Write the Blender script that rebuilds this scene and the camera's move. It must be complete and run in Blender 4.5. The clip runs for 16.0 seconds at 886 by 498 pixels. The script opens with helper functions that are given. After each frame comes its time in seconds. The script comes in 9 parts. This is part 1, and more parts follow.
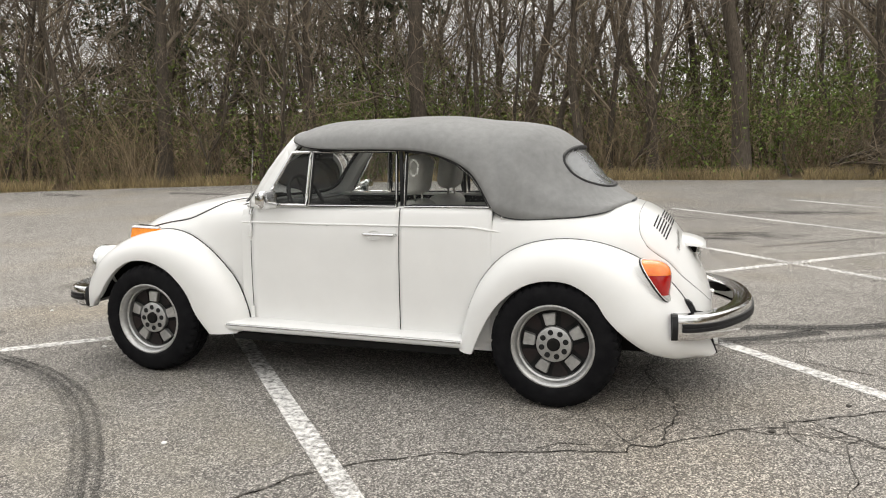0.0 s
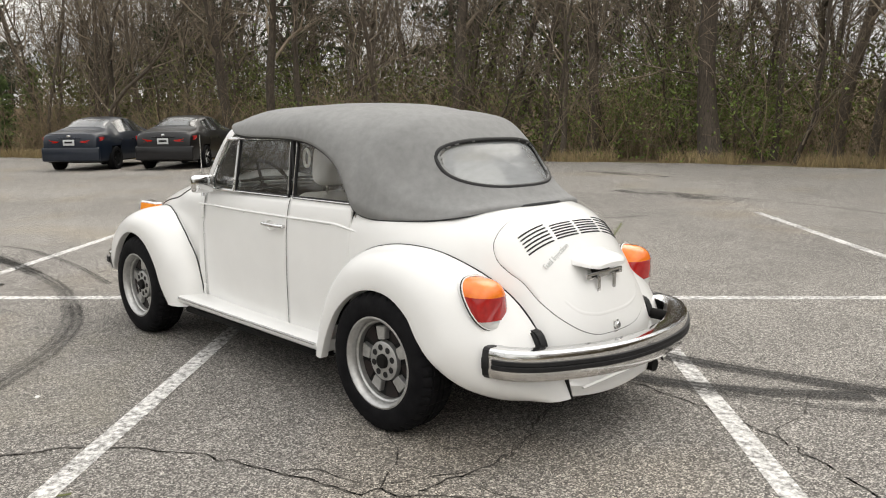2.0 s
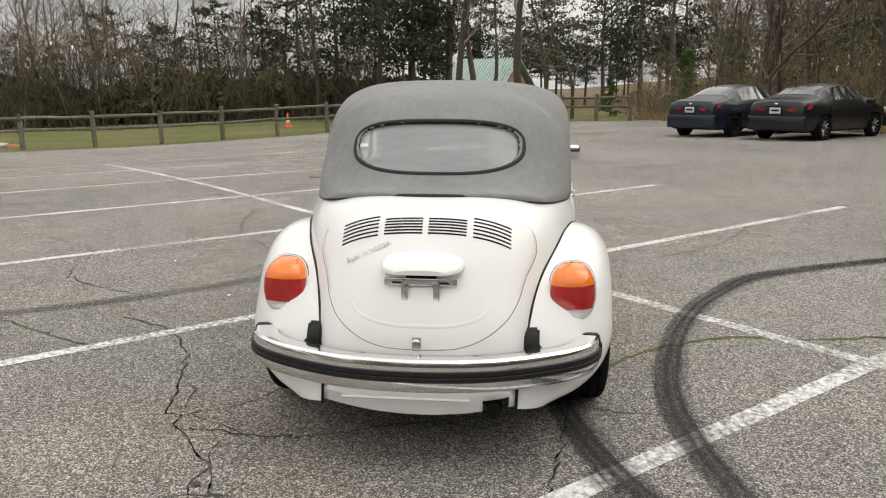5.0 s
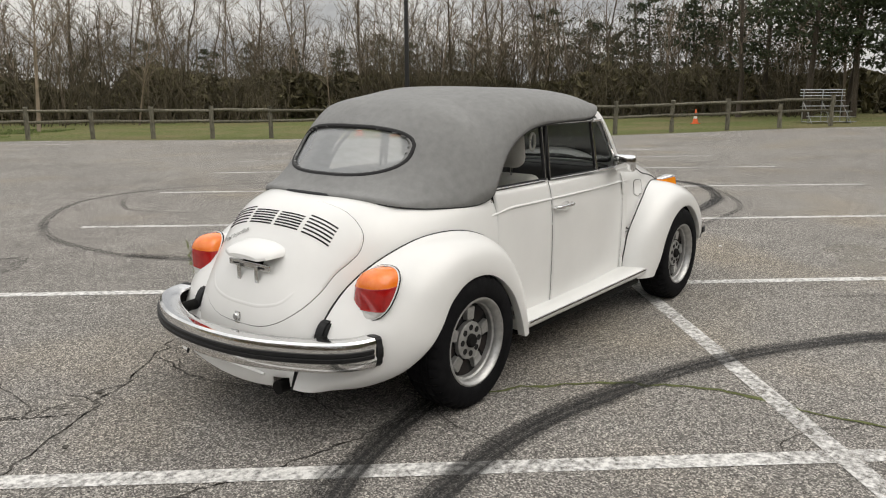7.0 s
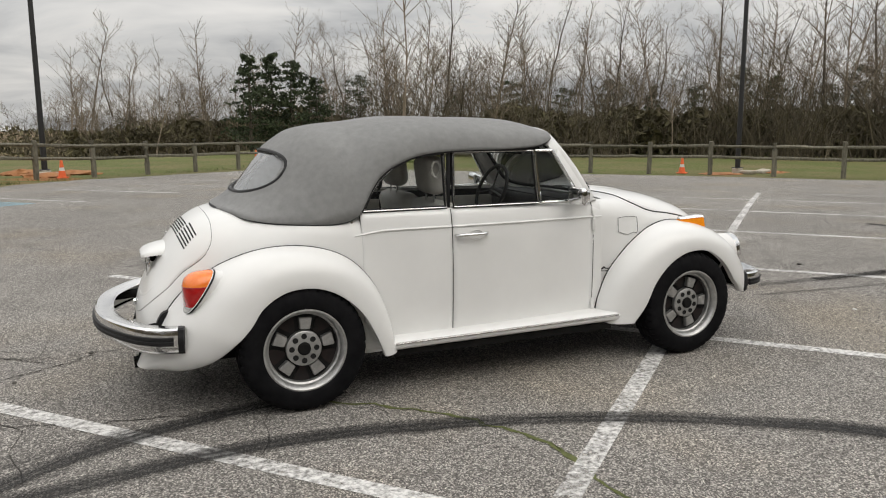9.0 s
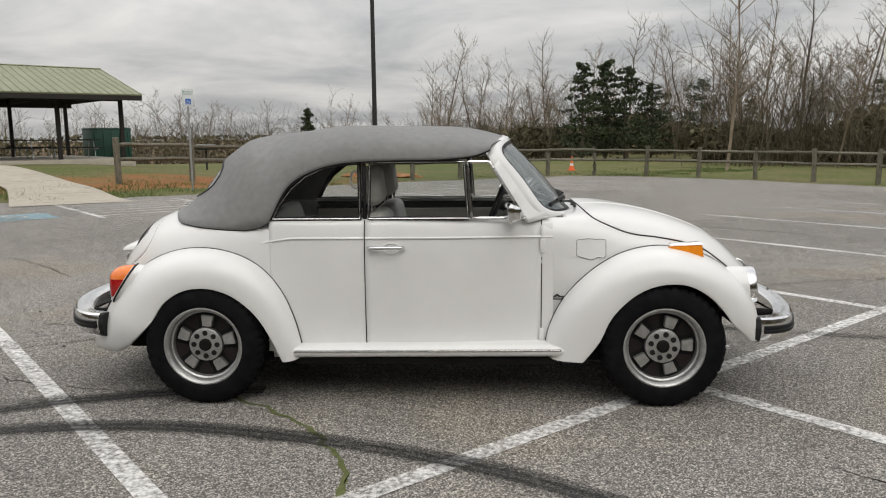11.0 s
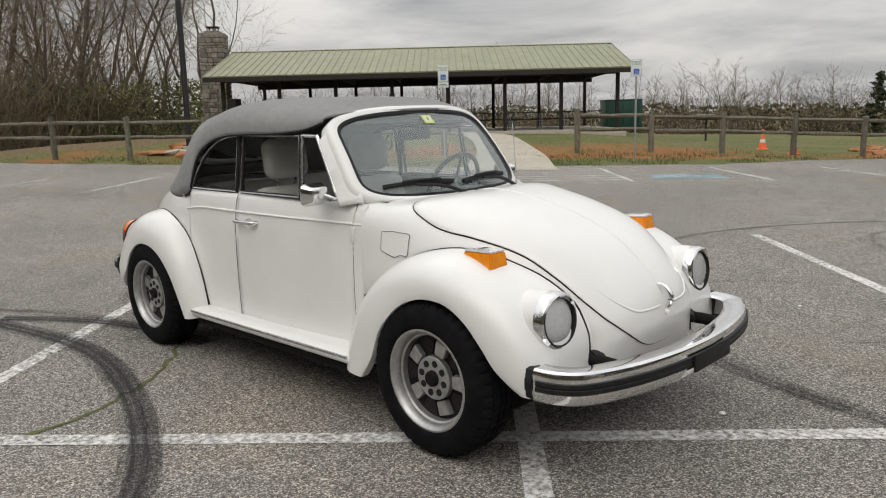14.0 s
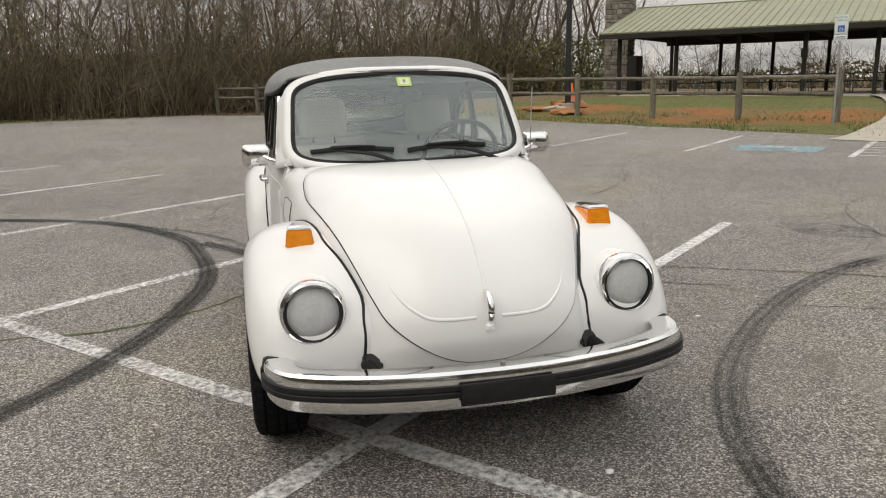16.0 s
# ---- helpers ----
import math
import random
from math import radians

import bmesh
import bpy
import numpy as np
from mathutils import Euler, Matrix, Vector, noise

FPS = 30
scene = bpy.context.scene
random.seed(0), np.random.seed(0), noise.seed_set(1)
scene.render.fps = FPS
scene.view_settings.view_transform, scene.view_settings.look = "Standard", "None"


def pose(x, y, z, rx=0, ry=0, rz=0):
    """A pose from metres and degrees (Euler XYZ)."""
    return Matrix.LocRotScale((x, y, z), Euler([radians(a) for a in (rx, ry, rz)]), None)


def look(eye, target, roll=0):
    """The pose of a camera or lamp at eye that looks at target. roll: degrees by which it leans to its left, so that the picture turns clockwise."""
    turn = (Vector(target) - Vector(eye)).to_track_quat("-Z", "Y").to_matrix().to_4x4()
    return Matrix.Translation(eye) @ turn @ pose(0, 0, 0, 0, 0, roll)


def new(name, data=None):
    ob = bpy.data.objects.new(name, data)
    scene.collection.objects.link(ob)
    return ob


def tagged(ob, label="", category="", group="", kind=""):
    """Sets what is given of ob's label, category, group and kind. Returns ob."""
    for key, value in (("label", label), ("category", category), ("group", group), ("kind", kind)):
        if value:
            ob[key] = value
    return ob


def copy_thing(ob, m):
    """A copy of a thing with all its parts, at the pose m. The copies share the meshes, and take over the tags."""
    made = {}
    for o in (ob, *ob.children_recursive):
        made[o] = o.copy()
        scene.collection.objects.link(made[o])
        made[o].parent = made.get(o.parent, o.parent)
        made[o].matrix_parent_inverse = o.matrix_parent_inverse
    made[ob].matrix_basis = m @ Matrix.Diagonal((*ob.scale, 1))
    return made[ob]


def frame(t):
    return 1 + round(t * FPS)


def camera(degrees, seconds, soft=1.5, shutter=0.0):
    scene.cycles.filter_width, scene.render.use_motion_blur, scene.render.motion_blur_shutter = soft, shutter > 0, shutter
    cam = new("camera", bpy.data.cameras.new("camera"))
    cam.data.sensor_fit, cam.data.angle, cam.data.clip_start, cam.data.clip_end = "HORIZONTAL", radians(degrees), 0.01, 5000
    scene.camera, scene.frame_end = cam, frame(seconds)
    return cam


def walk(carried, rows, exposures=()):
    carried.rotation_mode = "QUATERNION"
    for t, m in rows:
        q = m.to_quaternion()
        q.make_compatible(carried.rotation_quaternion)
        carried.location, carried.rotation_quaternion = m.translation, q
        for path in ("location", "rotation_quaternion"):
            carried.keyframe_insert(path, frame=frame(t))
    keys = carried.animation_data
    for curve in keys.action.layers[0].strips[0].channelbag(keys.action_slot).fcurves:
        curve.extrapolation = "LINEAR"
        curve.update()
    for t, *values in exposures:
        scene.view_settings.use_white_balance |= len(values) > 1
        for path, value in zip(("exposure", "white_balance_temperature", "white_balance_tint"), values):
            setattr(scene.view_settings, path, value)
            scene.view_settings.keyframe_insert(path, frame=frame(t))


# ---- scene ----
cam = camera(60.0, 16.0, soft=1.1)
PATH = [
    (0, (-1.89, 4.471, 1.373), (-1.256, 2.597, 1.083), -1.1),
    (0.5, (-2.43, 4.18, 1.388), (-1.598, 2.388, 1.079), -0.8),
    (1, (-2.891, 3.811, 1.39), (-1.873, 2.119, 1.073), -0.6),
    (1.5, (-3.376, 3.403, 1.403), (-2.17, 1.842, 1.071), -0.6),
    (2, (-3.74, 2.931, 1.415), (-2.361, 1.524, 1.074), -0.6),
    (2.5, (-4.079, 2.426, 1.428), (-2.535, 1.205, 1.072), -0.5),
    (3, (-4.32, 1.882, 1.419), (-2.621, 0.891, 1.052), -0.7),
    (3.5, (-4.569, 1.338, 1.427), (-2.745, 0.61, 1.05), -0.8),
    (4, (-4.699, 0.781, 1.417), (-2.784, 0.348, 1.032), -0.8),
    (4.2, (-4.736, 0.55, 1.424), (-2.798, 0.246, 1.036), -0.8),
    (4.7, (-4.78, -0.034, 1.431), (-2.82, -0.02, 1.032), -0.67),
    (5.25, (-4.687, -0.707, 1.453), (-2.764, -0.343, 1.039), -0.38),
    (5.8, (-4.495, -1.383, 1.475), (-2.664, -0.7, 1.051), -0.12),
    (6.3, (-4.279, -1.977, 1.486), (-2.56, -1.048, 1.062), -0.1),
    (6.5, (-4.218, -2.223, 1.483), (-2.55, -1.206, 1.058), -0.1),
    (7, (-3.967, -2.783, 1.489), (-2.439, -1.561, 1.075), -0.3),
    (7.5, (-3.61, -3.3, 1.485), (-2.238, -1.898, 1.096), -0.3),
    (8, (-3.158, -3.775, 1.487), (-1.965, -2.213, 1.114), -0.3),
    (8.5, (-2.633, -4.143, 1.446), (-1.632, -2.444, 1.109), -0.3),
    (9, (-2.06, -4.451, 1.43), (-1.27, -2.641, 1.113), -0.3),
    (9.2, (-1.833, -4.524, 1.431), (-1.13, -2.678, 1.117), -0.4),
    (9.7, (-1.256, -4.727, 1.425), (-0.774, -2.809, 1.124), -0.43),
    (10.25, (-0.612, -4.802, 1.427), (-0.373, -2.839, 1.132), -0.44),
    (10.8, (0.038, -4.744, 1.429), (0.031, -2.765, 1.136), -0.5),
    (11.3, (0.631, -4.591, 1.426), (0.396, -2.627, 1.132), -0.7),
    (11.5, (0.854, -4.529, 1.433), (0.532, -2.576, 1.141), -0.7),
    (12, (1.461, -4.319, 1.416), (0.907, -2.421, 1.12), -1.1),
    (12.5, (2.007, -4.017, 1.403), (1.224, -2.202, 1.099), -1.4),
    (13, (2.538, -3.705, 1.402), (1.54, -2.0, 1.089), -1.5),
    (13.5, (2.953, -3.286, 1.388), (1.759, -1.716, 1.058), -1.5),
    (14, (3.332, -2.833, 1.371), (1.96, -1.419, 1.027), -1.4),
    (14.5, (3.626, -2.319, 1.348), (2.092, -1.088, 0.981), -1.0),
    (15, (3.899, -1.785, 1.356), (2.219, -0.772, 0.966), -1.0),
    (15.5, (4.065, -1.242, 1.344), (2.258, -0.49, 0.932), -0.9),
    (16, (4.177, -0.73, 1.349), (2.28, -0.262, 0.922), -1.0),
]
EXPOSURES = [(0, -0.02, 7000, 10), (2, -0.11, 7000, 10), (4, -0.29, 7000, 10), (7, -0.50, 6950, 10), (9, -0.56, 6850, 10), (13, -0.68, 6750, 10), (14.5, -0.63, 6900, 10), (16, -0.59, 7050, 10)]  # seconds, stops, kelvin, tint
walk(cam, [(t, look(eye, target, roll)) for t, eye, target, roll in PATH], exposures=EXPOSURES)

# ---- light ----
SUN_EL, SUN_AZ = 50.0, -70.0
world = bpy.data.worlds.new("overcast_sky")
scene.world = world
world.use_nodes = True


def wire(nt, kind, **sets):
    n = nt.nodes.new(kind)
    for k, v in sets.items():
        n.inputs[k.replace("_", " ")].default_value = v
    return n


def build_sky():
    nt = world.node_tree
    nt.nodes.clear()
    out = nt.nodes.new("ShaderNodeOutputWorld")
    bg = nt.nodes.new("ShaderNodeBackground")
    sky = nt.nodes.new("ShaderNodeTexSky")
    sky.sky_type = "NISHITA"
    sky.sun_disc = False
    sky.sun_elevation, sky.sun_rotation = radians(SUN_EL), radians(SUN_AZ)
    sky.dust_density = 3.0
    tc = nt.nodes.new("ShaderNodeTexCoord")
    sep = nt.nodes.new("ShaderNodeSeparateXYZ")
    nt.links.new(tc.outputs["Generated"], sep.inputs[0])
    # flat cloud deck: the direction divided by its height
    hgt = nt.nodes.new("ShaderNodeMath")
    hgt.operation = "MAXIMUM"
    hgt.inputs[1].default_value = 0.0
    nt.links.new(sep.outputs["Z"], hgt.inputs[0])
    add = nt.nodes.new("ShaderNodeMath")
    add.operation = "ADD"
    add.inputs[1].default_value = 0.16
    nt.links.new(hgt.outputs[0], add.inputs[0])
    dx, dy = nt.nodes.new("ShaderNodeMath"), nt.nodes.new("ShaderNodeMath")
    for d, a in ((dx, "X"), (dy, "Y")):
        d.operation = "DIVIDE"
        nt.links.new(sep.outputs[a], d.inputs[0])
        nt.links.new(add.outputs[0], d.inputs[1])
    comb = nt.nodes.new("ShaderNodeCombineXYZ")
    nt.links.new(dx.outputs[0], comb.inputs[0])
    nt.links.new(dy.outputs[0], comb.inputs[1])
    n1 = wire(nt, "ShaderNodeTexNoise", Scale=0.85, Detail=7.0, Roughness=0.55, Distortion=0.4)
    nt.links.new(comb.outputs[0], n1.inputs["Vector"])
    ramp = nt.nodes.new("ShaderNodeValToRGB")
    e = ramp.color_ramp.elements
    e[0].position, e[0].color = 0.34, (0.50, 0.525, 0.565, 1)
    e[1].position, e[1].color = 0.64, (1.06, 1.065, 1.07, 1)
    m = e.new(0.49)
    m.color = (0.79, 0.81, 0.835, 1)
    nt.links.new(n1.outputs["Fac"], ramp.inputs["Fac"])
    mix = nt.nodes.new("ShaderNodeMix")
    mix.data_type = "RGBA"
    mix.inputs["Factor"].default_value = 0.93
    tint = nt.nodes.new("ShaderNodeMix")
    tint.data_type, tint.blend_type = "RGBA", "MULTIPLY"
    tint.inputs["Factor"].default_value = 1.0
    tint.inputs["B"].default_value = (0.10, 0.10, 0.10, 1)
    nt.links.new(sky.outputs[0], tint.inputs["A"])
    nt.links.new(tint.outputs["Result"], mix.inputs["A"])
    nt.links.new(ramp.outputs["Color"], mix.inputs["B"])
    # an overcast sky is brightest overhead
    deck = nt.nodes.new("ShaderNodeMapRange")
    deck.inputs["From Min"].default_value, deck.inputs["From Max"].default_value = 0.06, 0.9
    deck.inputs["To Min"].default_value, deck.inputs["To Max"].default_value = 0.93, 2.35
    nt.links.new(hgt.outputs[0], deck.inputs["Value"])
    grad = nt.nodes.new("ShaderNodeMix")
    grad.data_type, grad.blend_type = "RGBA", "MULTIPLY"
    grad.inputs["Factor"].default_value = 1.0
    nt.links.new(mix.outputs["Result"], grad.inputs["A"])
    nt.links.new(deck.outputs[0], grad.inputs["B"])
    nt.links.new(grad.outputs["Result"], bg.inputs["Color"])
    bg.inputs["Strength"].default_value = SKY
    nt.links.new(bg.outputs[0], out.inputs[0])


SKY = 1.1
build_sky()
sun = new("sun", bpy.data.lights.new("sun", "SUN"))
sun.data.energy, sun.data.angle, sun.data.color = 1.3, radians(55), (1.0, 0.97, 0.92)
sun.matrix_world = look((0, 0, 30), (-30 * math.cos(radians(SUN_AZ)) / math.tan(radians(SUN_EL)), -30 * math.sin(radians(SUN_AZ)) / math.tan(radians(SUN_EL)), 0))


# ---- materials ----
def ramp_node(nt, fac, stops):
    r = nt.nodes.new("ShaderNodeValToRGB")
    e = r.color_ramp.elements
    for k, (p, c) in enumerate(stops):
        el = e[k] if k < 2 else e.new(p)
        el.position, el.color = p, (*c, 1)
    nt.links.new(fac, r.inputs["Fac"])
    return r.outputs["Color"]


def material(name, colors, rough=0.6, metal=0.0, scale=8.0, detail=5.0, bump=0.0, bump_scale=60.0, coat=0.0, object_random=0.0, stretch=None, spec=0.5, coarse=0.0, coarse_scale=0.7, coords="Object", rough_var=0.0, sheen=0.0, island=0.0):
    """Noise between colours at one scale, a broad tone variation at another, and fine relief."""
    mat = bpy.data.materials.new(name)
    mat.use_nodes = True
    nt = mat.node_tree
    b = nt.nodes["Principled BSDF"]
    tc = nt.nodes.new("ShaderNodeTexCoord")
    vec = tc.outputs[coords]
    if stretch:
        mp = nt.nodes.new("ShaderNodeMapping")
        mp.inputs["Scale"].default_value = stretch
        nt.links.new(vec, mp.inputs["Vector"])
        vec = mp.outputs["Vector"]
    n = wire(nt, "ShaderNodeTexNoise", Scale=scale, Detail=detail, Roughness=0.6)
    nt.links.new(vec, n.inputs["Vector"])
    k = len(colors)
    stops = [(0.3 + 0.4 * i / max(k - 1, 1), c) for i, c in enumerate(colors)]
    if k == 1:
        stops = [(0.3, tuple(0.93 * v for v in colors[0])), (0.7, tuple(min(1, 1.05 * v) for v in colors[0]))]
    col = ramp_node(nt, n.outputs["Fac"], stops)

    def shade(col, fac, lo, hi):
        rng = nt.nodes.new("ShaderNodeMapRange")
        rng.inputs["To Min"].default_value, rng.inputs["To Max"].default_value = lo, hi
        nt.links.new(fac, rng.inputs["Value"])
        mul = nt.nodes.new("ShaderNodeMix")
        mul.data_type, mul.blend_type = "RGBA", "MULTIPLY"
        mul.inputs["Factor"].default_value = 1.0
        nt.links.new(col, mul.inputs["A"])
        nt.links.new(rng.outputs[0], mul.inputs["B"])
        return mul.outputs["Result"]

    if coarse:
        c2 = wire(nt, "ShaderNodeTexNoise", Scale=coarse_scale, Detail=4.0)
        nt.links.new(tc.outputs[coords], c2.inputs["Vector"])
        col = shade(col, c2.outputs["Fac"], 1 - coarse * 1.6, 1 + coarse * 1.6)
    if object_random:
        oi = nt.nodes.new("ShaderNodeObjectInfo")
        col = shade(col, oi.outputs["Random"], 1 - object_random, 1 + object_random)
    if island:
        ge = nt.nodes.new("ShaderNodeNewGeometry")
        col = shade(col, ge.outputs["Random Per Island"], 1 - island, 1 + island)
    nt.links.new(col, b.inputs["Base Color"])
    b.inputs["Roughness"].default_value = rough
    if rough_var:
        rr = nt.nodes.new("ShaderNodeMapRange")
        rr.inputs["To Min"].default_value, rr.inputs["To Max"].default_value = rough - rough_var, rough + rough_var
        nt.links.new(n.outputs["Fac"], rr.inputs["Value"])
        nt.links.new(rr.outputs[0], b.inputs["Roughness"])
    b.inputs["Metallic"].default_value = metal
    b.inputs["Specular IOR Level"].default_value = spec
    b.inputs["Coat Weight"].default_value = coat
    b.inputs["Coat Roughness"].default_value = 0.06
    b.inputs["Sheen Weight"].default_value = sheen
    if bump:
        n2 = wire(nt, "ShaderNodeTexNoise", Scale=bump_scale, Detail=4.0)
        nt.links.new(vec, n2.inputs["Vector"])
        bp = nt.nodes.new("ShaderNodeBump")
        bp.inputs["Strength"].default_value = bump
        bp.inputs["Distance"].default_value = 0.01
        nt.links.new(n2.outputs["Fac"], bp.inputs["Height"])
        nt.links.new(bp.outputs[0], b.inputs["Normal"])
    return mat


def glass_material(name, tint, gloss=1.0, haze=0.0, haze_color=(0.8, 0.8, 0.8), rough=0.02):
    """A thin pane: clear with a tint, gloss by Fresnel, a pale diffuse haze."""
    mat = bpy.data.materials.new(name)
    mat.use_nodes = True
    nt = mat.node_tree
    nt.nodes.clear()
    out = nt.nodes.new("ShaderNodeOutputMaterial")
    tr = nt.nodes.new("ShaderNodeBsdfTransparent")
    tr.inputs["Color"].default_value = (*tint, 1)
    df = nt.nodes.new("ShaderNodeBsdfDiffuse")
    df.inputs["Color"].default_value = (*haze_color, 1)
    m1 = nt.nodes.new("ShaderNodeMixShader")
    nz = wire(nt, "ShaderNodeTexNoise", Scale=9.0, Detail=5.0)
    rg = nt.nodes.new("ShaderNodeMapRange")
    rg.inputs["To Min"].default_value, rg.inputs["To Max"].default_value = haze * 0.85, haze * 1.15
    nt.links.new(nz.outputs["Fac"], rg.inputs["Value"])
    nt.links.new(rg.outputs[0], m1.inputs["Fac"])
    nt.links.new(tr.outputs[0], m1.inputs[1])
    nt.links.new(df.outputs[0], m1.inputs[2])
    gl = nt.nodes.new("ShaderNodeBsdfGlossy")
    gl.inputs["Roughness"].default_value = rough
    fr = nt.nodes.new("ShaderNodeFresnel")
    fr.inputs["IOR"].default_value = 1.52
    mul = nt.nodes.new("ShaderNodeMath")
    mul.operation = "MULTIPLY"
    mul.use_clamp = True
    mul.inputs[1].default_value = gloss
    nt.links.new(fr.outputs[0], mul.inputs[0])
    m2 = nt.nodes.new("ShaderNodeMixShader")
    nt.links.new(mul.outputs[0], m2.inputs["Fac"])
    nt.links.new(m1.outputs[0], m2.inputs[1])
    nt.links.new(gl.outputs[0], m2.inputs[2])
    nt.links.new(m2.outputs[0], out.inputs[0])
    return mat


def worn_decal(name, color, lo, hi, scale, rough=0.8, stretch=None, edge=0.0, stripes=0.0):
    """A thin layer on the asphalt that lets it through where it is worn."""
    mat = bpy.data.materials.new(name)
    mat.use_nodes = True
    nt = mat.node_tree
    nt.nodes.clear()
    out = nt.nodes.new("ShaderNodeOutputMaterial")
    b = nt.nodes.new("ShaderNodeBsdfPrincipled")
    b.inputs["Base Color"].default_value = (*color, 1)
    b.inputs["Roughness"].default_value = rough
    tr = nt.nodes.new("ShaderNodeBsdfTransparent")
    mx = nt.nodes.new("ShaderNodeMixShader")
    tc = nt.nodes.new("ShaderNodeTexCoord")
    n = wire(nt, "ShaderNodeTexNoise", Scale=scale, Detail=7.0, Roughness=0.72)
    big = wire(nt, "ShaderNodeTexNoise", Scale=1.1, Detail=3.0)
    nt.links.new(tc.outputs["Object"], big.inputs["Vector"])
    if stretch:
        # u runs along the strip and v across it
        mp = nt.nodes.new("ShaderNodeMapping")
        mp.inputs["Scale"].default_value = stretch
        nt.links.new(tc.outputs["UV"], mp.inputs["Vector"])
        nt.links.new(mp.outputs[0], n.inputs["Vector"])
    else:
        nt.links.new(tc.outputs["Object"], n.inputs["Vector"])
    s = nt.nodes.new("ShaderNodeMath")
    s.operation = "MULTIPLY_ADD"
    s.inputs[1].default_value = 0.45
    nt.links.new(big.outputs["Fac"], s.inputs[0])
    nt.links.new(n.outputs["Fac"], s.inputs[2])
    fac = s.outputs[0]
    if edge:
        sx = nt.nodes.new("ShaderNodeSeparateXYZ")
        nt.links.new(tc.outputs["UV"], sx.inputs[0])
        w = nt.nodes.new("ShaderNodeMath")
        w.operation = "PINGPONG"
        w.inputs[1].default_value = 0.5
        nt.links.new(sx.outputs["Y"], w.inputs[0])
        a = nt.nodes.new("ShaderNodeMapRange")
        a.inputs["From Min"].default_value, a.inputs["From Max"].default_value = 0.0, 0.3
        a.inputs["To Min"].default_value, a.inputs["To Max"].default_value = -edge, 0.0
        nt.links.new(w.outputs[0], a.inputs["Value"])
        ad = nt.nodes.new("ShaderNodeMath")
        nt.links.new(fac, ad.inputs[0])
        nt.links.new(a.outputs[0], ad.inputs[1])
        fac = ad.outputs[0]
    if stripes:
        # tread ribs run along the strip
        sy = nt.nodes.new("ShaderNodeSeparateXYZ")
        nt.links.new(tc.outputs["UV"], sy.inputs[0])
        ph = nt.nodes.new("ShaderNodeMath")
        ph.operation = "MULTIPLY"
        ph.inputs[1].default_value = 2 * math.pi * 4.0
        nt.links.new(sy.outputs["Y"], ph.inputs[0])
        sn = nt.nodes.new("ShaderNodeMath")
        sn.operation = "SINE"
        nt.links.new(ph.outputs[0], sn.inputs[0])
        st = nt.nodes.new("ShaderNodeMath")
        st.operation = "MULTIPLY_ADD"
        st.inputs[1].default_value = stripes
        nt.links.new(sn.outputs[0], st.inputs[0])
        nt.links.new(fac, st.inputs[2])
        fac = st.outputs[0]
    r = nt.nodes.new("ShaderNodeMapRange")
    r.inputs["From Min"].default_value, r.inputs["From Max"].default_value = lo, hi
    r.clamp = True
    nt.links.new(fac, r.inputs["Value"])
    nt.links.new(r.outputs[0], mx.inputs["Fac"])
    nt.links.new(tr.outputs[0], mx.inputs[1])
    nt.links.new(b.outputs[0], mx.inputs[2])
    nt.links.new(mx.outputs[0], out.inputs[0])
    return mat


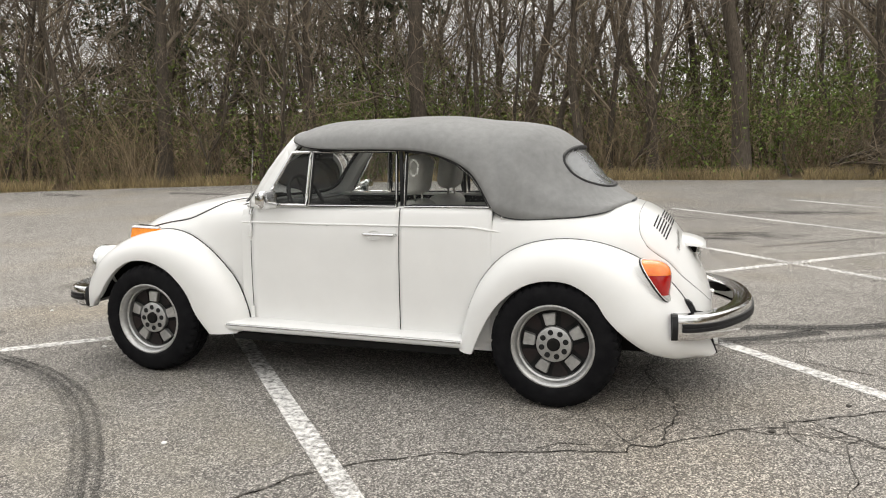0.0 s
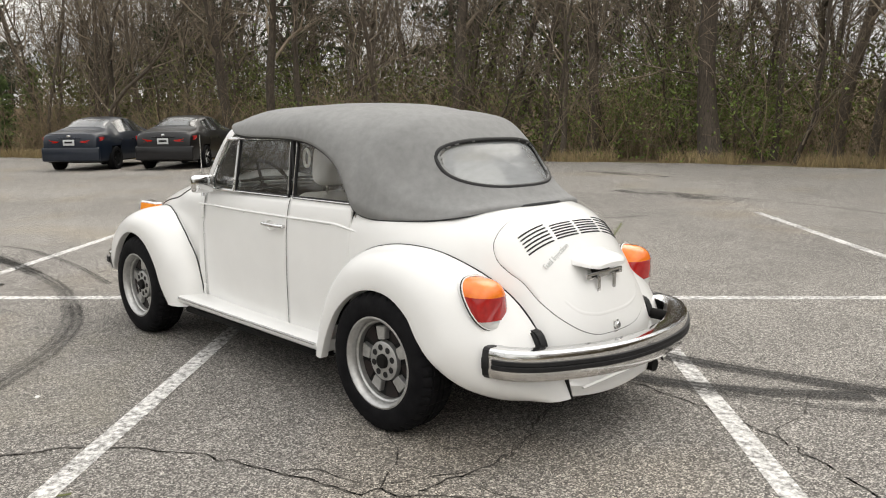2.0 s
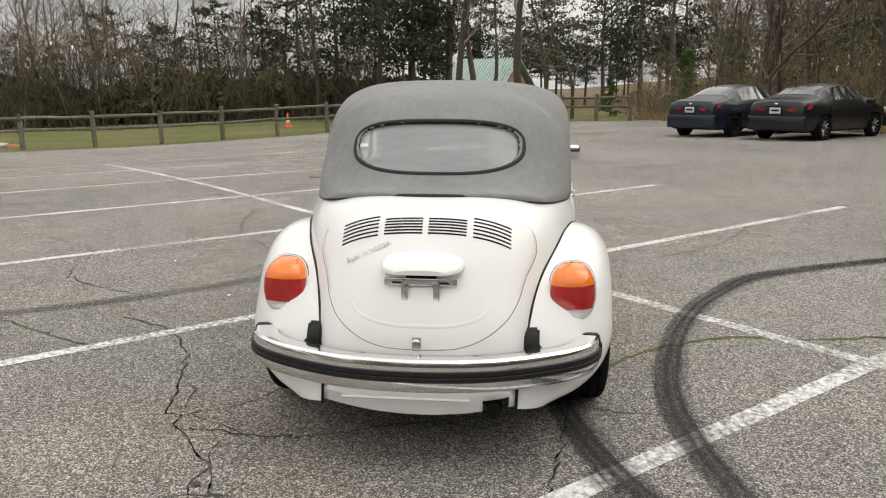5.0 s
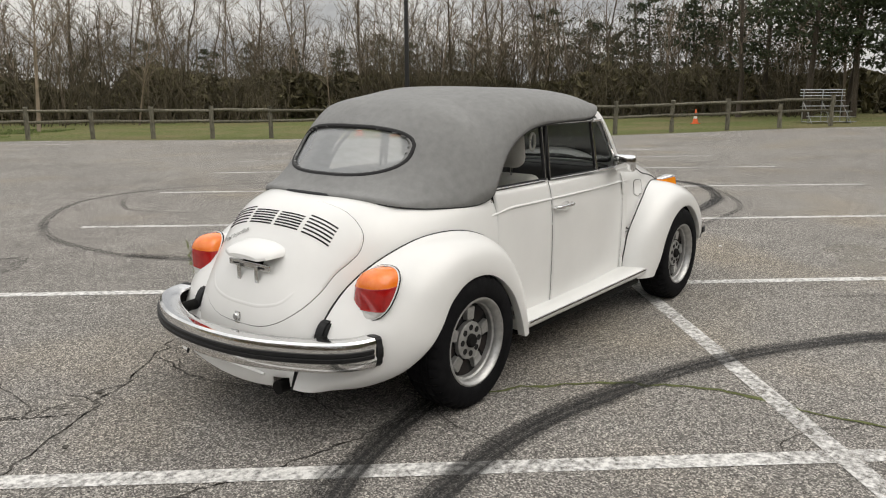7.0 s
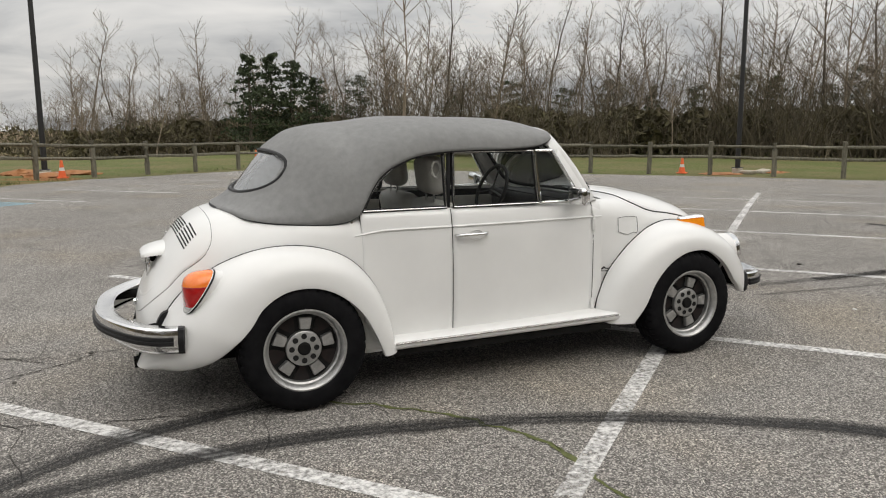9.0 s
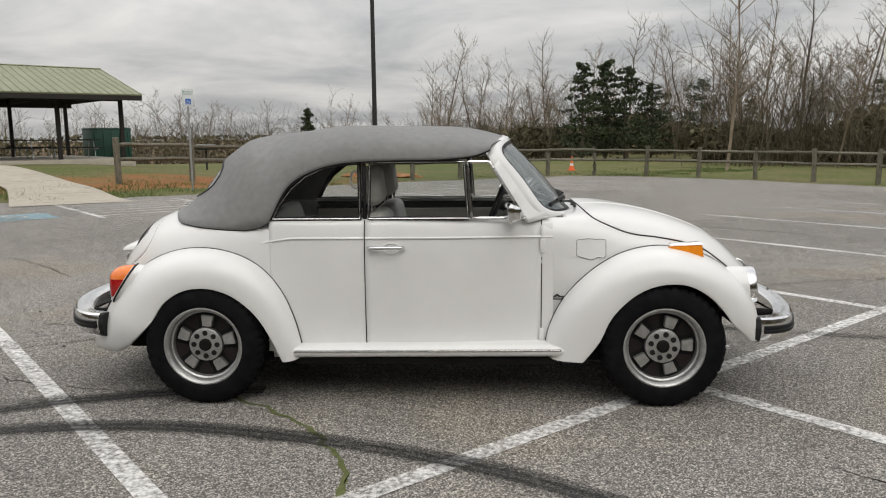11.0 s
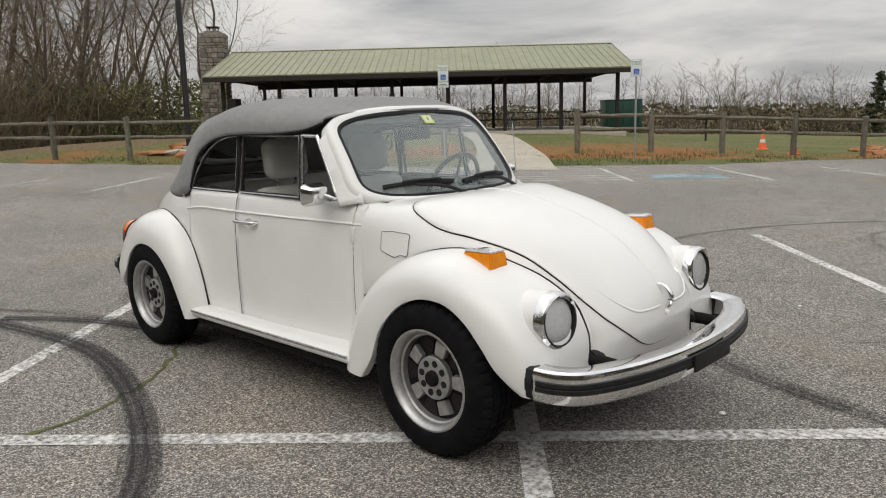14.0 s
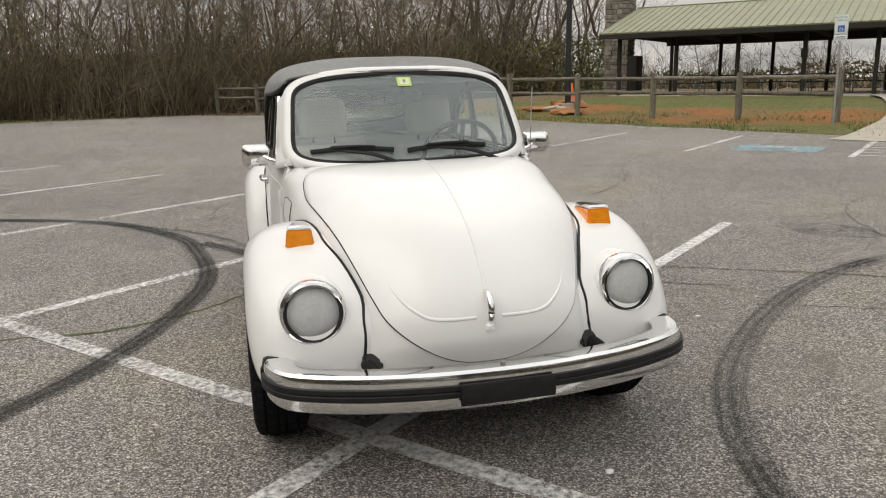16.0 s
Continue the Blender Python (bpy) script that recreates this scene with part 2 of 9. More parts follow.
def asphalt_material():
    mat = bpy.data.materials.new("asphalt")
    mat.use_nodes = True
    nt = mat.node_tree
    b = nt.nodes["Principled BSDF"]
    tc = nt.nodes.new("ShaderNodeTexCoord")
    v = tc.outputs["Object"]
    vo = wire(nt, "ShaderNodeTexVoronoi", Scale=165.0)
    fine = wire(nt, "ShaderNodeTexNoise", Scale=38.0, Detail=8.0, Roughness=0.85)
    mid = wire(nt, "ShaderNodeTexNoise", Scale=2.2, Detail=6.0, Roughness=0.6)
    big = wire(nt, "ShaderNodeTexNoise", Scale=0.22, Detail=5.0, Roughness=0.55)
    for n in (vo, fine, mid, big):
        nt.links.new(v, n.inputs["Vector"])
    stones = ramp_node(nt, vo.outputs["Color"], [(0.12, (0.060, 0.056, 0.051)), (0.92, (0.62, 0.585, 0.535)), (0.55, (0.180, 0.169, 0.156))])

    def mul(a, fac, lo, hi, f0=0.25, f1=0.75):
        rg = nt.nodes.new("ShaderNodeMapRange")
        rg.inputs["From Min"].default_value, rg.inputs["From Max"].default_value = f0, f1
        rg.inputs["To Min"].default_value, rg.inputs["To Max"].default_value = lo, hi
        nt.links.new(fac, rg.inputs["Value"])
        mx = nt.nodes.new("ShaderNodeMix")
        mx.data_type, mx.blend_type = "RGBA", "MULTIPLY"
        mx.inputs["Factor"].default_value = 1.0
        nt.links.new(a, mx.inputs["A"])
        nt.links.new(rg.outputs[0], mx.inputs["B"])
        return mx.outputs["Result"]

    c = mul(stones, fine.outputs["Fac"], 0.50, 1.50, 0.32, 0.68)
    c = mul(c, mid.outputs["Fac"], 0.84, 1.14)
    c = mul(c, big.outputs["Fac"], 0.80, 1.20)
    # faint rusty brown wash in places
    tintf = wire(nt, "ShaderNodeTexNoise", Scale=0.5, Detail=3.0)
    nt.links.new(v, tintf.inputs["Vector"])
    wash = ramp_node(nt, tintf.outputs["Fac"], [(0.52, (1, 1, 1)), (0.72, (1.06, 1.0, 0.90))])
    fin = nt.nodes.new("ShaderNodeMix")
    fin.data_type, fin.blend_type = "RGBA", "MULTIPLY"
    fin.inputs["Factor"].default_value = 1.0
    nt.links.new(c, fin.inputs["A"])
    nt.links.new(wash, fin.inputs["B"])
    nt.links.new(fin.outputs["Result"], b.inputs["Base Color"])
    b.inputs["Roughness"].default_value = 0.86
    b.inputs["Specular IOR Level"].default_value = 0.35
    bp = nt.nodes.new("ShaderNodeBump")
    bp.inputs["Strength"].default_value = 0.55
    bp.inputs["Distance"].default_value = 0.006
    nt.links.new(vo.outputs["Distance"], bp.inputs["Height"])
    bp2 = nt.nodes.new("ShaderNodeBump")
    bp2.inputs["Strength"].default_value = 0.4
    bp2.inputs["Distance"].default_value = 0.01
    nt.links.new(fine.outputs["Fac"], bp2.inputs["Height"])
    nt.links.new(bp.outputs[0], bp2.inputs["Normal"])
    nt.links.new(bp2.outputs[0], b.inputs["Normal"])
    return mat


ASPHALT = asphalt_material()
WHITE = material("white_paint", [(0.785, 0.785, 0.772), (0.825, 0.825, 0.812)], rough=0.28, scale=3.0, coat=0.55, spec=0.4, coarse=0.02, coarse_scale=1.5)
CANVAS = material("grey_canvas", [(0.235, 0.237, 0.236), (0.285, 0.287, 0.285)], rough=0.92, scale=26.0, detail=8.0, bump=0.30, bump_scale=480.0, coarse=0.10, coarse_scale=3.0, spec=0.25)
CANVAS_EDGE = material("dark_canvas_piping", [(0.03, 0.032, 0.035)], rough=0.8)
BLACK_RUBBER = material("black_rubber", [(0.009, 0.009, 0.010), (0.018, 0.018, 0.019)], rough=0.55, spec=0.3, scale=30, bump=0.1)
TYRE = material("tyre_rubber", [(0.005, 0.005, 0.006), (0.012, 0.012, 0.013)], rough=0.75, spec=0.08, scale=14, bump=0.12, bump_scale=90)
GAP = material("dark_gap", [(0.008, 0.008, 0.008)], rough=0.9)
UNDER = material("underbody_black", [(0.006, 0.006, 0.006), (0.014, 0.013, 0.012)], spec=0.2, rough=0.9, scale=9)
RUST = material("rusty_drum", [(0.004, 0.003, 0.003), (0.014, 0.006, 0.005)], rough=0.8, scale=22)
CHROME = material("chrome", [(0.74, 0.74, 0.74), (0.82, 0.82, 0.82)], rough=0.10, metal=1.0, scale=5, rough_var=0.05)
DULL_CHROME = material("dulled_chrome", [(0.50, 0.50, 0.49), (0.66, 0.66, 0.65)], rough=0.22, metal=1.0, scale=16, rough_var=0.12)
WHEEL_SILVER = material("cast_aluminium", [(0.40, 0.40, 0.395), (0.56, 0.56, 0.55)], rough=0.42, metal=0.8, scale=35, bump=0.08)
WHEEL_BLACK = material("wheel_black_paint", [(0.005, 0.005, 0.005), (0.010, 0.010, 0.010)], spec=0.2, rough=0.6, scale=20)
AMBER = material("amber_lens", [(0.85, 0.24, 0.012), (0.95, 0.33, 0.02)], rough=0.16, scale=40, coat=0.7, bump=0.05)
ORANGE_LENS = material("orange_lens", [(0.86, 0.17, 0.012), (0.93, 0.24, 0.02)], rough=0.16, scale=30, coat=0.7)
RED_LENS = material("red_lens", [(0.34, 0.006, 0.006), (0.50, 0.010, 0.009)], rough=0.15, scale=30, coat=0.7)
CLEAR_LENS = material("clear_lens", [(0.50, 0.50, 0.48), (0.68, 0.68, 0.66)], rough=0.18, scale=30, coat=0.6)
# White haze painted in for the bright sky the lamp bowl mirrors.
LAMP_GLASS = glass_material("headlamp_glass", (0.97, 0.98, 0.98), gloss=1.3, haze=0.42, haze_color=(0.93, 0.94, 0.94))
REFLECTOR = material("silvered_reflector", [(0.93, 0.93, 0.92), (0.97, 0.97, 0.96)], rough=0.14, metal=1.0, scale=30, bump=0.10, bump_scale=38)
CAR_GLASS = glass_material("car_window_glass", (0.95, 0.965, 0.96), gloss=0.22, haze=0.008)
# The pale blue haze stands in for sky reflected in the windscreen.
SCREEN_GLASS = glass_material("windscreen_glass", (0.84, 0.88, 0.875), gloss=0.9, haze=0.20, haze_color=(0.68, 0.78, 0.80))
REAR_GLASS = glass_material("rear_window_glass", (0.78, 0.82, 0.84), gloss=1.2, haze=0.32, haze_color=(0.80, 0.83, 0.85), rough=0.05)
SEAT = material("light_grey_vinyl", [(0.60, 0.58, 0.54), (0.72, 0.70, 0.66)], rough=0.6, scale=12, bump=0.1, bump_scale=200)
INTERIOR = material("dark_interior_trim", [(0.018, 0.018, 0.019), (0.035, 0.034, 0.034)], rough=0.75, scale=12)
LINING = material("grey_headlining", [(0.50, 0.50, 0.48)], rough=0.9)


# ---- mesh helpers ----
def obj(name, verts, faces, mat, parent=None, label="", smooth=True, sharp=40.0, uvs=None):
    me = bpy.data.meshes.new(name)
    me.from_pydata([tuple(map(float, v)) for v in verts], [], [tuple(map(int, f)) for f in faces])
    me.materials.append(mat)
    me.validate()
    if smooth:
        me.polygons.foreach_set("use_smooth", [True] * len(me.polygons))
        me.set_sharp_from_angle(angle=radians(sharp))
    if uvs is not None:
        layer = me.uv_layers.new(name="UVMap")
        li = np.zeros(len(me.loops), dtype=np.int32)
        me.loops.foreach_get("vertex_index", li)
        layer.data.foreach_set("uv", np.asarray(uvs, dtype=np.float32)[li].ravel())
    ob = new(name, me)
    if parent is not None:
        ob.parent = parent
    if label:
        tagged(ob, label)
    return ob


def part(name, bm, mat, parent=None, label="", smooth=True, sharp=40.0):
    bmesh.ops.recalc_face_normals(bm, faces=bm.faces)
    me = bpy.data.meshes.new(name)
    bm.to_mesh(me)
    bm.free()
    me.materials.append(mat)
    if smooth:
        me.polygons.foreach_set("use_smooth", [True] * len(me.polygons))
        me.set_sharp_from_angle(angle=radians(sharp))
    ob = new(name, me)
    if parent is not None:
        ob.parent = parent
    if label:
        tagged(ob, label)
    return ob


def empty(name, label, category, group="", m=None):
    ob = new(name)
    ob.empty_display_size = 0.2
    if m is not None:
        ob.matrix_basis = m
    return tagged(ob, label, category, group)


def gridfaces(nu, nv, cu=False, cv=False, keep=None):
    out = []
    for i in range(nu if cu else nu - 1):
        for j in range(nv if cv else nv - 1):
            a, b = i * nv + j, ((i + 1) % nu) * nv + j
            c, d = ((i + 1) % nu) * nv + (j + 1) % nv, i * nv + (j + 1) % nv
            f = (a, b, c, d)
            if keep is None or keep(f):
                out.append(f)
    return out


def spline(keys, n):
    """n points on a smooth curve through the keys, spread evenly over the key numbers."""
    k = np.array(keys, float)
    t = np.linspace(0, len(k) - 1, n)
    i = np.clip(t.astype(int), 0, len(k) - 2)
    f = (t - i)[:, None]
    p0, p1, p2, p3 = k[np.maximum(i - 1, 0)], k[i], k[i + 1], k[np.minimum(i + 2, len(k) - 1)]
    return 0.5 * (2 * p1 + (p2 - p0) * f + (2 * p0 - 5 * p1 + 4 * p2 - p3) * f**2 + (3 * p1 - p0 - 3 * p2 + p3) * f**3)


def tube(points, radius, n=8, closed=False, flat=1.0, up=(0, 0, 1)):
    """Verts and faces of a round or flattened bar along points; radius may be a list."""
    p = np.array(points, float)
    m = len(p)
    rad = np.full(m, radius) if np.isscalar(radius) else np.array(radius)
    if closed:
        tan = np.roll(p, -1, 0) - np.roll(p, 1, 0)
    else:
        tan = np.gradient(p, axis=0)
    tan /= np.linalg.norm(tan, axis=1)[:, None] + 1e-12
    ref = np.array(up, float)
    side = np.cross(tan, ref)
    bad = np.linalg.norm(side, axis=1) < 0.05
    side[bad] = np.cross(tan[bad], (0.31, 0.95, 0.05))
    side /= np.linalg.norm(side, axis=1)[:, None]
    nor = np.cross(side, tan)
    a = np.arange(n) * 2 * np.pi / n
    v = p[:, None] + rad[:, None, None] * (np.cos(a)[None, :, None] * side[:, None] + flat * np.sin(a)[None, :, None] * nor[:, None])
    faces = gridfaces(m, n, closed, True)
    if not closed:
        faces += [tuple(range(n))[::-1], tuple((m - 1) * n + j for j in range(n))]
    return v.reshape(-1, 3), faces


def lathe(profile, n=48, axis="y"):
    """profile: (radius, offset along the axis)."""
    pr = np.array(profile, float)
    a = np.arange(n) * 2 * np.pi / n
    r, o = pr[:, 0][:, None], pr[:, 1][:, None] + 0 * a
    c, s = r * np.cos(a), r * np.sin(a)
    v = {"y": (c, o, s), "x": (o, c, s), "z": (c, s, o)}[axis]
    return np.stack(v, -1).reshape(-1, 3), gridfaces(len(pr), n, False, True)


def joined(*pieces):
    vs, fs, k = [], [], 0
    for v, f in pieces:
        vs.append(np.asarray(v, float).reshape(-1, 3))
        fs += [tuple(i + k for i in q) for q in f]
        k += len(vs[-1])
    return np.concatenate(vs), fs


def shifted(piece, d):
    return np.asarray(piece[0]) + np.array(d), piece[1]


def boxbm(sx, sy, sz, at=(0, 0, 0), bevel=0.0, seg=2, m=None):
    bm = bmesh.new()
    bmesh.ops.create_cube(bm, size=1.0)
    bmesh.ops.scale(bm, vec=(sx, sy, sz), verts=bm.verts)
    if bevel:
        bmesh.ops.bevel(bm, geom=bm.edges[:], offset=bevel, segments=seg, affect="EDGES", profile=0.5)
    bmesh.ops.translate(bm, vec=at, verts=bm.verts)
    if m is not None:
        bmesh.ops.transform(bm, matrix=m, verts=bm.verts)
    return bm


def boxpiece(sx, sy, sz, at=(0, 0, 0), rz=0.0):
    c, s = math.cos(rz), math.sin(rz)
    v = []
    for x in (-0.5, 0.5):
        for y in (-0.5, 0.5):
            for z in (-0.5, 0.5):
                px, py = x * sx, y * sy
                v.append((at[0] + c * px - s * py, at[1] + s * px + c * py, at[2] + z * sz))
    return np.array(v), [(0, 1, 3, 2), (4, 6, 7, 5), (0, 4, 5, 1), (2, 3, 7, 6), (0, 2, 6, 4), (1, 5, 7, 3)]


def prism(outline, h0, h1, axis="z"):
    """A closed outline of (a, b) pushed from h0 to h1 along the axis."""
    n = len(outline)
    o = {"z": lambda a, b, h: (a, b, h), "y": lambda a, b, h: (a, h, b), "x": lambda a, b, h: (h, a, b)}[axis]
    v = [o(a, b, h0) for a, b in outline] + [o(a, b, h1) for a, b in outline]
    f = [tuple(range(n))[::-1], tuple(range(n, 2 * n))] + [(i, (i + 1) % n, n + (i + 1) % n, n + i) for i in range(n)]
    return np.array(v), f


def thick(ob, t, offset=-1.0):
    m = ob.modifiers.new("thickness", "SOLIDIFY")
    m.thickness, m.offset = t, offset
    return ob


def mirrored(v, f):
    v = np.array(v, float).copy()
    v[:, 1] *= -1
    return v, [tuple(reversed(q)) for q in f]


def sstep(a, b, x):
    t = min(max((x - a) / (b - a), 0.0), 1.0)
    return t * t * (3 - 2 * t)


# ---- ground ----
EDGE_A = ((-9.5, 12.3), (0.725, 0.689))


def ground_z(x, y):
    r = math.hypot(x, y)
    d = (x * 0.74 + y * 0.67) / (r + 1e-6)
    turn = math.degrees(math.atan2(y, x))
    z = sstep(7, 28, r) * (-(0.12 + 0.38 * sstep(-5, 35, turn)) * d if d > 0 else -0.16 * d)
    (ex, ey), (tx, ty) = EDGE_A
    out = -(x - ex) * ty + (y - ey) * tx
    along = (x - ex) * tx + (y - ey) * ty
    w = sstep(-24, -14, along) * (1 - sstep(3, 14, along))
    z += w * (0.20 * sstep(0, 3.5, out) + 0.42 * sstep(3, 10, out))
    # wooded banks round the lot
    z += 4.0 * (1 - sstep(-70, -23, y - 0.25 * max(0.0, x - 10)))
    z += 4.5 * (1 - sstep(-80, -36, x)) * (1 - sstep(12, 34, y))
    ne = x * 0.74 + y * 0.67
    z += 0.6 * sstep(46, 80, ne) * (1 - sstep(78, 92, math.degrees(math.atan2(y, x))))
    far = sstep(90, 200, r)
    az = math.degrees(math.atan2(y, x))
    low = sstep(78, 92, az) * (1 - sstep(150, 164, az))
    return z * (1 - far) + far * (1 - low) * (0.7 + 0.5 * math.sin(x * 0.021) * math.cos(y * 0.017)) - low * 1.6 * sstep(45, 80, r)


def polar_sheet(name, radii, n, mat, dz=0.0, label="", kind="structure"):
    v = [(0, 0, dz)]
    for r in radii:
        for k in range(n):
            a = 2 * math.pi * k / n
            x, y = r * math.cos(a), r * math.sin(a)
            v.append((x, y, ground_z(x, y) + dz))
    f = [(0, 1 + k, 1 + (k + 1) % n) for k in range(n)]
    for i in range(len(radii) - 1):
        for k in range(n):
            a, b = 1 + i * n + k, 1 + i * n + (k + 1) % n
            f.append((a, a + n, b + n, b))
    return tagged(obj(name, v, f, mat), label, "ground", kind=kind)


def earth_material():
    """Spring grass with bare orange clay by the pavilion and brown leaf litter under the trees."""
    mat = bpy.data.materials.new("grass_and_earth")
    mat.use_nodes = True
    nt = mat.node_tree
    b = nt.nodes["Principled BSDF"]
    tc = nt.nodes.new("ShaderNodeTexCoord")
    v = tc.outputs["Object"]
    fine = wire(nt, "ShaderNodeTexNoise", Scale=9.0, Detail=8.0, Roughness=0.75)
    mid = wire(nt, "ShaderNodeTexNoise", Scale=0.45, Detail=6.0, Roughness=0.6)
    clay = wire(nt, "ShaderNodeTexNoise", Scale=0.20, Detail=5.0, Roughness=0.6)
    for n in (fine, mid, clay):
        nt.links.new(v, n.inputs["Vector"])
    grass = ramp_node(nt, fine.outputs["Fac"], [(0.30, (0.060, 0.070, 0.024)), (0.70, (0.19, 0.19, 0.075)), (0.5, (0.112, 0.132, 0.042))])
    litter = ramp_node(nt, fine.outputs["Fac"], [(0.30, (0.075, 0.052, 0.031)), (0.70, (0.28, 0.21, 0.125)), (0.5, (0.16, 0.115, 0.068))])
    soil = ramp_node(nt, fine.outputs["Fac"], [(0.30, (0.20, 0.080, 0.028)), (0.70, (0.36, 0.175, 0.075))])

    def mixed(a, c, fac):
        m = nt.nodes.new("ShaderNodeMix")
        m.data_type = "RGBA"
        nt.links.new(fac, m.inputs["Factor"])
        nt.links.new(a, m.inputs["A"])
        nt.links.new(c, m.inputs["B"])
        return m.outputs["Result"]

    at = nt.nodes.new("ShaderNodeAttribute")
    at.attribute_name = "zone"
    sep = nt.nodes.new("ShaderNodeSeparateColor")
    nt.links.new(at.outputs["Color"], sep.inputs[0])

    def broken(level, noise, lo, hi):
        ad = nt.nodes.new("ShaderNodeMath")
        nt.links.new(level, ad.inputs[0])
        nt.links.new(noise, ad.inputs[1])
        rg = nt.nodes.new("ShaderNodeMapRange")
        rg.inputs["From Min"].default_value, rg.inputs["From Max"].default_value = lo, hi
        nt.links.new(ad.outputs[0], rg.inputs["Value"])
        return rg.outputs[0]

    straw = ramp_node(nt, fine.outputs["Fac"], [(0.30, (0.105, 0.085, 0.042)), (0.70, (0.26, 0.215, 0.115))])
    patchy = wire(nt, "ShaderNodeTexNoise", Scale=0.28, Detail=6.0, Roughness=0.65)
    nt.links.new(v, patchy.inputs["Vector"])
    thin = nt.nodes.new("ShaderNodeMapRange")
    thin.inputs["From Min"].default_value, thin.inputs["From Max"].default_value, thin.inputs["To Max"].default_value = 0.42, 0.66, 0.80
    nt.links.new(patchy.outputs["Fac"], thin.inputs["Value"])
    grass = mixed(grass, straw, thin.outputs[0])
    c = mixed(grass, soil, broken(sep.outputs[0], clay.outputs["Fac"], 1.05, 1.20))
    c = mixed(c, litter, broken(sep.outputs[1], mid.outputs["Fac"], 0.85, 1.15))
    nt.links.new(c, b.inputs["Base Color"])
    b.inputs["Roughness"].default_value = 0.95
    b.inputs["Specular IOR Level"].default_value = 0.2
    bp = nt.nodes.new("ShaderNodeBump")
    bp.inputs["Strength"].default_value = 0.8
    bp.inputs["Distance"].default_value = 0.06
    nt.links.new(fine.outputs["Fac"], bp.inputs["Height"])
    nt.links.new(bp.outputs[0], b.inputs["Normal"])
    return mat


EARTH = earth_material()
radii = list(np.concatenate([np.arange(2, 60, 1.0), np.geomspace(60, 900, 26)[1:]]))
ground = polar_sheet("ground", radii, 240, EARTH, -0.05, "spring grass with orange clay patches and brown leaf litter under the trees")


def litter_zone(x, y):
    # the woods run along the lot's far sides
    wood_line = float(np.interp(x, [-60, -24, -14, -6, 7, 13, 19, 27, 35, 60], [-14, -14, -17.8, -17.9, -17.9, -15.6, -12.6, -9, -6, -4]))
    a = 1 - sstep(wood_line - 1.6, wood_line + 0.1, y)
    if x < -24:
        a = max(a, 1 - sstep(-30.5, -28, x - 0.55 * (y + 1)) if y > -14 else a)
    r = math.hypot(x, y)
    return max(a, 0.55 * sstep(45, 70, r))


def clay_zone(x, y):
    (ex, ey), (tx, ty) = EDGE_A
    out = -(x - ex) * ty + (y - ey) * tx
    along = (x - ex) * tx + (y - ey) * ty
    band = sstep(1.2, 2.4, out) * (1 - sstep(6.0, 9.5, out)) * sstep(-18, -13, along) * (1 - sstep(13, 18, along))
    return 0.66 * band


layer = ground.data.color_attributes.new("zone", "FLOAT_COLOR", "POINT")
buf = []
for p in ground.data.vertices:
    buf += [clay_zone(p.co.x, p.co.y), litter_zone(p.co.x, p.co.y), 0.0, 1.0]
layer.data.foreach_set("color", buf)

LOT = [(-30, -3), (-24.5, -12.5), (-14, -17.4), (-6, -17.5), (0, -17.7), (7, -17.4), (13, -15.2), (19, -12.2), (27, -8.6), (32.6, -6.6), (32.4, -4), (31.6, -1.0), (31.2, 1.6), (30.2, 4.3), (23.3, 11.2), (18.7, 17.7), (13.8, 22.6), (10.8, 26.2), (6.8, 29.0), (4.3, 29.2), (0.9, 26.7), (-2.5, 23.6), (-5.6, 19.2), (-9.5, 12.4), (-18.2, 7.0), (-24.8, 2.8)]
LOT[22:24] = [(-5.5, 17.0), (-9.5, 12.9)]


def inside(poly, x, y):
    c = False
    for (x0, y0), (x1, y1) in zip(poly, poly[1:] + poly[:1]):
        if (y0 > y) != (y1 > y) and x < (x1 - x0) * (y - y0) / (y1 - y0) + x0:
            c = not c
    return c


def lot_sheet():
    bm = bmesh.new()
    ring = []
    P = [Vector(p) for p in LOT]
    for a, b in zip(P, P[1:] + P[:1]):
        n = max(1, int((b - a).length / 0.6))
        for k in range(n):
            q = a + (b - a) * (k / n)
            j = 0.10
            ring.append((q.x + random.uniform(-j, j), q.y + random.uniform(-j, j)))
    vs = [bm.verts.new((x, y, 0)) for x, y in ring]
    bm.faces.new(vs)
    geom = bm.faces[:] + bm.edges[:] + bm.verts[:]
    for k in range(-34, 66, 2):
        for co, no in (((k, 0, 0), (1, 0, 0)), ((0, k, 0), (0, 1, 0))):
            if (no[1] and not -19 < k < 30):
                continue
            bmesh.ops.bisect_plane(bm, geom=bm.verts[:] + bm.edges[:] + bm.faces[:], plane_co=co, plane_no=no)
    for q in bm.verts:
        q.co.z = ground_z(q.co.x, q.co.y)
    edge = [e for e in bm.edges if e.is_boundary]
    ext = bmesh.ops.extrude_edge_only(bm, edges=edge)
    for q in ext["geom"]:
        if isinstance(q, bmesh.types.BMVert):
            q.co.z -= 0.09
    return bm


lot = tagged(part("parking_lot", lot_sheet(), ASPHALT, smooth=False), "weathered grey asphalt parking lot with worn paint and cracks", "pavement", kind="structure")


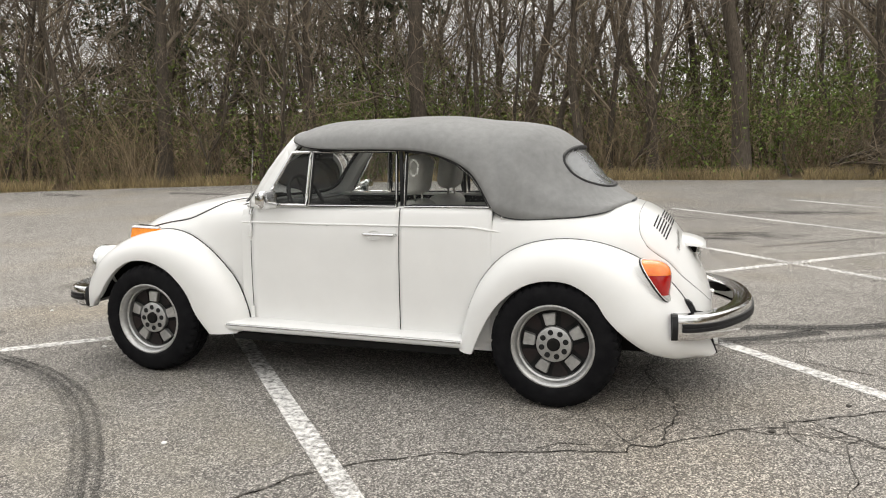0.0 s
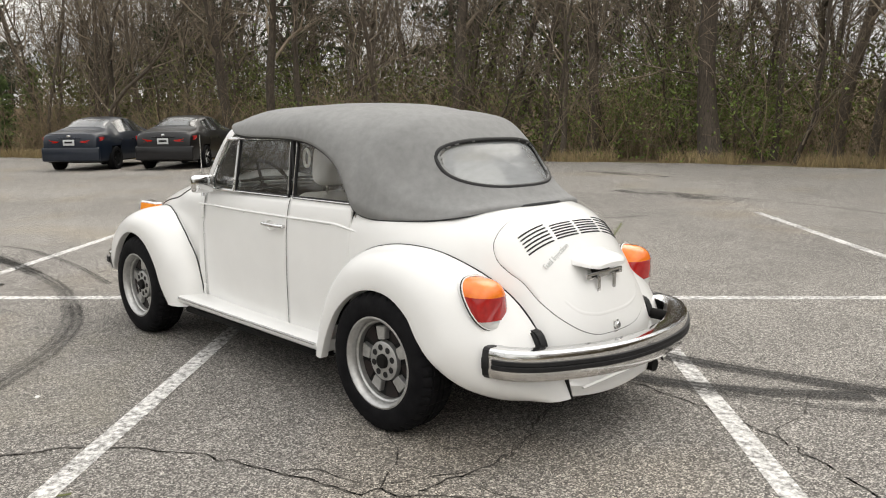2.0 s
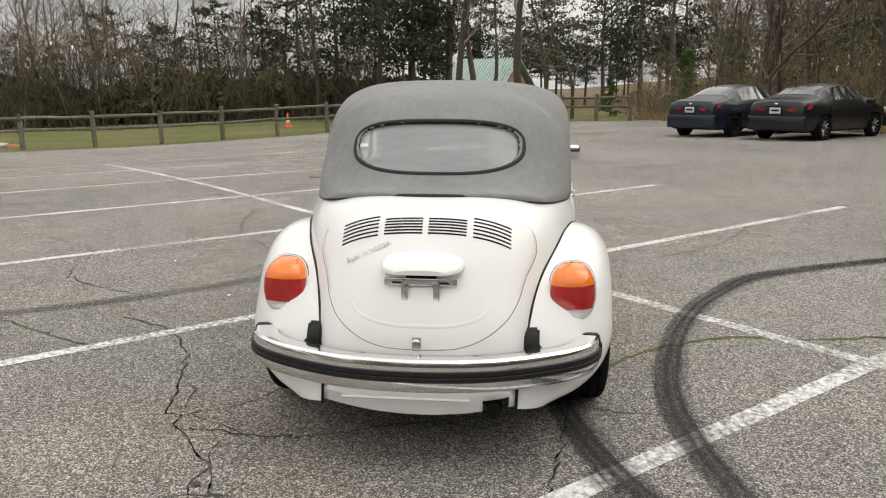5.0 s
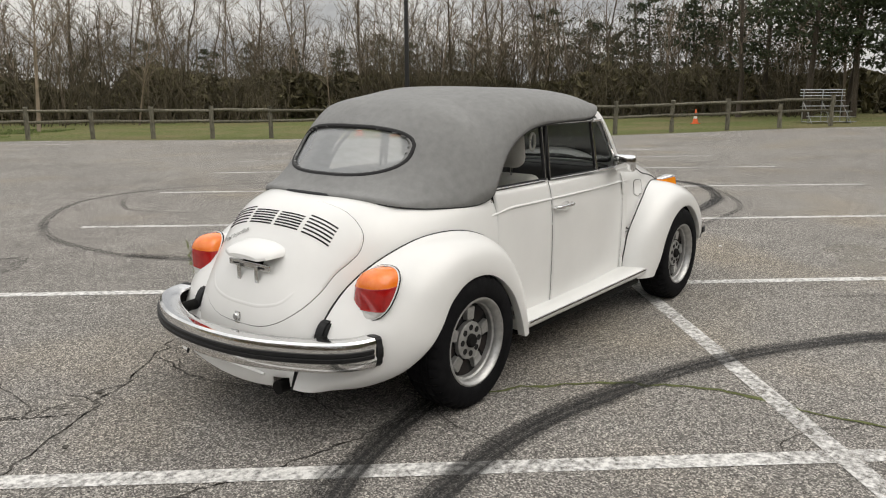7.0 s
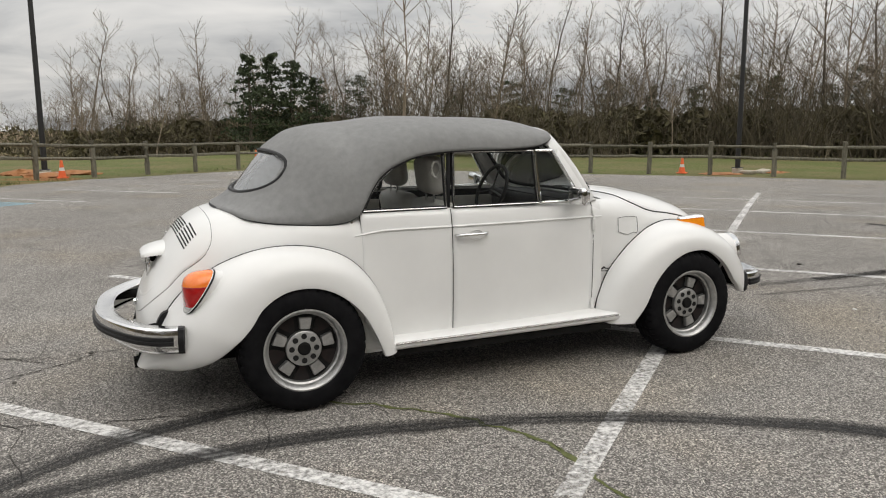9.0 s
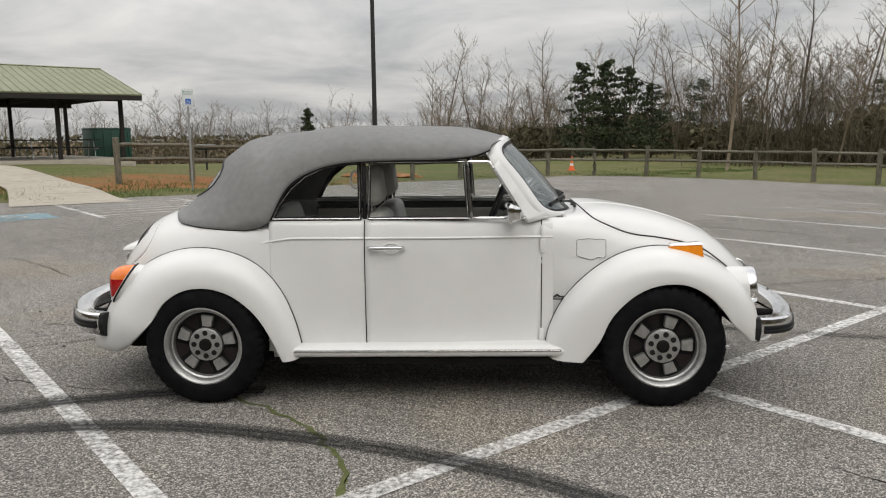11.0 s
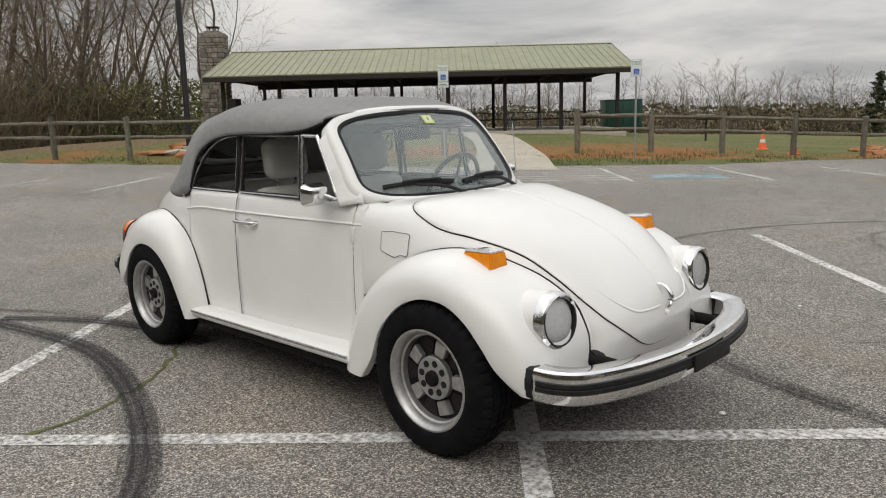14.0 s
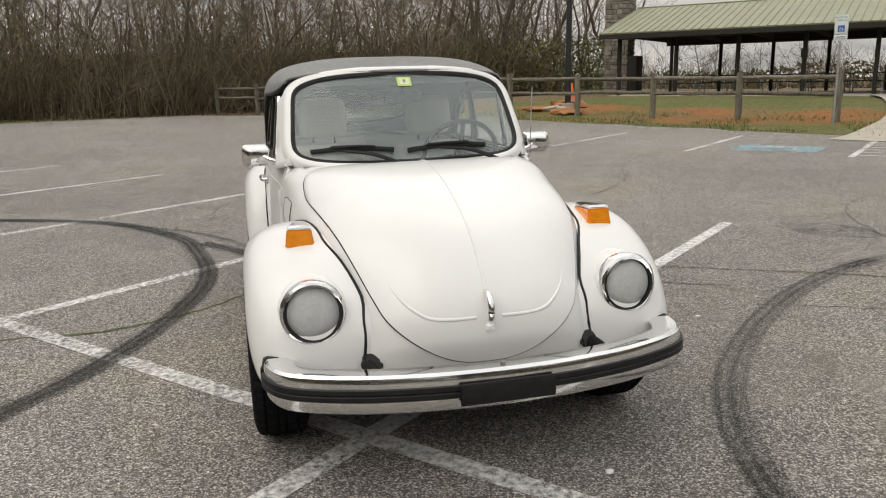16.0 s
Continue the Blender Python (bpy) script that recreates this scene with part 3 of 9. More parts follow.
def strip(name, line, width, mat, lift=0.004, step=0.25, jitter=0.0, label="", category="", widths=None, parent=None, kind="structure"):
    """A flat band on the asphalt along a line of (x, y)."""
    p = np.array(line, float)
    seg = np.linalg.norm(np.diff(p, axis=0), axis=1)
    t = np.concatenate([[0], np.cumsum(seg)])
    n = max(2, int(t[-1] / step) + 1)
    s = np.linspace(0, t[-1], n)
    q = np.stack([np.interp(s, t, p[:, 0]), np.interp(s, t, p[:, 1])], -1)
    tan = np.gradient(q, axis=0)
    tan /= np.linalg.norm(tan, axis=1)[:, None] + 1e-9
    side = np.stack([-tan[:, 1], tan[:, 0]], -1)
    w = np.full(n, width) if widths is None else np.interp(s / t[-1], np.linspace(0, 1, len(widths)), widths)
    v, uv = [], []
    for i in range(n):
        for j, e in enumerate((-0.5, -0.17, 0.17, 0.5)):
            x, y = q[i] + side[i] * (w[i] * e + (random.uniform(-jitter, jitter)))
            v.append((x, y, ground_z(x, y) + lift))
            uv.append((s[i], e + 0.5))
    ob = obj(name, v, gridfaces(n, 4), mat, parent, smooth=False, uvs=uv)
    # bands lie face up
    if len(ob.data.polygons) and ob.data.polygons[0].normal.z < 0:
        ob.data.flip_normals()
    if label:
        tagged(ob, label, category, kind=kind)
    return ob


PAINT = worn_decal("worn_white_line_paint", (0.70, 0.69, 0.67), 0.54, 0.82, 30.0)
PAINT_OLD = worn_decal("old_white_line_paint", (0.62, 0.61, 0.59), 0.60, 0.86, 26.0)
PAINT_BLUE = worn_decal("worn_blue_paint", (0.27, 0.41, 0.46), 0.50, 0.86, 14.0)
SKID = worn_decal("tyre_rubber_smear", (0.013, 0.013, 0.013), 0.40, 0.90, 9.0, stretch=(0.42, 7.0, 1), edge=0.36, stripes=0.06)
SKID_MID = worn_decal("worn_tyre_smear", (0.016, 0.016, 0.016), 0.48, 1.25, 9.0, stretch=(0.40, 7.0, 1), edge=0.36, stripes=0.10)
SKID_SOFT = worn_decal("faint_tyre_smear", (0.016, 0.016, 0.016), 0.52, 1.22, 8.0, stretch=(0.35, 6.0, 1), edge=0.40, stripes=0.07)
CRACK = material("dark_crack_filling", [(0.040, 0.037, 0.033), (0.115, 0.106, 0.092)], rough=0.95, scale=30)
MOSS = material("crack_weeds", [(0.06, 0.075, 0.02), (0.14, 0.15, 0.055)], rough=0.95, scale=22)
STAIN = worn_decal("dark_damp_patch", (0.05, 0.048, 0.046), 0.62, 1.05, 2.5)

LD = np.array((0.745, 0.667))  # along the row
SD = np.array((0.665, -0.747))  # across it, along a bay
C0 = np.array((1.42, -0.36))
row = [C0 + LD * t for t in np.linspace(-14.2, 14.2, 30)]
strip("row_line", row, 0.105, PAINT, label="worn white line down the middle of the bay rows", category="road marking")
for k in range(-5, 6):
    c = C0 - LD * 2.835 * k
    strip("bay_line", [c - SD * 5.28, c - SD * 0.055], 0.105, PAINT, label="worn white parking bay line on asphalt", category="road marking")
    strip("bay_line", [c + SD * 0.055, c + SD * 5.28], 0.105, PAINT, label="worn white parking bay line on asphalt", category="road marking")
E0 = np.array((-9.45, 12.15))
for k in list(range(-12, 6)):
    e = E0 - LD * 2.74 * k
    if not inside(LOT, *(e + SD * 0.4)):
        continue
    strip("edge_bay_line", [e + SD * 0.15, e + SD * 4.3], 0.10, PAINT, label="white parking bay line by the lot's edge", category="road marking")
# hatched walkway and blue-painted bays at the path
h0, h1 = E0, E0 + LD * 2.74
for j in range(7):
    a = h0 + SD * (0.35 + 0.58 * j)
    strip("hatch_line", [a, a + LD * 2.74], 0.085, PAINT, label="white hatching of the walkway bay", category="road marking")
for off in (-0.5, 1.5):
    m = E0 + LD * 2.74 * off + SD * 3.1
    strip("blue_bay_square", [m - LD * 0.75, m + LD * 0.75], 1.25, PAINT_BLUE, lift=0.006, label="worn blue square with a white bay symbol", category="road marking")
    ring = [m + np.array((math.cos(t), math.sin(t))) * 0.30 for t in np.linspace(0, 4.6, 16)]
    strip("bay_symbol", ring, 0.09, PAINT_OLD, lift=0.009, label="white painted bay symbol", category="road marking", step=0.1)
    strip("bay_symbol", [m - SD * 0.48, m + SD * 0.05, m + SD * 0.05 + LD * 0.34], 0.09, PAINT_OLD, lift=0.0095, label="white painted bay symbol", category="road marking", step=0.1)


# painted loop at the lot's far end
strip("end_line", spline([(30.6, -5.2), (29.6, -4.0), (28.0, -2.75), (25.86, -1.6), (23.87, -1.02), (22.5, -1.0), (22.0, -1.5), (23.0, -2.45), (25.2, -4.4), (27.0, -6.4)], 60), 0.10, PAINT, label="white painted loop at the lot's end", category="road marking")


# rubber arcs left by spinning tyres
TRACKS = [
    ([(-2.70, -1.20), (-2.15, -0.82), (-1.50, -0.61), (-0.95, -0.55)], 0.20, SKID),
    ([(-4.85, -3.9), (-4.15, -2.30), (-3.10, -1.46), (-2.2, -1.19), (-1.35, -1.10), (-0.55, -1.24), (0.20, -1.50), (0.75, -1.82), (1.30, -2.30), (1.95, -3.6)], 0.21, SKID),
    ([(1.55, -2.65), (1.95, -3.6), (2.3, -4.7), (2.2, -5.7), (1.7, -6.75)], 0.18, SKID_SOFT),
    ([(-3.9, -2.05), (-3.30, -1.36), (-2.60, -0.90), (-2.0, -0.66)], 0.13, SKID_SOFT),
    ([(-0.42, 3.7), (-0.12, 2.98), (0.45, 2.14), (1.15, 1.42), (1.75, 1.03), (2.35, 0.82)], 0.24, SKID_MID),
    ([(2.0, 0.93), (2.35, 0.82), (3.2, 0.62), (4.4, 0.55), (5.2, 0.56)], 0.20, SKID_SOFT),
    ([(3.9, 0.57), (4.4, 0.55), (5.5, 0.58), (6.4, 0.75), (7.2, 1.15), (7.7, 1.6), (8.0, 2.4), (8.0, 3.2)], 0.22, SKID),
    ([(2.9, 0.30), (4.4, 0.15), (5.8, 0.25), (7.1, 0.95)], 0.12, SKID_SOFT),
    ([(-0.3, 3.3), (-0.5, 4.0), (-0.45, 5.2), (0.1, 6.4), (1.1, 7.45), (2.4, 7.65), (3.7, 7.1), (4.8, 6.2)], 0.17, SKID_SOFT),
    ([(1.4, 5.2), (1.0, 6.2), (1.5, 7.2)], 0.12, SKID_SOFT),
    ([(-2.5, -5.2), (-5.0, -7.0), (-8.0, -8.2)], 0.16, SKID_SOFT), ([(-3.0, -7.6), (0.2, -9.4), (4.0, -10.0)], 0.14, SKID_SOFT)]
for keys, w, mat in TRACKS:
    strip("tyre_mark", spline(keys, 80), w, mat, lift=0.007, step=0.08, label="curved black rubber tyre mark", category="tyre mark")

# cracks
CRACKS = [
    ([(-0.10, 2.28), (-0.45, 1.72), (-0.95, 1.42), (-1.55, 1.22), (-2.05, 0.86), (-2.55, 0.52), (-3.0, 0.25)], 0.016, CRACK, 0.012),
    ([(-1.75, 1.05), (-1.80, 0.55), (-1.62, 0.05), (-1.70, -0.4)], 0.016, CRACK, 0.012),
    ([(-2.4, 0.62), (-2.75, 0.9), (-3.1, 1.0)], 0.010, CRACK, 0.012),
    ([(-1.15, -0.62), (-0.62, -1.05), (-0.30, -1.62), (-0.30, -2.15), (-0.10, -2.9), (0.3, -3.6)], 0.030, MOSS, 0.015),
    ([(-3.3, 0.1), (-2.6, -0.35), (-1.9, -0.55), (-1.15, -0.62)], 0.012, CRACK, 0.012),
    ([(-0.8, 1.98), (-0.3, 2.9), (0.3, 3.9)], 0.02, MOSS, 0.015),
    ([(0.2, -3.2), (0.75, -4.2), (1.2, -5.1), (1.6, -5.9)], 0.035, MOSS, 0.02),
    ([(1.8, -1.5), (2.6, -2.3), (3.8, -2.9)], 0.010, CRACK, 0.012), ([(2.0, 1.9), (3.1, 2.6), (4.4, 2.9)], 0.012, CRACK, 0.012),
    ([(-3.3, -3.2), (-4.4, -3.9), (-5.5, -5.2)], 0.014, CRACK, 0.012), ([(-3.0, -1.8), (-3.9, -1.2), (-4.8, -1.1), (-5.9, -0.4)], 0.014, CRACK, 0.012),
    ([(-1.0, 4.4), (-2.2, 5.0), (-3.0, 6.1), (-2.6, 7.4), (-1.8, 9.0)], 0.016, CRACK, 0.012), ([(-1.9, 9.6), (-2.5, 10.6), (-2.3, 11.6)], 0.02, CRACK, 0.02),
    ([(0.4, 2.4), (0.9, 3.2), (1.9, 3.6), (2.6, 4.6)], 0.012, CRACK, 0.012), ([(-4.0, 3.0), (-5.2, 4.1), (-6.8, 4.9), (-8.6, 6.2)], 0.014, CRACK, 0.014)]
for keys, w, mat, jit in CRACKS:
    base = spline(keys, 50)
    line = base + np.array([[noise.noise((i * 0.9, w * 999, 0)), noise.noise((i * 0.9, w * 999, 7))] for i in range(50)]) * 0.055
    w = w * (0.30 if mat is CRACK else 0.7)
    strip("crack", line, w, mat, lift=0.003, step=0.035, jitter=jit * 0.55, widths=[w * random.uniform(0.4, 1.6) for _ in range(40)], label="jagged crack in the asphalt" + (" grown with moss" if mat is MOSS else ""), category="crack")
# branching fine cracks
for k in range(30):
    a = random.choice(CRACKS[:5] + CRACKS[7:])[0]
    i = random.randrange(len(a) - 1)
    t = random.random()
    p = np.array(a[i]) * (1 - t) + np.array(a[i + 1]) * t
    d = random.uniform(0, 2 * math.pi)
    pts = [p]
    for _ in range(6):
        d += random.uniform(-0.8, 0.8)
        pts.append(pts[-1] + 0.13 * np.array((math.cos(d), math.sin(d))))
    strip("fine_crack", pts, 0.0038, CRACK, lift=0.0028, step=0.04, jitter=0.003, label="fine crack branching in the asphalt", category="crack")
# damp patches and a drain
for (x, y), rx, ry, rot in (((-2.3, -6.3), 0.9, 0.42, 0.2), ((3.25, -6.3), 0.7, 0.35, 0.5), ((2.6, -9.5), 1.4, 0.35, -0.1), ((14.6, -12.0), 1.3, 0.30, -0.4), ((10.6, -12.6), 1.2, 0.3, -0.3), ((6.0, -13.2), 1.4, 0.3, -0.2), ((-1.5, 4.2), 0.5, 0.3, 0.6), ((-3.4, -9.4), 1.2, 0.3, 0.1), ((18.0, -7.0), 0.8, 0.3, 0.4)):
    o = []
    for t in np.linspace(0, 2 * math.pi, 36, endpoint=False):
        r = 1 + 0.35 * noise.noise((math.cos(t) * 1.3 + x, math.sin(t) * 1.3 + y, 0))
        a, b = rx * r * math.cos(t), ry * r * math.sin(t)
        px, py = x + a * math.cos(rot) - b * math.sin(rot), y + a * math.sin(rot) + b * math.cos(rot)
        o.append((px, py, ground_z(px, py) + 0.005))
    c = (x, y, ground_z(x, y) + 0.005)
    tagged(obj("damp_patch", o + [c], [(i, (i + 1) % 36, 36) for i in range(36)], STAIN, smooth=False), "dark irregular damp patch on the asphalt", "stain", kind="structure")
# pale worn areas
PALE = worn_decal("pale_worn_asphalt", (0.34, 0.315, 0.265), 0.62, 1.25, 3.0)
for (x, y), rx, ry, rot in (((0.75, 1.55), 1.15, 0.55, 2.4), ((2.6, 2.3), 1.3, 0.7, 0.4), ((3.4, -1.9), 0.9, 0.5, 0.9), ((-3.6, -4.6), 1.2, 0.6, 0.3)):
    o = []
    for t in np.linspace(0, 2 * math.pi, 36, endpoint=False):
        r = 1 + 0.4 * noise.noise((math.cos(t) * 1.5 + x, math.sin(t) * 1.5 + y, 3))
        a, b = rx * r * math.cos(t), ry * r * math.sin(t)
        px, py = x + a * math.cos(rot) - b * math.sin(rot), y + a * math.sin(rot) + b * math.cos(rot)
        o.append((px, py, ground_z(px, py) + 0.002))
    tagged(obj("worn_patch", o + [(x, y, ground_z(x, y) + 0.002)], [(i, (i + 1) % 36, 36) for i in range(36)], PALE, smooth=False), "pale worn patch of bare aggregate in the asphalt", "stain", kind="structure")
# scraps and pebbles lying about
for (x, y), r, m in (((1.93, 0.41), 0.016, "w"), ((-2.23, 0.81), 0.017, "d"), ((0.42, 1.7), 0.013, "w"), ((2.6, 1.9), 0.013, "w"), ((-2.62, 0.35), 0.014, "d"), ((1.5, 2.6), 0.012, "w"), ((3.2, -0.4), 0.015, "w"), ((-3.4, 1.4), 0.013, "d"), ((4.4, 1.2), 0.025, "d"), ((3.6, 0.95), 0.02, "d")):
    bm = bmesh.new()
    bmesh.ops.create_icosphere(bm, subdivisions=2, radius=r)
    for q in bm.verts:
        q.co *= 1 + 0.45 * noise.noise(q.co * 90 + Vector((x, y, 0)))
        q.co.z *= 0.45
    ob = part("litter_scrap" if m == "w" else "pebble", bm, WHITE if m == "w" else CRACK)
    ob.location = (x, y, ground_z(x, y) + r * 0.35)
    tagged(ob, "small pale scrap lying on the asphalt" if m == "w" else "small dark lump lying on the asphalt", "litter")


# ---- the white convertible: x ahead, y to its left, origin on the ground between the axles ----
car = empty("convertible_car", "white vintage convertible with a closed grey canvas top on asphalt", "car")
LEAN = radians(0.6)  # the body sits a little higher on its left
car.matrix_basis = Matrix.Translation((0, 0, 0.45)) @ Matrix.Rotation(LEAN, 4, "X") @ Matrix.Translation((0, 0, -0.45))

FRONT = [  # ridge x, z, half-width, drop x, drop z, roundness
    (0.60, 0.990, 0.612, 0.0, -0.72, 14.0), (0.80, 0.998, 0.606, 0.0, -0.72, 9.0), (1.00, 1.008, 0.588, 0.0, -0.47, 4.6),
    (1.25, 0.970, 0.545, -0.01, -0.27, 3.0), (1.47, 0.902, 0.502, -0.03, -0.21, 2.7), (1.63, 0.825, 0.455, -0.07, -0.23, 2.5),
    (1.76, 0.715, 0.420, -0.13, -0.20, 2.4), (1.832, 0.615, 0.405, -0.17, -0.13, 2.4), (1.850, 0.520, 0.400, -0.16, -0.06, 2.4),
    (1.825, 0.425, 0.400, -0.10, 0.0, 2.6), (1.790, 0.330, 0.400, -0.06, 0.0, 3.0)]
REAR = [
    (-0.85, 1.00, 0.645, 0.0, -0.73, 9.0), (-1.05, 1.005, 0.640, 0.0, -0.72, 8.5), (-1.25, 1.005, 0.615, 0.0, -0.62, 5.6),
    (-1.42, 1.003, 0.585, 0.03, -0.50, 3.8), (-1.57, 0.983, 0.550, 0.10, -0.45, 3.0), (-1.69, 0.924, 0.515, 0.15, -0.41, 2.7),
    (-1.775, 0.830, 0.485, 0.15, -0.34, 2.6), (-1.85, 0.715, 0.455, 0.15, -0.25, 2.6), (-1.915, 0.590, 0.430, 0.14, -0.14, 2.6),
    (-1.955, 0.460, 0.410, 0.12, -0.05, 2.6), (-1.96, 0.360, 0.40, 0.12, 0.0, 2.6)]


def hull(keys, s, u):
    """A point of a body sheet: s along its ridge in key numbers, u across it from -1 to 1."""
    k = np.array(keys, float)
    i = int(min(max(s, 0), len(k) - 1.0001))
    f = s - i
    p0, p1, p2, p3 = k[max(i - 1, 0)], k[i], k[i + 1], k[min(i + 2, len(k) - 1)]
    x, z, w, dx, dz, n = 0.5 * (2 * p1 + (p2 - p0) * f + (2 * p0 - 5 * p1 + 4 * p2 - p3) * f**2 + (3 * p1 - p0 - 3 * p2 + p3) * f**3)
    a = min(abs(u), 1.0)
    drop = 1 - (1 - a**n) ** (1 / n)
    return np.array((x + dx * drop, w * u, z + dz * drop))


def hull_y(keys, s, y):
    k = np.array(keys, float)
    w = hull(keys, s, 1.0)[1]
    return hull(keys, s, max(-1.0, min(1.0, y / w)))


def hull_normal(keys, s, y):
    e = 0.02
    a = hull_y(keys, min(s + e, len(keys) - 1.001), y) - hull_y(keys, max(s - e, 0), y)
    b = hull_y(keys, s, y + 0.008) - hull_y(keys, s, y - 0.008)
    n = np.cross(a, b)
    n /= np.linalg.norm(n) + 1e-9
    mid = np.array((0, 0, 0.35))
    return n if n @ (hull_y(keys, s, y) - mid) > 0 else -n


US = np.sin(np.linspace(-1, 1, 61) * np.pi / 2)
US = np.sign(US) * (1 - (1 - np.abs(US)) ** 1.15)


def hull_sheet(keys, s0, s1, n, keep=None):
    v = np.array([hull(keys, s, u) for s in np.linspace(s0, s1, n) for u in US])
    return v, gridfaces(n, len(US), keep=(lambda f: keep(v[list(f)].mean(0))) if keep else None)


v, f = hull_sheet(FRONT, 0.0, 10.0, 90, keep=lambda c: not (c[0] < 0.72 and abs(c[1]) < 0.50 and c[2] > 0.9))
thick(obj("front_body", v, f, WHITE, car), 0.004)
v, f = hull_sheet(REAR, 0.0, 10.0, 90, keep=lambda c: not (c[0] > -1.36 and c[2] > 0.93 and abs(c[1]) < 0.50 - 0.95 * max(0.0, -1.05 - c[0])))
thick(obj("rear_body", v, f, WHITE, car), 0.004)


def patch(name, keys, outline, lift, mat, label="", inner=0.5, nu=34, parent=None):
    """A lid on a sheet: outline is a closed list of (s, y); rings shrink to its middle."""
    o = np.array(outline, float)
    mid = np.array(((o[:, 0].min() + o[:, 0].max()) / 2, 0.0))
    rings, m = [], len(o)
    for r, h in [(1.0, -0.012), (1.0, lift * 0.4), (0.994, lift)] + [(q, lift) for q in np.linspace(0.96, 0.03, nu)]:
        for s, y in mid + (o - mid) * r:
            p = hull_y(keys, s, y)
            rings.append(p + hull_normal(keys, s, y) * h)
    v = np.array(rings)
    k = nu + 3
    f = gridfaces(k, m, False, True) + [tuple((k - 1) * m + j for j in range(m))]
    return obj(name, v, f, mat, parent or car, label, sharp=50)


def lid_line(keys, outline, lift=0.0015):
    o = np.array(outline, float)
    return [hull_y(keys, s, y) + hull_normal(keys, s, y) * lift for s, y in o]


# bonnet
half = spline([(1.32, 0.0), (1.32, 0.22), (1.34, 0.42), (1.55, 0.505), (2.2, 0.522), (3.0, 0.495), (4.0, 0.452), (5.0, 0.405), (6.0, 0.362), (7.0, 0.325), (7.9, 0.260), (8.6, 0.17), (8.95, 0.08), (9.0, 0.0)], 90)
bonnet_out = [tuple(p) for p in half] + [(s, -y) for s, y in half[-2:0:-1]]
bonnet = patch("bonnet", FRONT, bonnet_out, 0.007, WHITE)
v, f = tube(lid_line(FRONT, bonnet_out), 0.0036, 6, True)
obj("bonnet_seal", v, f, GAP, car)
# raised swage line of the bonnet, with the ridge strip down its middle
v, f = tube([hull_y(FRONT, s, 0) + hull_normal(FRONT, s, 0) * 0.007 for s in np.linspace(1.4, 6.9, 60)], 0.006, 8, flat=0.7)
obj("ridge_strip", v, f, WHITE, bonnet)
for sgn in (1, -1):
    pts = [(4.6, 0.345), (5.4, 0.325), (6.1, 0.295), (6.7, 0.255), (7.15, 0.20), (7.3, 0.13), (7.32, 0.045)]
    pts = spline(pts, 40)
    v, f = tube([hull_y(FRONT, s, sgn * y) + hull_normal(FRONT, s, sgn * y) * 0.0045 for s, y in pts], [0.0005 + 0.0062 * sstep(0, 24, i) for i in range(40)], 8)
    obj("swage_line", v, f, WHITE, bonnet)
# bonnet handle and badge boss
pts = spline([(6.55, 0.007), (6.7, 0.030), (6.95, 0.040), (7.2, 0.036), (7.4, 0.018), (7.45, 0.006)], 24)
v, f = tube([hull_y(FRONT, s, 0) + hull_normal(FRONT, s, 0) * h for s, h in pts], [0.008 + 0.005 * math.sin(math.pi * i / 23) for i in range(24)], 10)
obj("bonnet_handle", v, f, CHROME, bonnet, "slim chrome lift handle")
v, f = tube([hull_y(FRONT, s, 0) + hull_normal(FRONT, s, 0) * 0.004 for s in (7.5, 7.62, 7.75)], [0.006, 0.017, 0.017], 12)
obj("latch_button", v, f, WHITE, bonnet)

# engine lid
half = spline([(4.15, 0.0), (4.15, 0.2), (4.17, 0.33), (4.38, 0.425), (4.85, 0.447), (5.5, 0.432), (6.2, 0.405), (7.2, 0.375), (8.0, 0.33), (8.6, 0.25), (8.95, 0.14), (9.02, 0.0)], 80)
lid_out = [tuple(p) for p in half] + [(s, -y) for s, y in half[-2:0:-1]]
lid = patch("engine_lid", REAR, lid_out, 0.006, WHITE)
v, f = tube(lid_line(REAR, lid_out, 0.002), 0.0025, 6, True)
obj("lid_gap", v, f, GAP, car)
for sgn in (1, -1):
    pts = spline([(6.3, 0.345), (6.7, 0.325), (7.1, 0.305), (7.6, 0.275), (8.05, 0.225), (8.3, 0.12), (8.34, 0.0)], 40)
    v, f = tube([hull_y(REAR, s, sgn * y) + hull_normal(REAR, s, sgn * y) * -0.020 for s, y in pts], [0.016 + 0.0115 * min(1, i / 20) for i in range(40)], 16)
    obj("lid_swage", v, f, WHITE, lid)
# cooling louvres: four groups of dark slots
for y0, y1, s0, ds in ((0.342, 0.192, 4.86, 0.142), (0.166, 0.012, 5.0, 0.112), (-0.012, -0.166, 5.0, 0.112), (-0.192, -0.342, 4.86, 0.142)):
    for j in range(6):
        line = []
        for y in np.linspace(y0, y1, 10):
            ss = s0 + ds * j
            line.append(hull_y(REAR, ss, y) + hull_normal(REAR, ss, y) * 0.0050)
        v, f = tube(line, 0.0052, 8, flat=0.7)
        obj("louvre", v, f, GAP, lid)
# lettering on the lid
def lettering(name, text, size, m, mat, parent, depth=0.002):
    cu = bpy.data.curves.new(name, "FONT")
    cu.body, cu.size, cu.extrude, cu.align_x, cu.align_y = text, size, depth, "CENTER", "CENTER"
    tmp = bpy.data.objects.new(name, cu)
    scene.collection.objects.link(tmp)
    dg = bpy.context.evaluated_depsgraph_get()
    me = bpy.data.meshes.new_from_object(tmp.evaluated_get(dg))
    bpy.data.objects.remove(tmp)
    me.materials.clear()
    me.materials.append(mat)
    ob = new(name, me)
    ob.parent = parent
    ob.matrix_basis = m
    return ob


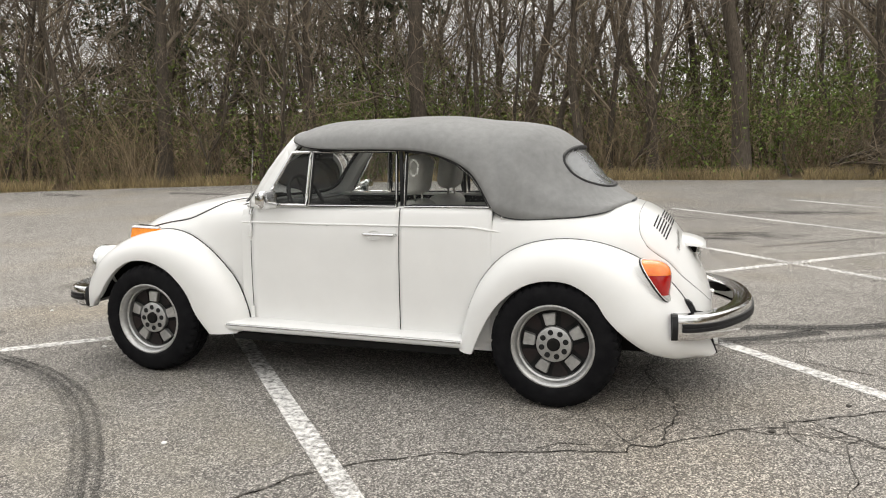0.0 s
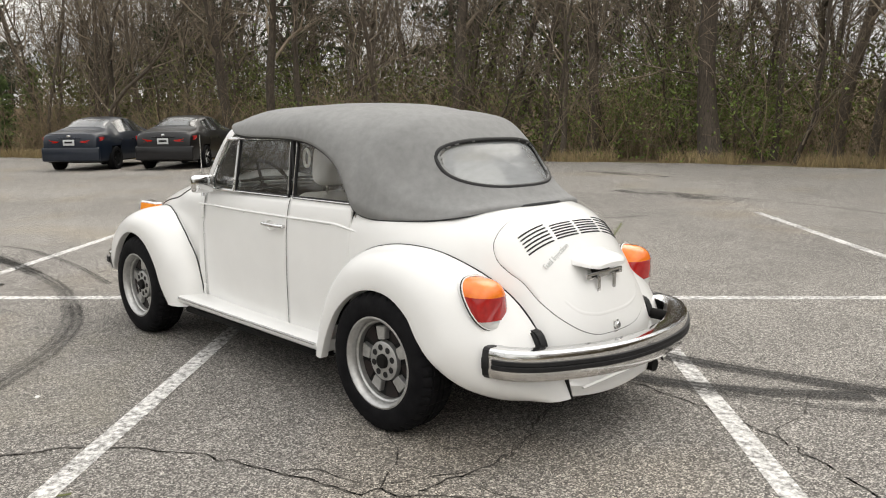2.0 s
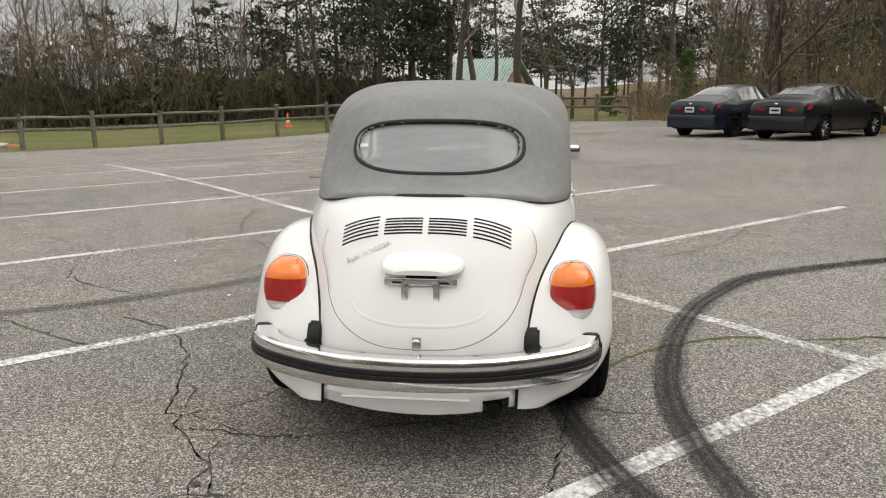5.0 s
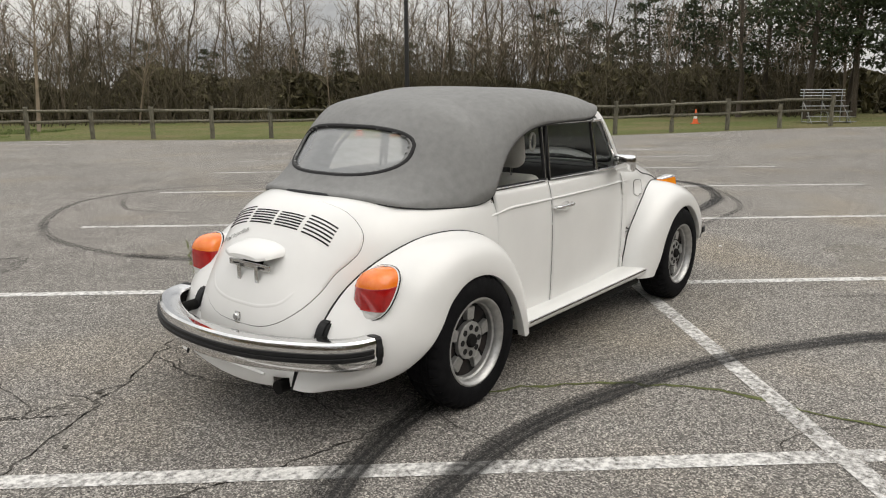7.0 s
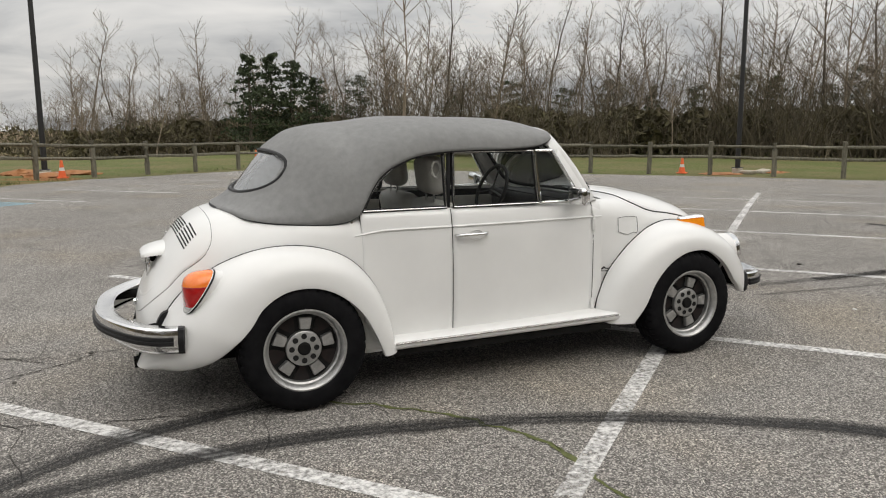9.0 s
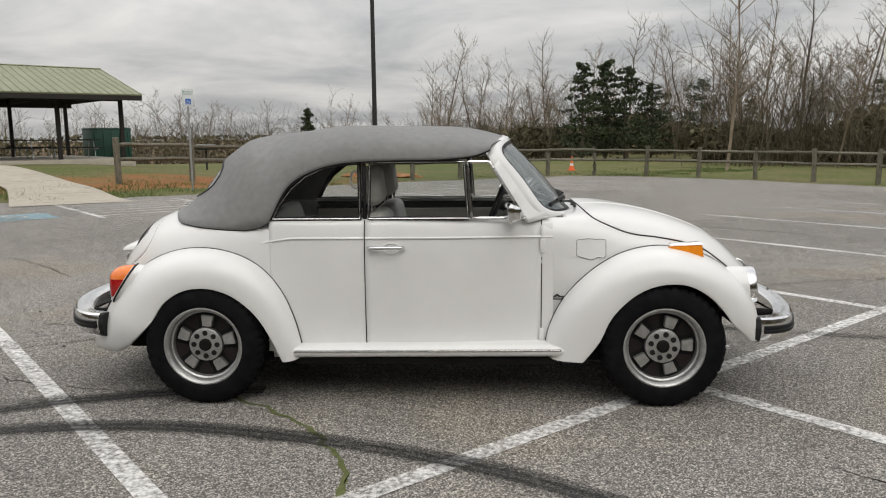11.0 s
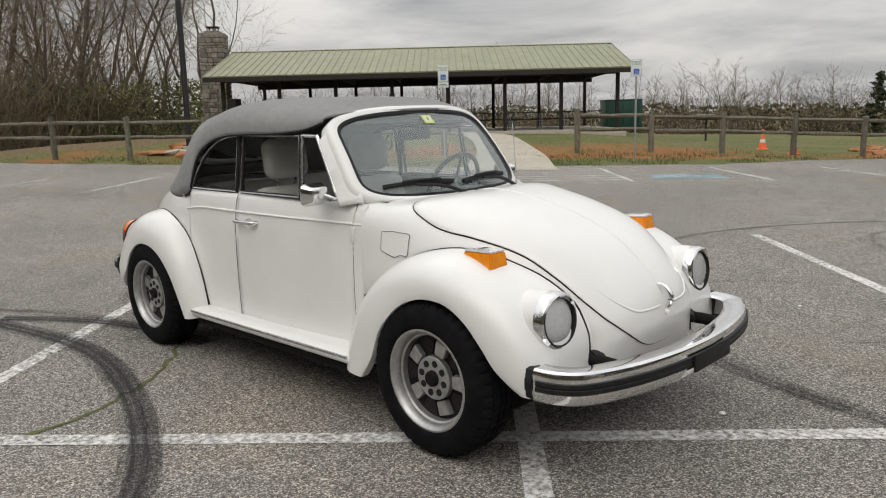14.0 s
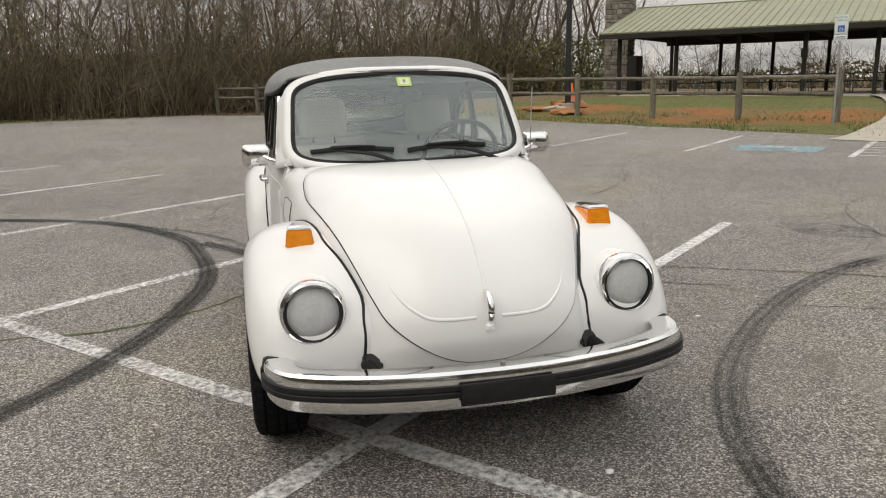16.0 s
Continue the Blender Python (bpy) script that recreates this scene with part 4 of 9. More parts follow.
def frame_on(keys, s, y, lift, spin=0.0):
    p, n = hull_y(keys, s, y), hull_normal(keys, s, y)
    z = Vector(n)
    x = Vector((0, -1, 0)) if keys is REAR else Vector((0, 1, 0))
    x = (x - z * x.dot(z)).normalized()
    yv = z.cross(x)
    m = Matrix((x, yv, z)).transposed().to_4x4()
    m.translation = Vector(p) + z * lift
    return m @ Matrix.Rotation(radians(spin), 4, "Z")


lettering("lid_lettering", "Fuel Injection", 0.036, frame_on(REAR, 6.10, 0.225, 0.006, 22), DULL_CHROME, lid)
# number plate lamp housing, its bracket and the lock
pr = [(-0.165, 0.0), (-0.150, 0.040), (-0.09, 0.062), (0.0, 0.068), (0.09, 0.062), (0.150, 0.040), (0.165, 0.0)]
pr = spline(pr, 30)
vs = []
for k, (dx, dz, sc) in enumerate([(0.0, 0.0, 1.0), (-0.03, 0.002, 1.0), (-0.055, -0.004, 0.97), (-0.075, -0.014, 0.88), (-0.085, -0.03, 0.6)]):
    for y, h in pr:
        vs.append((-1.785 + 1.62 * dx, y * sc, 0.760 + dz * 0.5 + h * (0.80 - 0.13 * k)))
n = len(pr)
fs = gridfaces(5, n) + [tuple(4 * n + j for j in range(n))] + [(k * n, (k + 1) * n, (k + 1) * n + n - 1, k * n + n - 1) for k in range(4)]
lamp = obj("plate_lamp", vs, fs, WHITE, lid)
v, f = boxpiece(0.050, 0.24, 0.006, (-1.840, 0, 0.752))
obj("lamp_lens", v, f, UNDER, lamp)
part("bracket_stem", boxbm(0.05, 0.12, 0.03, (-1.850, 0, 0.728), 0.006), UNDER, lid)
part("plate_bracket", boxbm(0.012, 0.285, 0.030, (-1.884, 0, 0.710), 0.004), DULL_CHROME, lid, "bare metal plate bracket with two tabs")
for y in (0.062, -0.062):
    part("bracket_tab", boxbm(0.006, 0.026, 0.075, (-1.896, y, 0.672), 0.002), DULL_CHROME, lid)
    part("bracket_slot", boxbm(0.008, 0.045, 0.010, (-1.887, y * 1.45, 0.708), 0.003), GAP, lid)
v, f = lathe([(0.0, -0.016), (0.013, -0.016), (0.017, -0.012), (0.017, 0.01)], 20, "x")
obj("lid_lock", np.array(v) + (-1.958, 0.008, 0.486), f, CHROME, lid)
part("lock_plate", boxbm(0.006, 0.036, 0.06, (-1.957, 0.008, 0.478), 0.003), DULL_CHROME, lid)


# cabin sides
def side_w(x):
    return float(np.interp(x, [-0.85, -0.35, 0.1, 0.6], [0.645, 0.652, 0.645, 0.612]))


def side_y(x, z):
    zt = float(np.interp(x, [-0.85, 0.6], [1.10, 1.06]))
    return side_w(x) * (1 - max(0.0, (z - 0.27) / (zt - 0.27)) ** 8) ** (1 / 8) + 0.006 * math.sin(math.pi * min(max((z - 0.27) / 0.62, 0), 1))


def side_panel(name, x0, x1, z0, z1, sgn, mat=WHITE, inset=0.0, label="", slope=0.0):
    nx, nz = 26, 30
    v = []
    for i in range(nx):
        for j in range(nz):
            x, z = x0 + (x1 - x0) * i / (nx - 1), z0 + (z1 - z0) * j / (nz - 1)
            v.append((x, sgn * (side_y(x, z) - inset), z))
    f = gridfaces(nx, nz)
    if sgn > 0:
        f = [q[::-1] for q in f]
    return thick(obj(name, v, f, mat, car, label), 0.012)


DOORS = []
for sgn in (1, -1):
    side_panel("inner_sill", -0.86, 0.64, 0.25, 0.975, sgn, GAP, 0.016)
    side_panel("quarter_panel", -0.86, -0.347, 0.25, 0.985, sgn)
    door = side_panel("door", -0.341, 0.600, 0.292, 0.985, sgn)
    DOORS.append((door, sgn))
    side_panel("hinge_pillar_panel", 0.606, 0.665, 0.25, 0.985, sgn)
    side_panel("sill_panel", -0.86, 0.66, 0.235, 0.286, sgn)
    # belt moulding
    for x0, x1, par in ((-0.340, 0.599, door), (-1.02, -0.349, car), (0.607, 0.66, car)):
        line = [(x, sgn * (side_y(max(x, -0.85), 0.893) + 0.001 - (0.03 * max(0.0, -0.85 - x) / 0.17)), 0.893 - 0.04 * sstep(-0.7, -1.05, x)) for x in np.linspace(x0, x1, 16)]
        v, f = tube(line, 0.008, 6, flat=0.8)
        obj("belt_moulding", v, f, WHITE, par)
        v, f = tube([(p, q - sgn * 0.001, r - 0.009) for p, q, r in line], 0.0015, 5)
        obj("moulding_gap", v, f, GAP, par)
    # handle
    xa, xb = (-0.325, -0.135)
    yh = side_y(-0.2, 0.845)
    v, f = tube(spline([(xa, sgn * (yh + 0.004), 0.842), (xa + 0.012, sgn * (yh + 0.030), 0.843), (xa + 0.05, sgn * (yh + 0.036), 0.844), (xb - 0.05, sgn * (yh + 0.034), 0.845), (xb - 0.012, sgn * (yh + 0.028), 0.845), (xb, sgn * (yh + 0.004), 0.845)], 24), 0.0095, 10, flat=1.1)
    hd = obj("door_handle", v, f, CHROME, door, "chrome grip handle")
    part("handle_trigger", boxbm(0.055, 0.022, 0.020, (xa + 0.035, sgn * (yh + 0.024), 0.843), 0.006), CHROME, hd)
    v, f = lathe([(0.0, 0.0), (0.038, 0.0), (0.044, 0.006)], 28, "y")
    obj("handle_recess", np.array(v) * (1, sgn, 0.62) + (-0.20, sgn * (yh + 0.0015), 0.838), f, WHITE, door)
    # hinges
    for z in (0.36, 0.845):
        part("hinge", boxbm(0.026, 0.014, 0.075, (0.606, sgn * (side_y(0.6, z) + 0.006), z), 0.005), WHITE, car)
    # snap stud of the top
    v, f = lathe([(0.0, 0.006), (0.007, 0.005), (0.008, 0.0)], 12, "y")
    obj("snap_stud", np.array(v) * (1, sgn, 1) + (-0.915, sgn * 0.640, 0.945), f, CHROME, car)

# door gaps
for sgn in (1, -1):
    for x in (-0.344, 0.603):
        zs = np.linspace(0.285, 0.985, 24)
        v, f = tube([(x, sgn * (side_y(x, z) - 0.004), z) for z in zs], 0.0046 if x < 0 else 0.0034, 6)
        obj("door_gap", v, f, GAP, car)
    v, f = tube([(x, sgn * (side_y(x, 0.289) - 0.004), 0.289) for x in np.linspace(-0.344, 0.603, 24)], 0.0036, 6)
    obj("door_gap", v, f, GAP, car)


# ---- wings ----
REAR_WING = [  # seam x, y, z and lip x, y, z
    (-0.690, 0.635, 0.255, -0.775, 0.775, 0.245), (-0.728, 0.630, 0.430, -0.822, 0.782, 0.360), (-0.795, 0.622, 0.600, -0.895, 0.786, 0.490),
    (-0.905, 0.608, 0.735, -0.985, 0.786, 0.580), (-1.035, 0.588, 0.810, -1.082, 0.786, 0.635), (-1.200, 0.560, 0.840, -1.190, 0.786, 0.656),
    (-1.385, 0.525, 0.825, -1.305, 0.786, 0.640), (-1.560, 0.480, 0.760, -1.412, 0.786, 0.572), (-1.710, 0.440, 0.655, -1.480, 0.785, 0.475),
    (-1.812, 0.410, 0.540, -1.565, 0.775, 0.388), (-1.890, 0.392, 0.410, -1.670, 0.715, 0.302), (-1.950, 0.382, 0.320, -1.790, 0.612, 0.252), (-1.985, 0.378, 0.245, -1.885, 0.500, 0.240)]
FRONT_WING = [
    (0.618, 0.600, 0.255, 0.805, 0.775, 0.250), (0.646, 0.597, 0.410, 0.885, 0.782, 0.360), (0.728, 0.590, 0.570, 0.945, 0.786, 0.490),
    (0.858, 0.578, 0.705, 1.040, 0.786, 0.595), (1.000, 0.562, 0.790, 1.135, 0.786, 0.652), (1.150, 0.545, 0.828, 1.235, 0.786, 0.676),
    (1.300, 0.515, 0.828, 1.345, 0.786, 0.668), (1.460, 0.475, 0.790, 1.445, 0.786, 0.616), (1.600, 0.430, 0.715, 1.525, 0.786, 0.538),
    (1.695, 0.385, 0.620, 1.588, 0.778, 0.455), (1.745, 0.360, 0.520, 1.645, 0.762, 0.400), (1.758, 0.355, 0.360, 1.682, 0.740, 0.362)]


def wing_fullness(keys, q):
    """Squareness of a wing section, by its place along the wing."""
    return 2.55 + 0.5 * sstep(0.5, 0.85, q) if keys is FRONT_WING else 2.6 - 0.42 * sstep(0.45, 0.75, q)


def wing(name, keys, sgn):
    k = spline(keys, 64)
    nphi, rows = 26, []
    for q, (sx, sy, sz, lx, ly, lz) in enumerate(k):
        row = []
        n_exp = wing_fullness(keys, q / 63)
        for j in range(nphi):
            ph = math.pi / 2 * j / (nphi - 1)
            a, b = math.sin(ph) ** (2 / n_exp), math.cos(ph) ** (2 / n_exp)
            row.append((lx + (sx - lx) * b, sy + (ly - sy) * a, lz + (sz - lz) * b))
        # rolled lip of the wheel arch
        cx, cz = (1.27, 0.33) if keys is FRONT_WING else (-1.20, 0.33)
        d = np.array((cx - lx, cz - lz))
        d = d / (np.linalg.norm(d) + 1e-9)
        row.append((lx + d[0] * 0.008, ly - 0.002, lz + d[1] * 0.008))
        row.append((lx + d[0] * 0.010, ly - 0.012, lz + d[1] * 0.010))
        row.append((lx + d[0] * 0.006, ly - 0.045, lz + d[1] * 0.006))
        rows += row
    v = np.array(rows)
    f = gridfaces(64, nphi + 3)
    if sgn < 0:
        v[:, 1] *= -1
        f = [q[::-1] for q in f]
    ob = obj(name, v, f, WHITE, car, sharp=60)
    return ob


def clear_of_body(keys, p):
    """How far a point stands out of a body sheet."""
    best, bs = 9.0, 0.0
    w = [hull(keys, s, 1.0)[1] for s in SGRID]
    for s, ww in zip(SGRID, w):
        if p[1] > ww:
            continue
        d = np.linalg.norm(hull_y(keys, s, p[1]) - p)
        if d < best:
            best, bs = d, s
    if best > 8:
        return 1.0
    return float((p - hull_y(keys, bs, p[1])) @ hull_normal(keys, bs, p[1]))


SGRID = np.linspace(0, 9.9, 34)


def seam_line(keys, sheet):
    out = []
    for q, (sx, sy, sz, lx, ly, lz) in enumerate(spline(keys, 40)):
        n_exp = wing_fullness(keys, q / 39)
        best = None
        for j in range(0, 14):
            ph = math.pi / 2 * (j / 25) ** 1.3
            a, b = math.sin(ph) ** (2 / n_exp), math.cos(ph) ** (2 / n_exp)
            p = np.array((lx + (sx - lx) * b, sy + (ly - sy) * a, lz + (sz - lz) * b))
            best = p
            cabin = -0.84 < p[0] < 0.66
            if (p[1] - side_y(p[0], min(p[2], 0.98)) if cabin else clear_of_body(sheet, p)) > 0.001:
                break
        out.append(best)
    out = np.array(out)
    for _ in range(2):
        out[1:-1] = 0.25 * out[:-2] + 0.5 * out[1:-1] + 0.25 * out[2:]
    return out


for name, keys, sheet in (("rear_wing", REAR_WING, REAR), ("front_wing", FRONT_WING, FRONT)):
    line = seam_line(keys, sheet)
    for sgn in (1, -1):
        w = wing(name, keys, sgn)
        v, f = tube(line * (1, sgn, 1), 0.0058, 6)
        obj("wing_piping", v, f, BLACK_RUBBER, w, "black rubber piping along the body seam")


# dark linings, coloured for the shade over the wheels; floor pan to block light
for cx in (1.255, -1.20):
    for sgn in (1, -1):
        v, f = [], []
        for i in range(25):
            a = math.radians(12 + 156 * i / 24)
            for y, r in ((0.735, 0.376), (0.70, 0.392), (0.40, 0.392), (0.38, 0.0)):
                v.append((cx + r * math.cos(a), sgn * y, 0.325 + r * math.sin(a)))
        f = gridfaces(25, 4)
        obj("wheel_housing", v, f, UNDER, car)
part("floor_pan", boxbm(2.9, 1.14, 0.10, (0.05, 0, 0.245), 0.03), UNDER, car)
part("axle_beam", boxbm(0.10, 1.05, 0.09, (1.215, 0, 0.30), 0.02), UNDER, car)
part("rear_axle", boxbm(0.14, 1.05, 0.12, (-1.19, 0, 0.30), 0.03), UNDER, car)
part("engine_block", boxbm(0.52, 0.66, 0.22, (-1.60, 0, 0.30), 0.04), UNDER, car)
part("front_frame", boxbm(0.34, 0.5, 0.16, (1.52, 0, 0.33), 0.03), UNDER, car)
# rear valance between the wings, with the tail pipe
v = []
for i, y in enumerate(np.linspace(-0.376, 0.376, 31)):
    for j, (x, z) in enumerate(((-1.935, 0.43), (-1.950, 0.36), (-1.968, 0.30), (-1.990, 0.250), (-1.985, 0.205), (-1.955, 0.192))):
        v.append((x + 0.018 * (abs(y) / 0.376) ** 2.2, y, z + 0.045 * (abs(y) / 0.376) ** 2 * (j > 2)))
f = gridfaces(31, 6, keep=lambda q: not (np.array(v)[list(q)].mean(0)[1] < -0.245 and np.array(v)[list(q)].mean(0)[1] > -0.345 and np.array(v)[list(q)].mean(0)[2] < 0.265))
thick(obj("rear_valance", v, f, WHITE, car), 0.006)
v, f = tube([(-1.955, y, 0.268 + 0.004 * abs(y)) for y in np.linspace(-0.20, 0.30, 12)], 0.010, 8, flat=0.5)
obj("valance_swage", np.array(v) + (-0.030, 0, 0), f, WHITE, car)
for sgn in (1, -1):
    v, f = tube([(-1.935 - 0.065 * (0.40 - z) / 0.16 * 0.8, sgn * 0.379, z) for z in np.linspace(0.236, 0.40, 8)], 0.005, 6)
    obj("valance_gap", v, f, GAP, car)
v, f = tube([(-1.75, -0.295, 0.240), (-1.995, -0.295, 0.232)], 0.030, 18)
obj("tail_pipe", v, f, UNDER, car, "blackened exhaust tail pipe")

# running boards
for sgn in (1, -1):
    o = [(0.60, 0.262), (0.60, 0.318), (0.70, 0.318), (0.742, 0.314), (0.756, 0.300), (0.756, 0.282), (0.748, 0.268), (0.735, 0.262)]
    rows = []
    for x in np.linspace(-0.76, 0.775, 20):
        for y, z in o:
            rows.append((x, sgn * (0.60 + (y - 0.60) * (1.0 + (0.0 if x < 0.3 else 0.05 * (x - 0.3)))), z + 0.012 * (x + 0.7) / 1.5))
    n = len(o)
    f = gridfaces(20, n, False, True) + [tuple(range(n)), tuple(19 * n + j for j in range(n))[::-1]]
    rb = obj("running_board", rows, f, WHITE, car, sharp=50)
    v, f = tube([(x, sgn * 0.757, 0.300 + 0.012 * (x + 0.7) / 1.5) for x in np.linspace(-0.72, 0.70, 12)], 0.007, 8)
    obj("edge_trim", v, f, DULL_CHROME, rb)
    part("board_underside", boxbm(1.40, 0.14, 0.04, (-0.02, sgn * 0.655, 0.240), 0.01), UNDER, rb)


# ---- wheels ----
def wheel_at(cx, sgn, spin):
    w = empty("wheel", "", "")
    w.parent = car
    w["label"] = "black tyre on a five-spoke cast wheel"
    prof = [(0.205, 0.090), (0.214, 0.098), (0.235, 0.103), (0.268, 0.102), (0.292, 0.094), (0.304, 0.086), (0.311, 0.076), (0.3165, 0.062), (0.3095, 0.060), (0.3095, 0.054), (0.3185, 0.052), (0.3185, 0.020), (0.310, 0.018), (0.310, 0.010), (0.3185, 0.008)]
    prof = [(r + 0.007 * sstep(0.21, 0.30, r), o) for r, o in prof]
    prof = prof + [(r, -o) for r, o in prof[::-1]]
    n = 168
    pr = np.array(prof)
    v = []
    for r, o in pr:
        for k in range(n):
            a = 2 * math.pi * k / n
            rr = r
            if r > 0.308 and abs(o) > 0.055 and (k % 4 == 0):
                rr -= 0.009
            elif r > 0.324 and (k % 6 == 0):
                rr -= 0.006
            v.append((rr * math.cos(a), sgn * o, rr * math.sin(a)))
    f = gridfaces(len(pr), n, False, True)
    if sgn < 0:
        f = [q[::-1] for q in f]
    tyre = obj("tyre", v, f, TYRE, w, "black tyre with block tread", sharp=30)
    rim = obj("rim", *lathe([(0.214, 0.088), (0.213, 0.096), (0.205, 0.098), (0.196, 0.092), (0.190, 0.078), (0.186, 0.066), (0.186, 0.058), (0.178, 0.052), (0.174, 0.02), (0.172, -0.06), (0.205, -0.095)], 72, "y"), WHEEL_SILVER, w, "polished alloy outer rim")
    face = obj("spoke_disc", *lathe([(0.0, 0.030), (0.06, 0.032), (0.09, 0.026), (0.15, 0.022), (0.178, 0.030), (0.186, 0.050)], 60, "y"), WHEEL_BLACK, w)
    for k in range(5):
        a = 2 * math.pi * k / 5 + math.radians(spin)
        for name, mat, r0, r1, w0, w1, h0, h1 in (("spoke_pad", WHEEL_SILVER, 0.098, 0.158, 0.027, 0.036, 0.024, 0.050),):
            o = [(r0, -w0), (r1, -w1), (r1, w1), (r0, w0)]
            bm = bmesh.new()
            lo = [bm.verts.new((p, h0, q)) for p, q in o]
            hi = [bm.verts.new((p * 0.99 + 0.001, h1 - (0.004 if i in (1, 2) else 0), q * 0.9)) for i, (p, q) in enumerate(o)]
            bm.faces.new(hi)
            for i in range(4):
                bm.faces.new((lo[i], lo[(i + 1) % 4], hi[(i + 1) % 4], hi[i]))
            bmesh.ops.bevel(bm, geom=[e for e in bm.edges], offset=0.003, segments=2, affect="EDGES")
            bmesh.ops.rotate(bm, cent=(0, 0, 0), matrix=Matrix.Rotation(-a, 3, "Y"), verts=bm.verts)
            part(name, bm, mat, w)
        b = a + math.pi / 5
        o = spline([(0.100, -0.012), (0.165, -0.042), (0.172, 0.0), (0.165, 0.042), (0.100, 0.012), (0.100, -0.012)], 18)[:-1]
        v = [(p * math.cos(b) - q * math.sin(b), 0.0295, p * math.sin(b) + q * math.cos(b)) for p, q in o]
        v += [(p * math.cos(b) - q * math.sin(b), 0.020, p * math.sin(b) + q * math.cos(b)) for p, q in o]
        m = len(o)
        obj("wheel_opening", v, [tuple(range(m))] + [(i, (i + 1) % m, m + (i + 1) % m, m + i) for i in range(m)], RUST, w)
    hub = obj("hub", *lathe([(0.0, 0.056), (0.083, 0.056), (0.090, 0.052), (0.092, 0.030)], 48, "y"), WHEEL_SILVER, w)
    for k in range(8):
        a = 2 * math.pi * (k + 0.5) / 8 + math.radians(spin)
        v, f = lathe([(0.0, 0.0575), (0.0125, 0.0575), (0.0145, 0.058), (0.0145, 0.050)], 16, "y")
        obj("lug_hole", np.array(v) + (0.063 * math.cos(a), 0, 0.063 * math.sin(a)), f, GAP, hub)
    obj("centre_cap", *lathe([(0.0, 0.074), (0.026, 0.074), (0.032, 0.068), (0.034, 0.055)], 28, "y"), UNDER, hub)
    return w


for cx, y, spin in ((1.228, 0.688, 20), (-1.206, 0.684, 8)):
    for sgn in (1, -1):
        w = wheel_at(cx, 1, spin + (15 if sgn < 0 else 0))
        w.matrix_basis = pose(cx, sgn * y, 0.3245 - sgn * y * math.sin(LEAN), 0, 0, 0 if sgn > 0 else 180)


# ---- canvas top ----
TOP = [  # ridge x and z, edge x and z, half-width, boxiness
    (0.455, 1.405, 0.455, 1.357, 0.535, 2.5), (0.30, 1.440, 0.30, 1.322, 0.575, 2.7), (0.03, 1.470, 0.03, 1.306, 0.600, 3.0), (-0.20, 1.482, -0.20, 1.304, 0.607, 3.1),
    (-0.45, 1.477, -0.45, 1.292, 0.612, 3.1), (-0.63, 1.467, -0.62, 1.250, 0.616, 3.1), (-0.77, 1.455, -0.755, 1.165, 0.618, 3.1), (-0.88, 1.445, -0.855, 0.995, 0.620, 3.2),
    (-0.97, 1.430, -0.885, 0.966, 0.619, 3.5), (-1.07, 1.402, -0.925, 0.948, 0.616, 3.8), (-1.17, 1.337, -0.970, 0.940, 0.613, 3.9), (-1.26, 1.264, -1.020, 0.936, 0.608, 3.8),
    (-1.335, 1.178, -1.100, 0.936, 0.592, 3.4), (-1.405, 1.088, -1.205, 0.941, 0.560, 2.9), (-1.465, 1.036, -1.325, 0.950, 0.505, 2.4), (-1.510, 1.014, -1.425, 0.968, 0.425, 2.1), (-1.532, 1.004, -1.500, 0.993, 0.20, 2.0)]


def top_at(q):
    k = np.array(TOP)
    i = int(min(max(q, 0), len(k) - 1.0001))
    f = q - i
    p0, p1, p2, p3 = k[max(i - 1, 0)], k[i], k[i + 1], k[min(i + 2, len(k) - 1)]
    return 0.5 * (2 * p1 + (p2 - p0) * f + (2 * p0 - 5 * p1 + 4 * p2 - p3) * f**2 + (3 * p1 - p0 - 3 * p2 + p3) * f**3)


def top_point(q, c):
    """c runs across from -1 to 1."""
    x, zt, xe, zb, w, n = top_at(q)
    ph = math.pi / 2 * (1 - abs(c))
    a, b = math.cos(ph) ** (2 / n), math.sin(ph) ** (2 / n)
    lean = (0.085 + 0.045 * sstep(5.0, 8.0, q)) * (b ** 1.5) * min(1.0, (zt - zb) / 0.25)
    # the cloth hangs slack between the bows
    sag = (0.006 * math.sin(3 * x * 3.1) + 0.005 * noise.noise((x * 5.0, w * a * c * 4.0, 1.7))) * b
    back = 0.125 * (a ** 2) * max(0.0, x / 0.455) ** 1.3
    pull = 0.007 * noise.noise((x * 3.5 + 4.0, b * 3.0, math.copysign(2.0, c))) * math.sin(math.pi * min(1.0, b)) if q > 6 else 0.0
    return np.array((x - back + (xe - x) * a**2.8, math.copysign(w * a * (1 - lean) + pull, c), zb + (zt - zb) * b + sag))


QX = np.concatenate([np.linspace(0, 7, 64), np.linspace(7.12, 16, 96)])
CS = np.linspace(-1, 1, 131)
verts = np.array([top_point(q, c) for q in QX for c in CS])
WIN_Z, WIN_H, WIN_W = 1.187, 0.108, 0.372


def in_window(p, grow=1.0):
    return p[0] < -0.95 and (abs((p[2] - WIN_Z) / (WIN_H * grow)) ** 2.9 + abs(p[1] / (WIN_W * grow)) ** 2.9) < 1.0


def keep_top(f):
    c = verts[list(f)].mean(0)
    return not in_window(c, 0.985)


top = obj("canvas_top", verts, gridfaces(len(QX), len(CS), keep=keep_top), CANVAS, car, "grey canvas folding top, closed", sharp=70)
thick(top, 0.010)


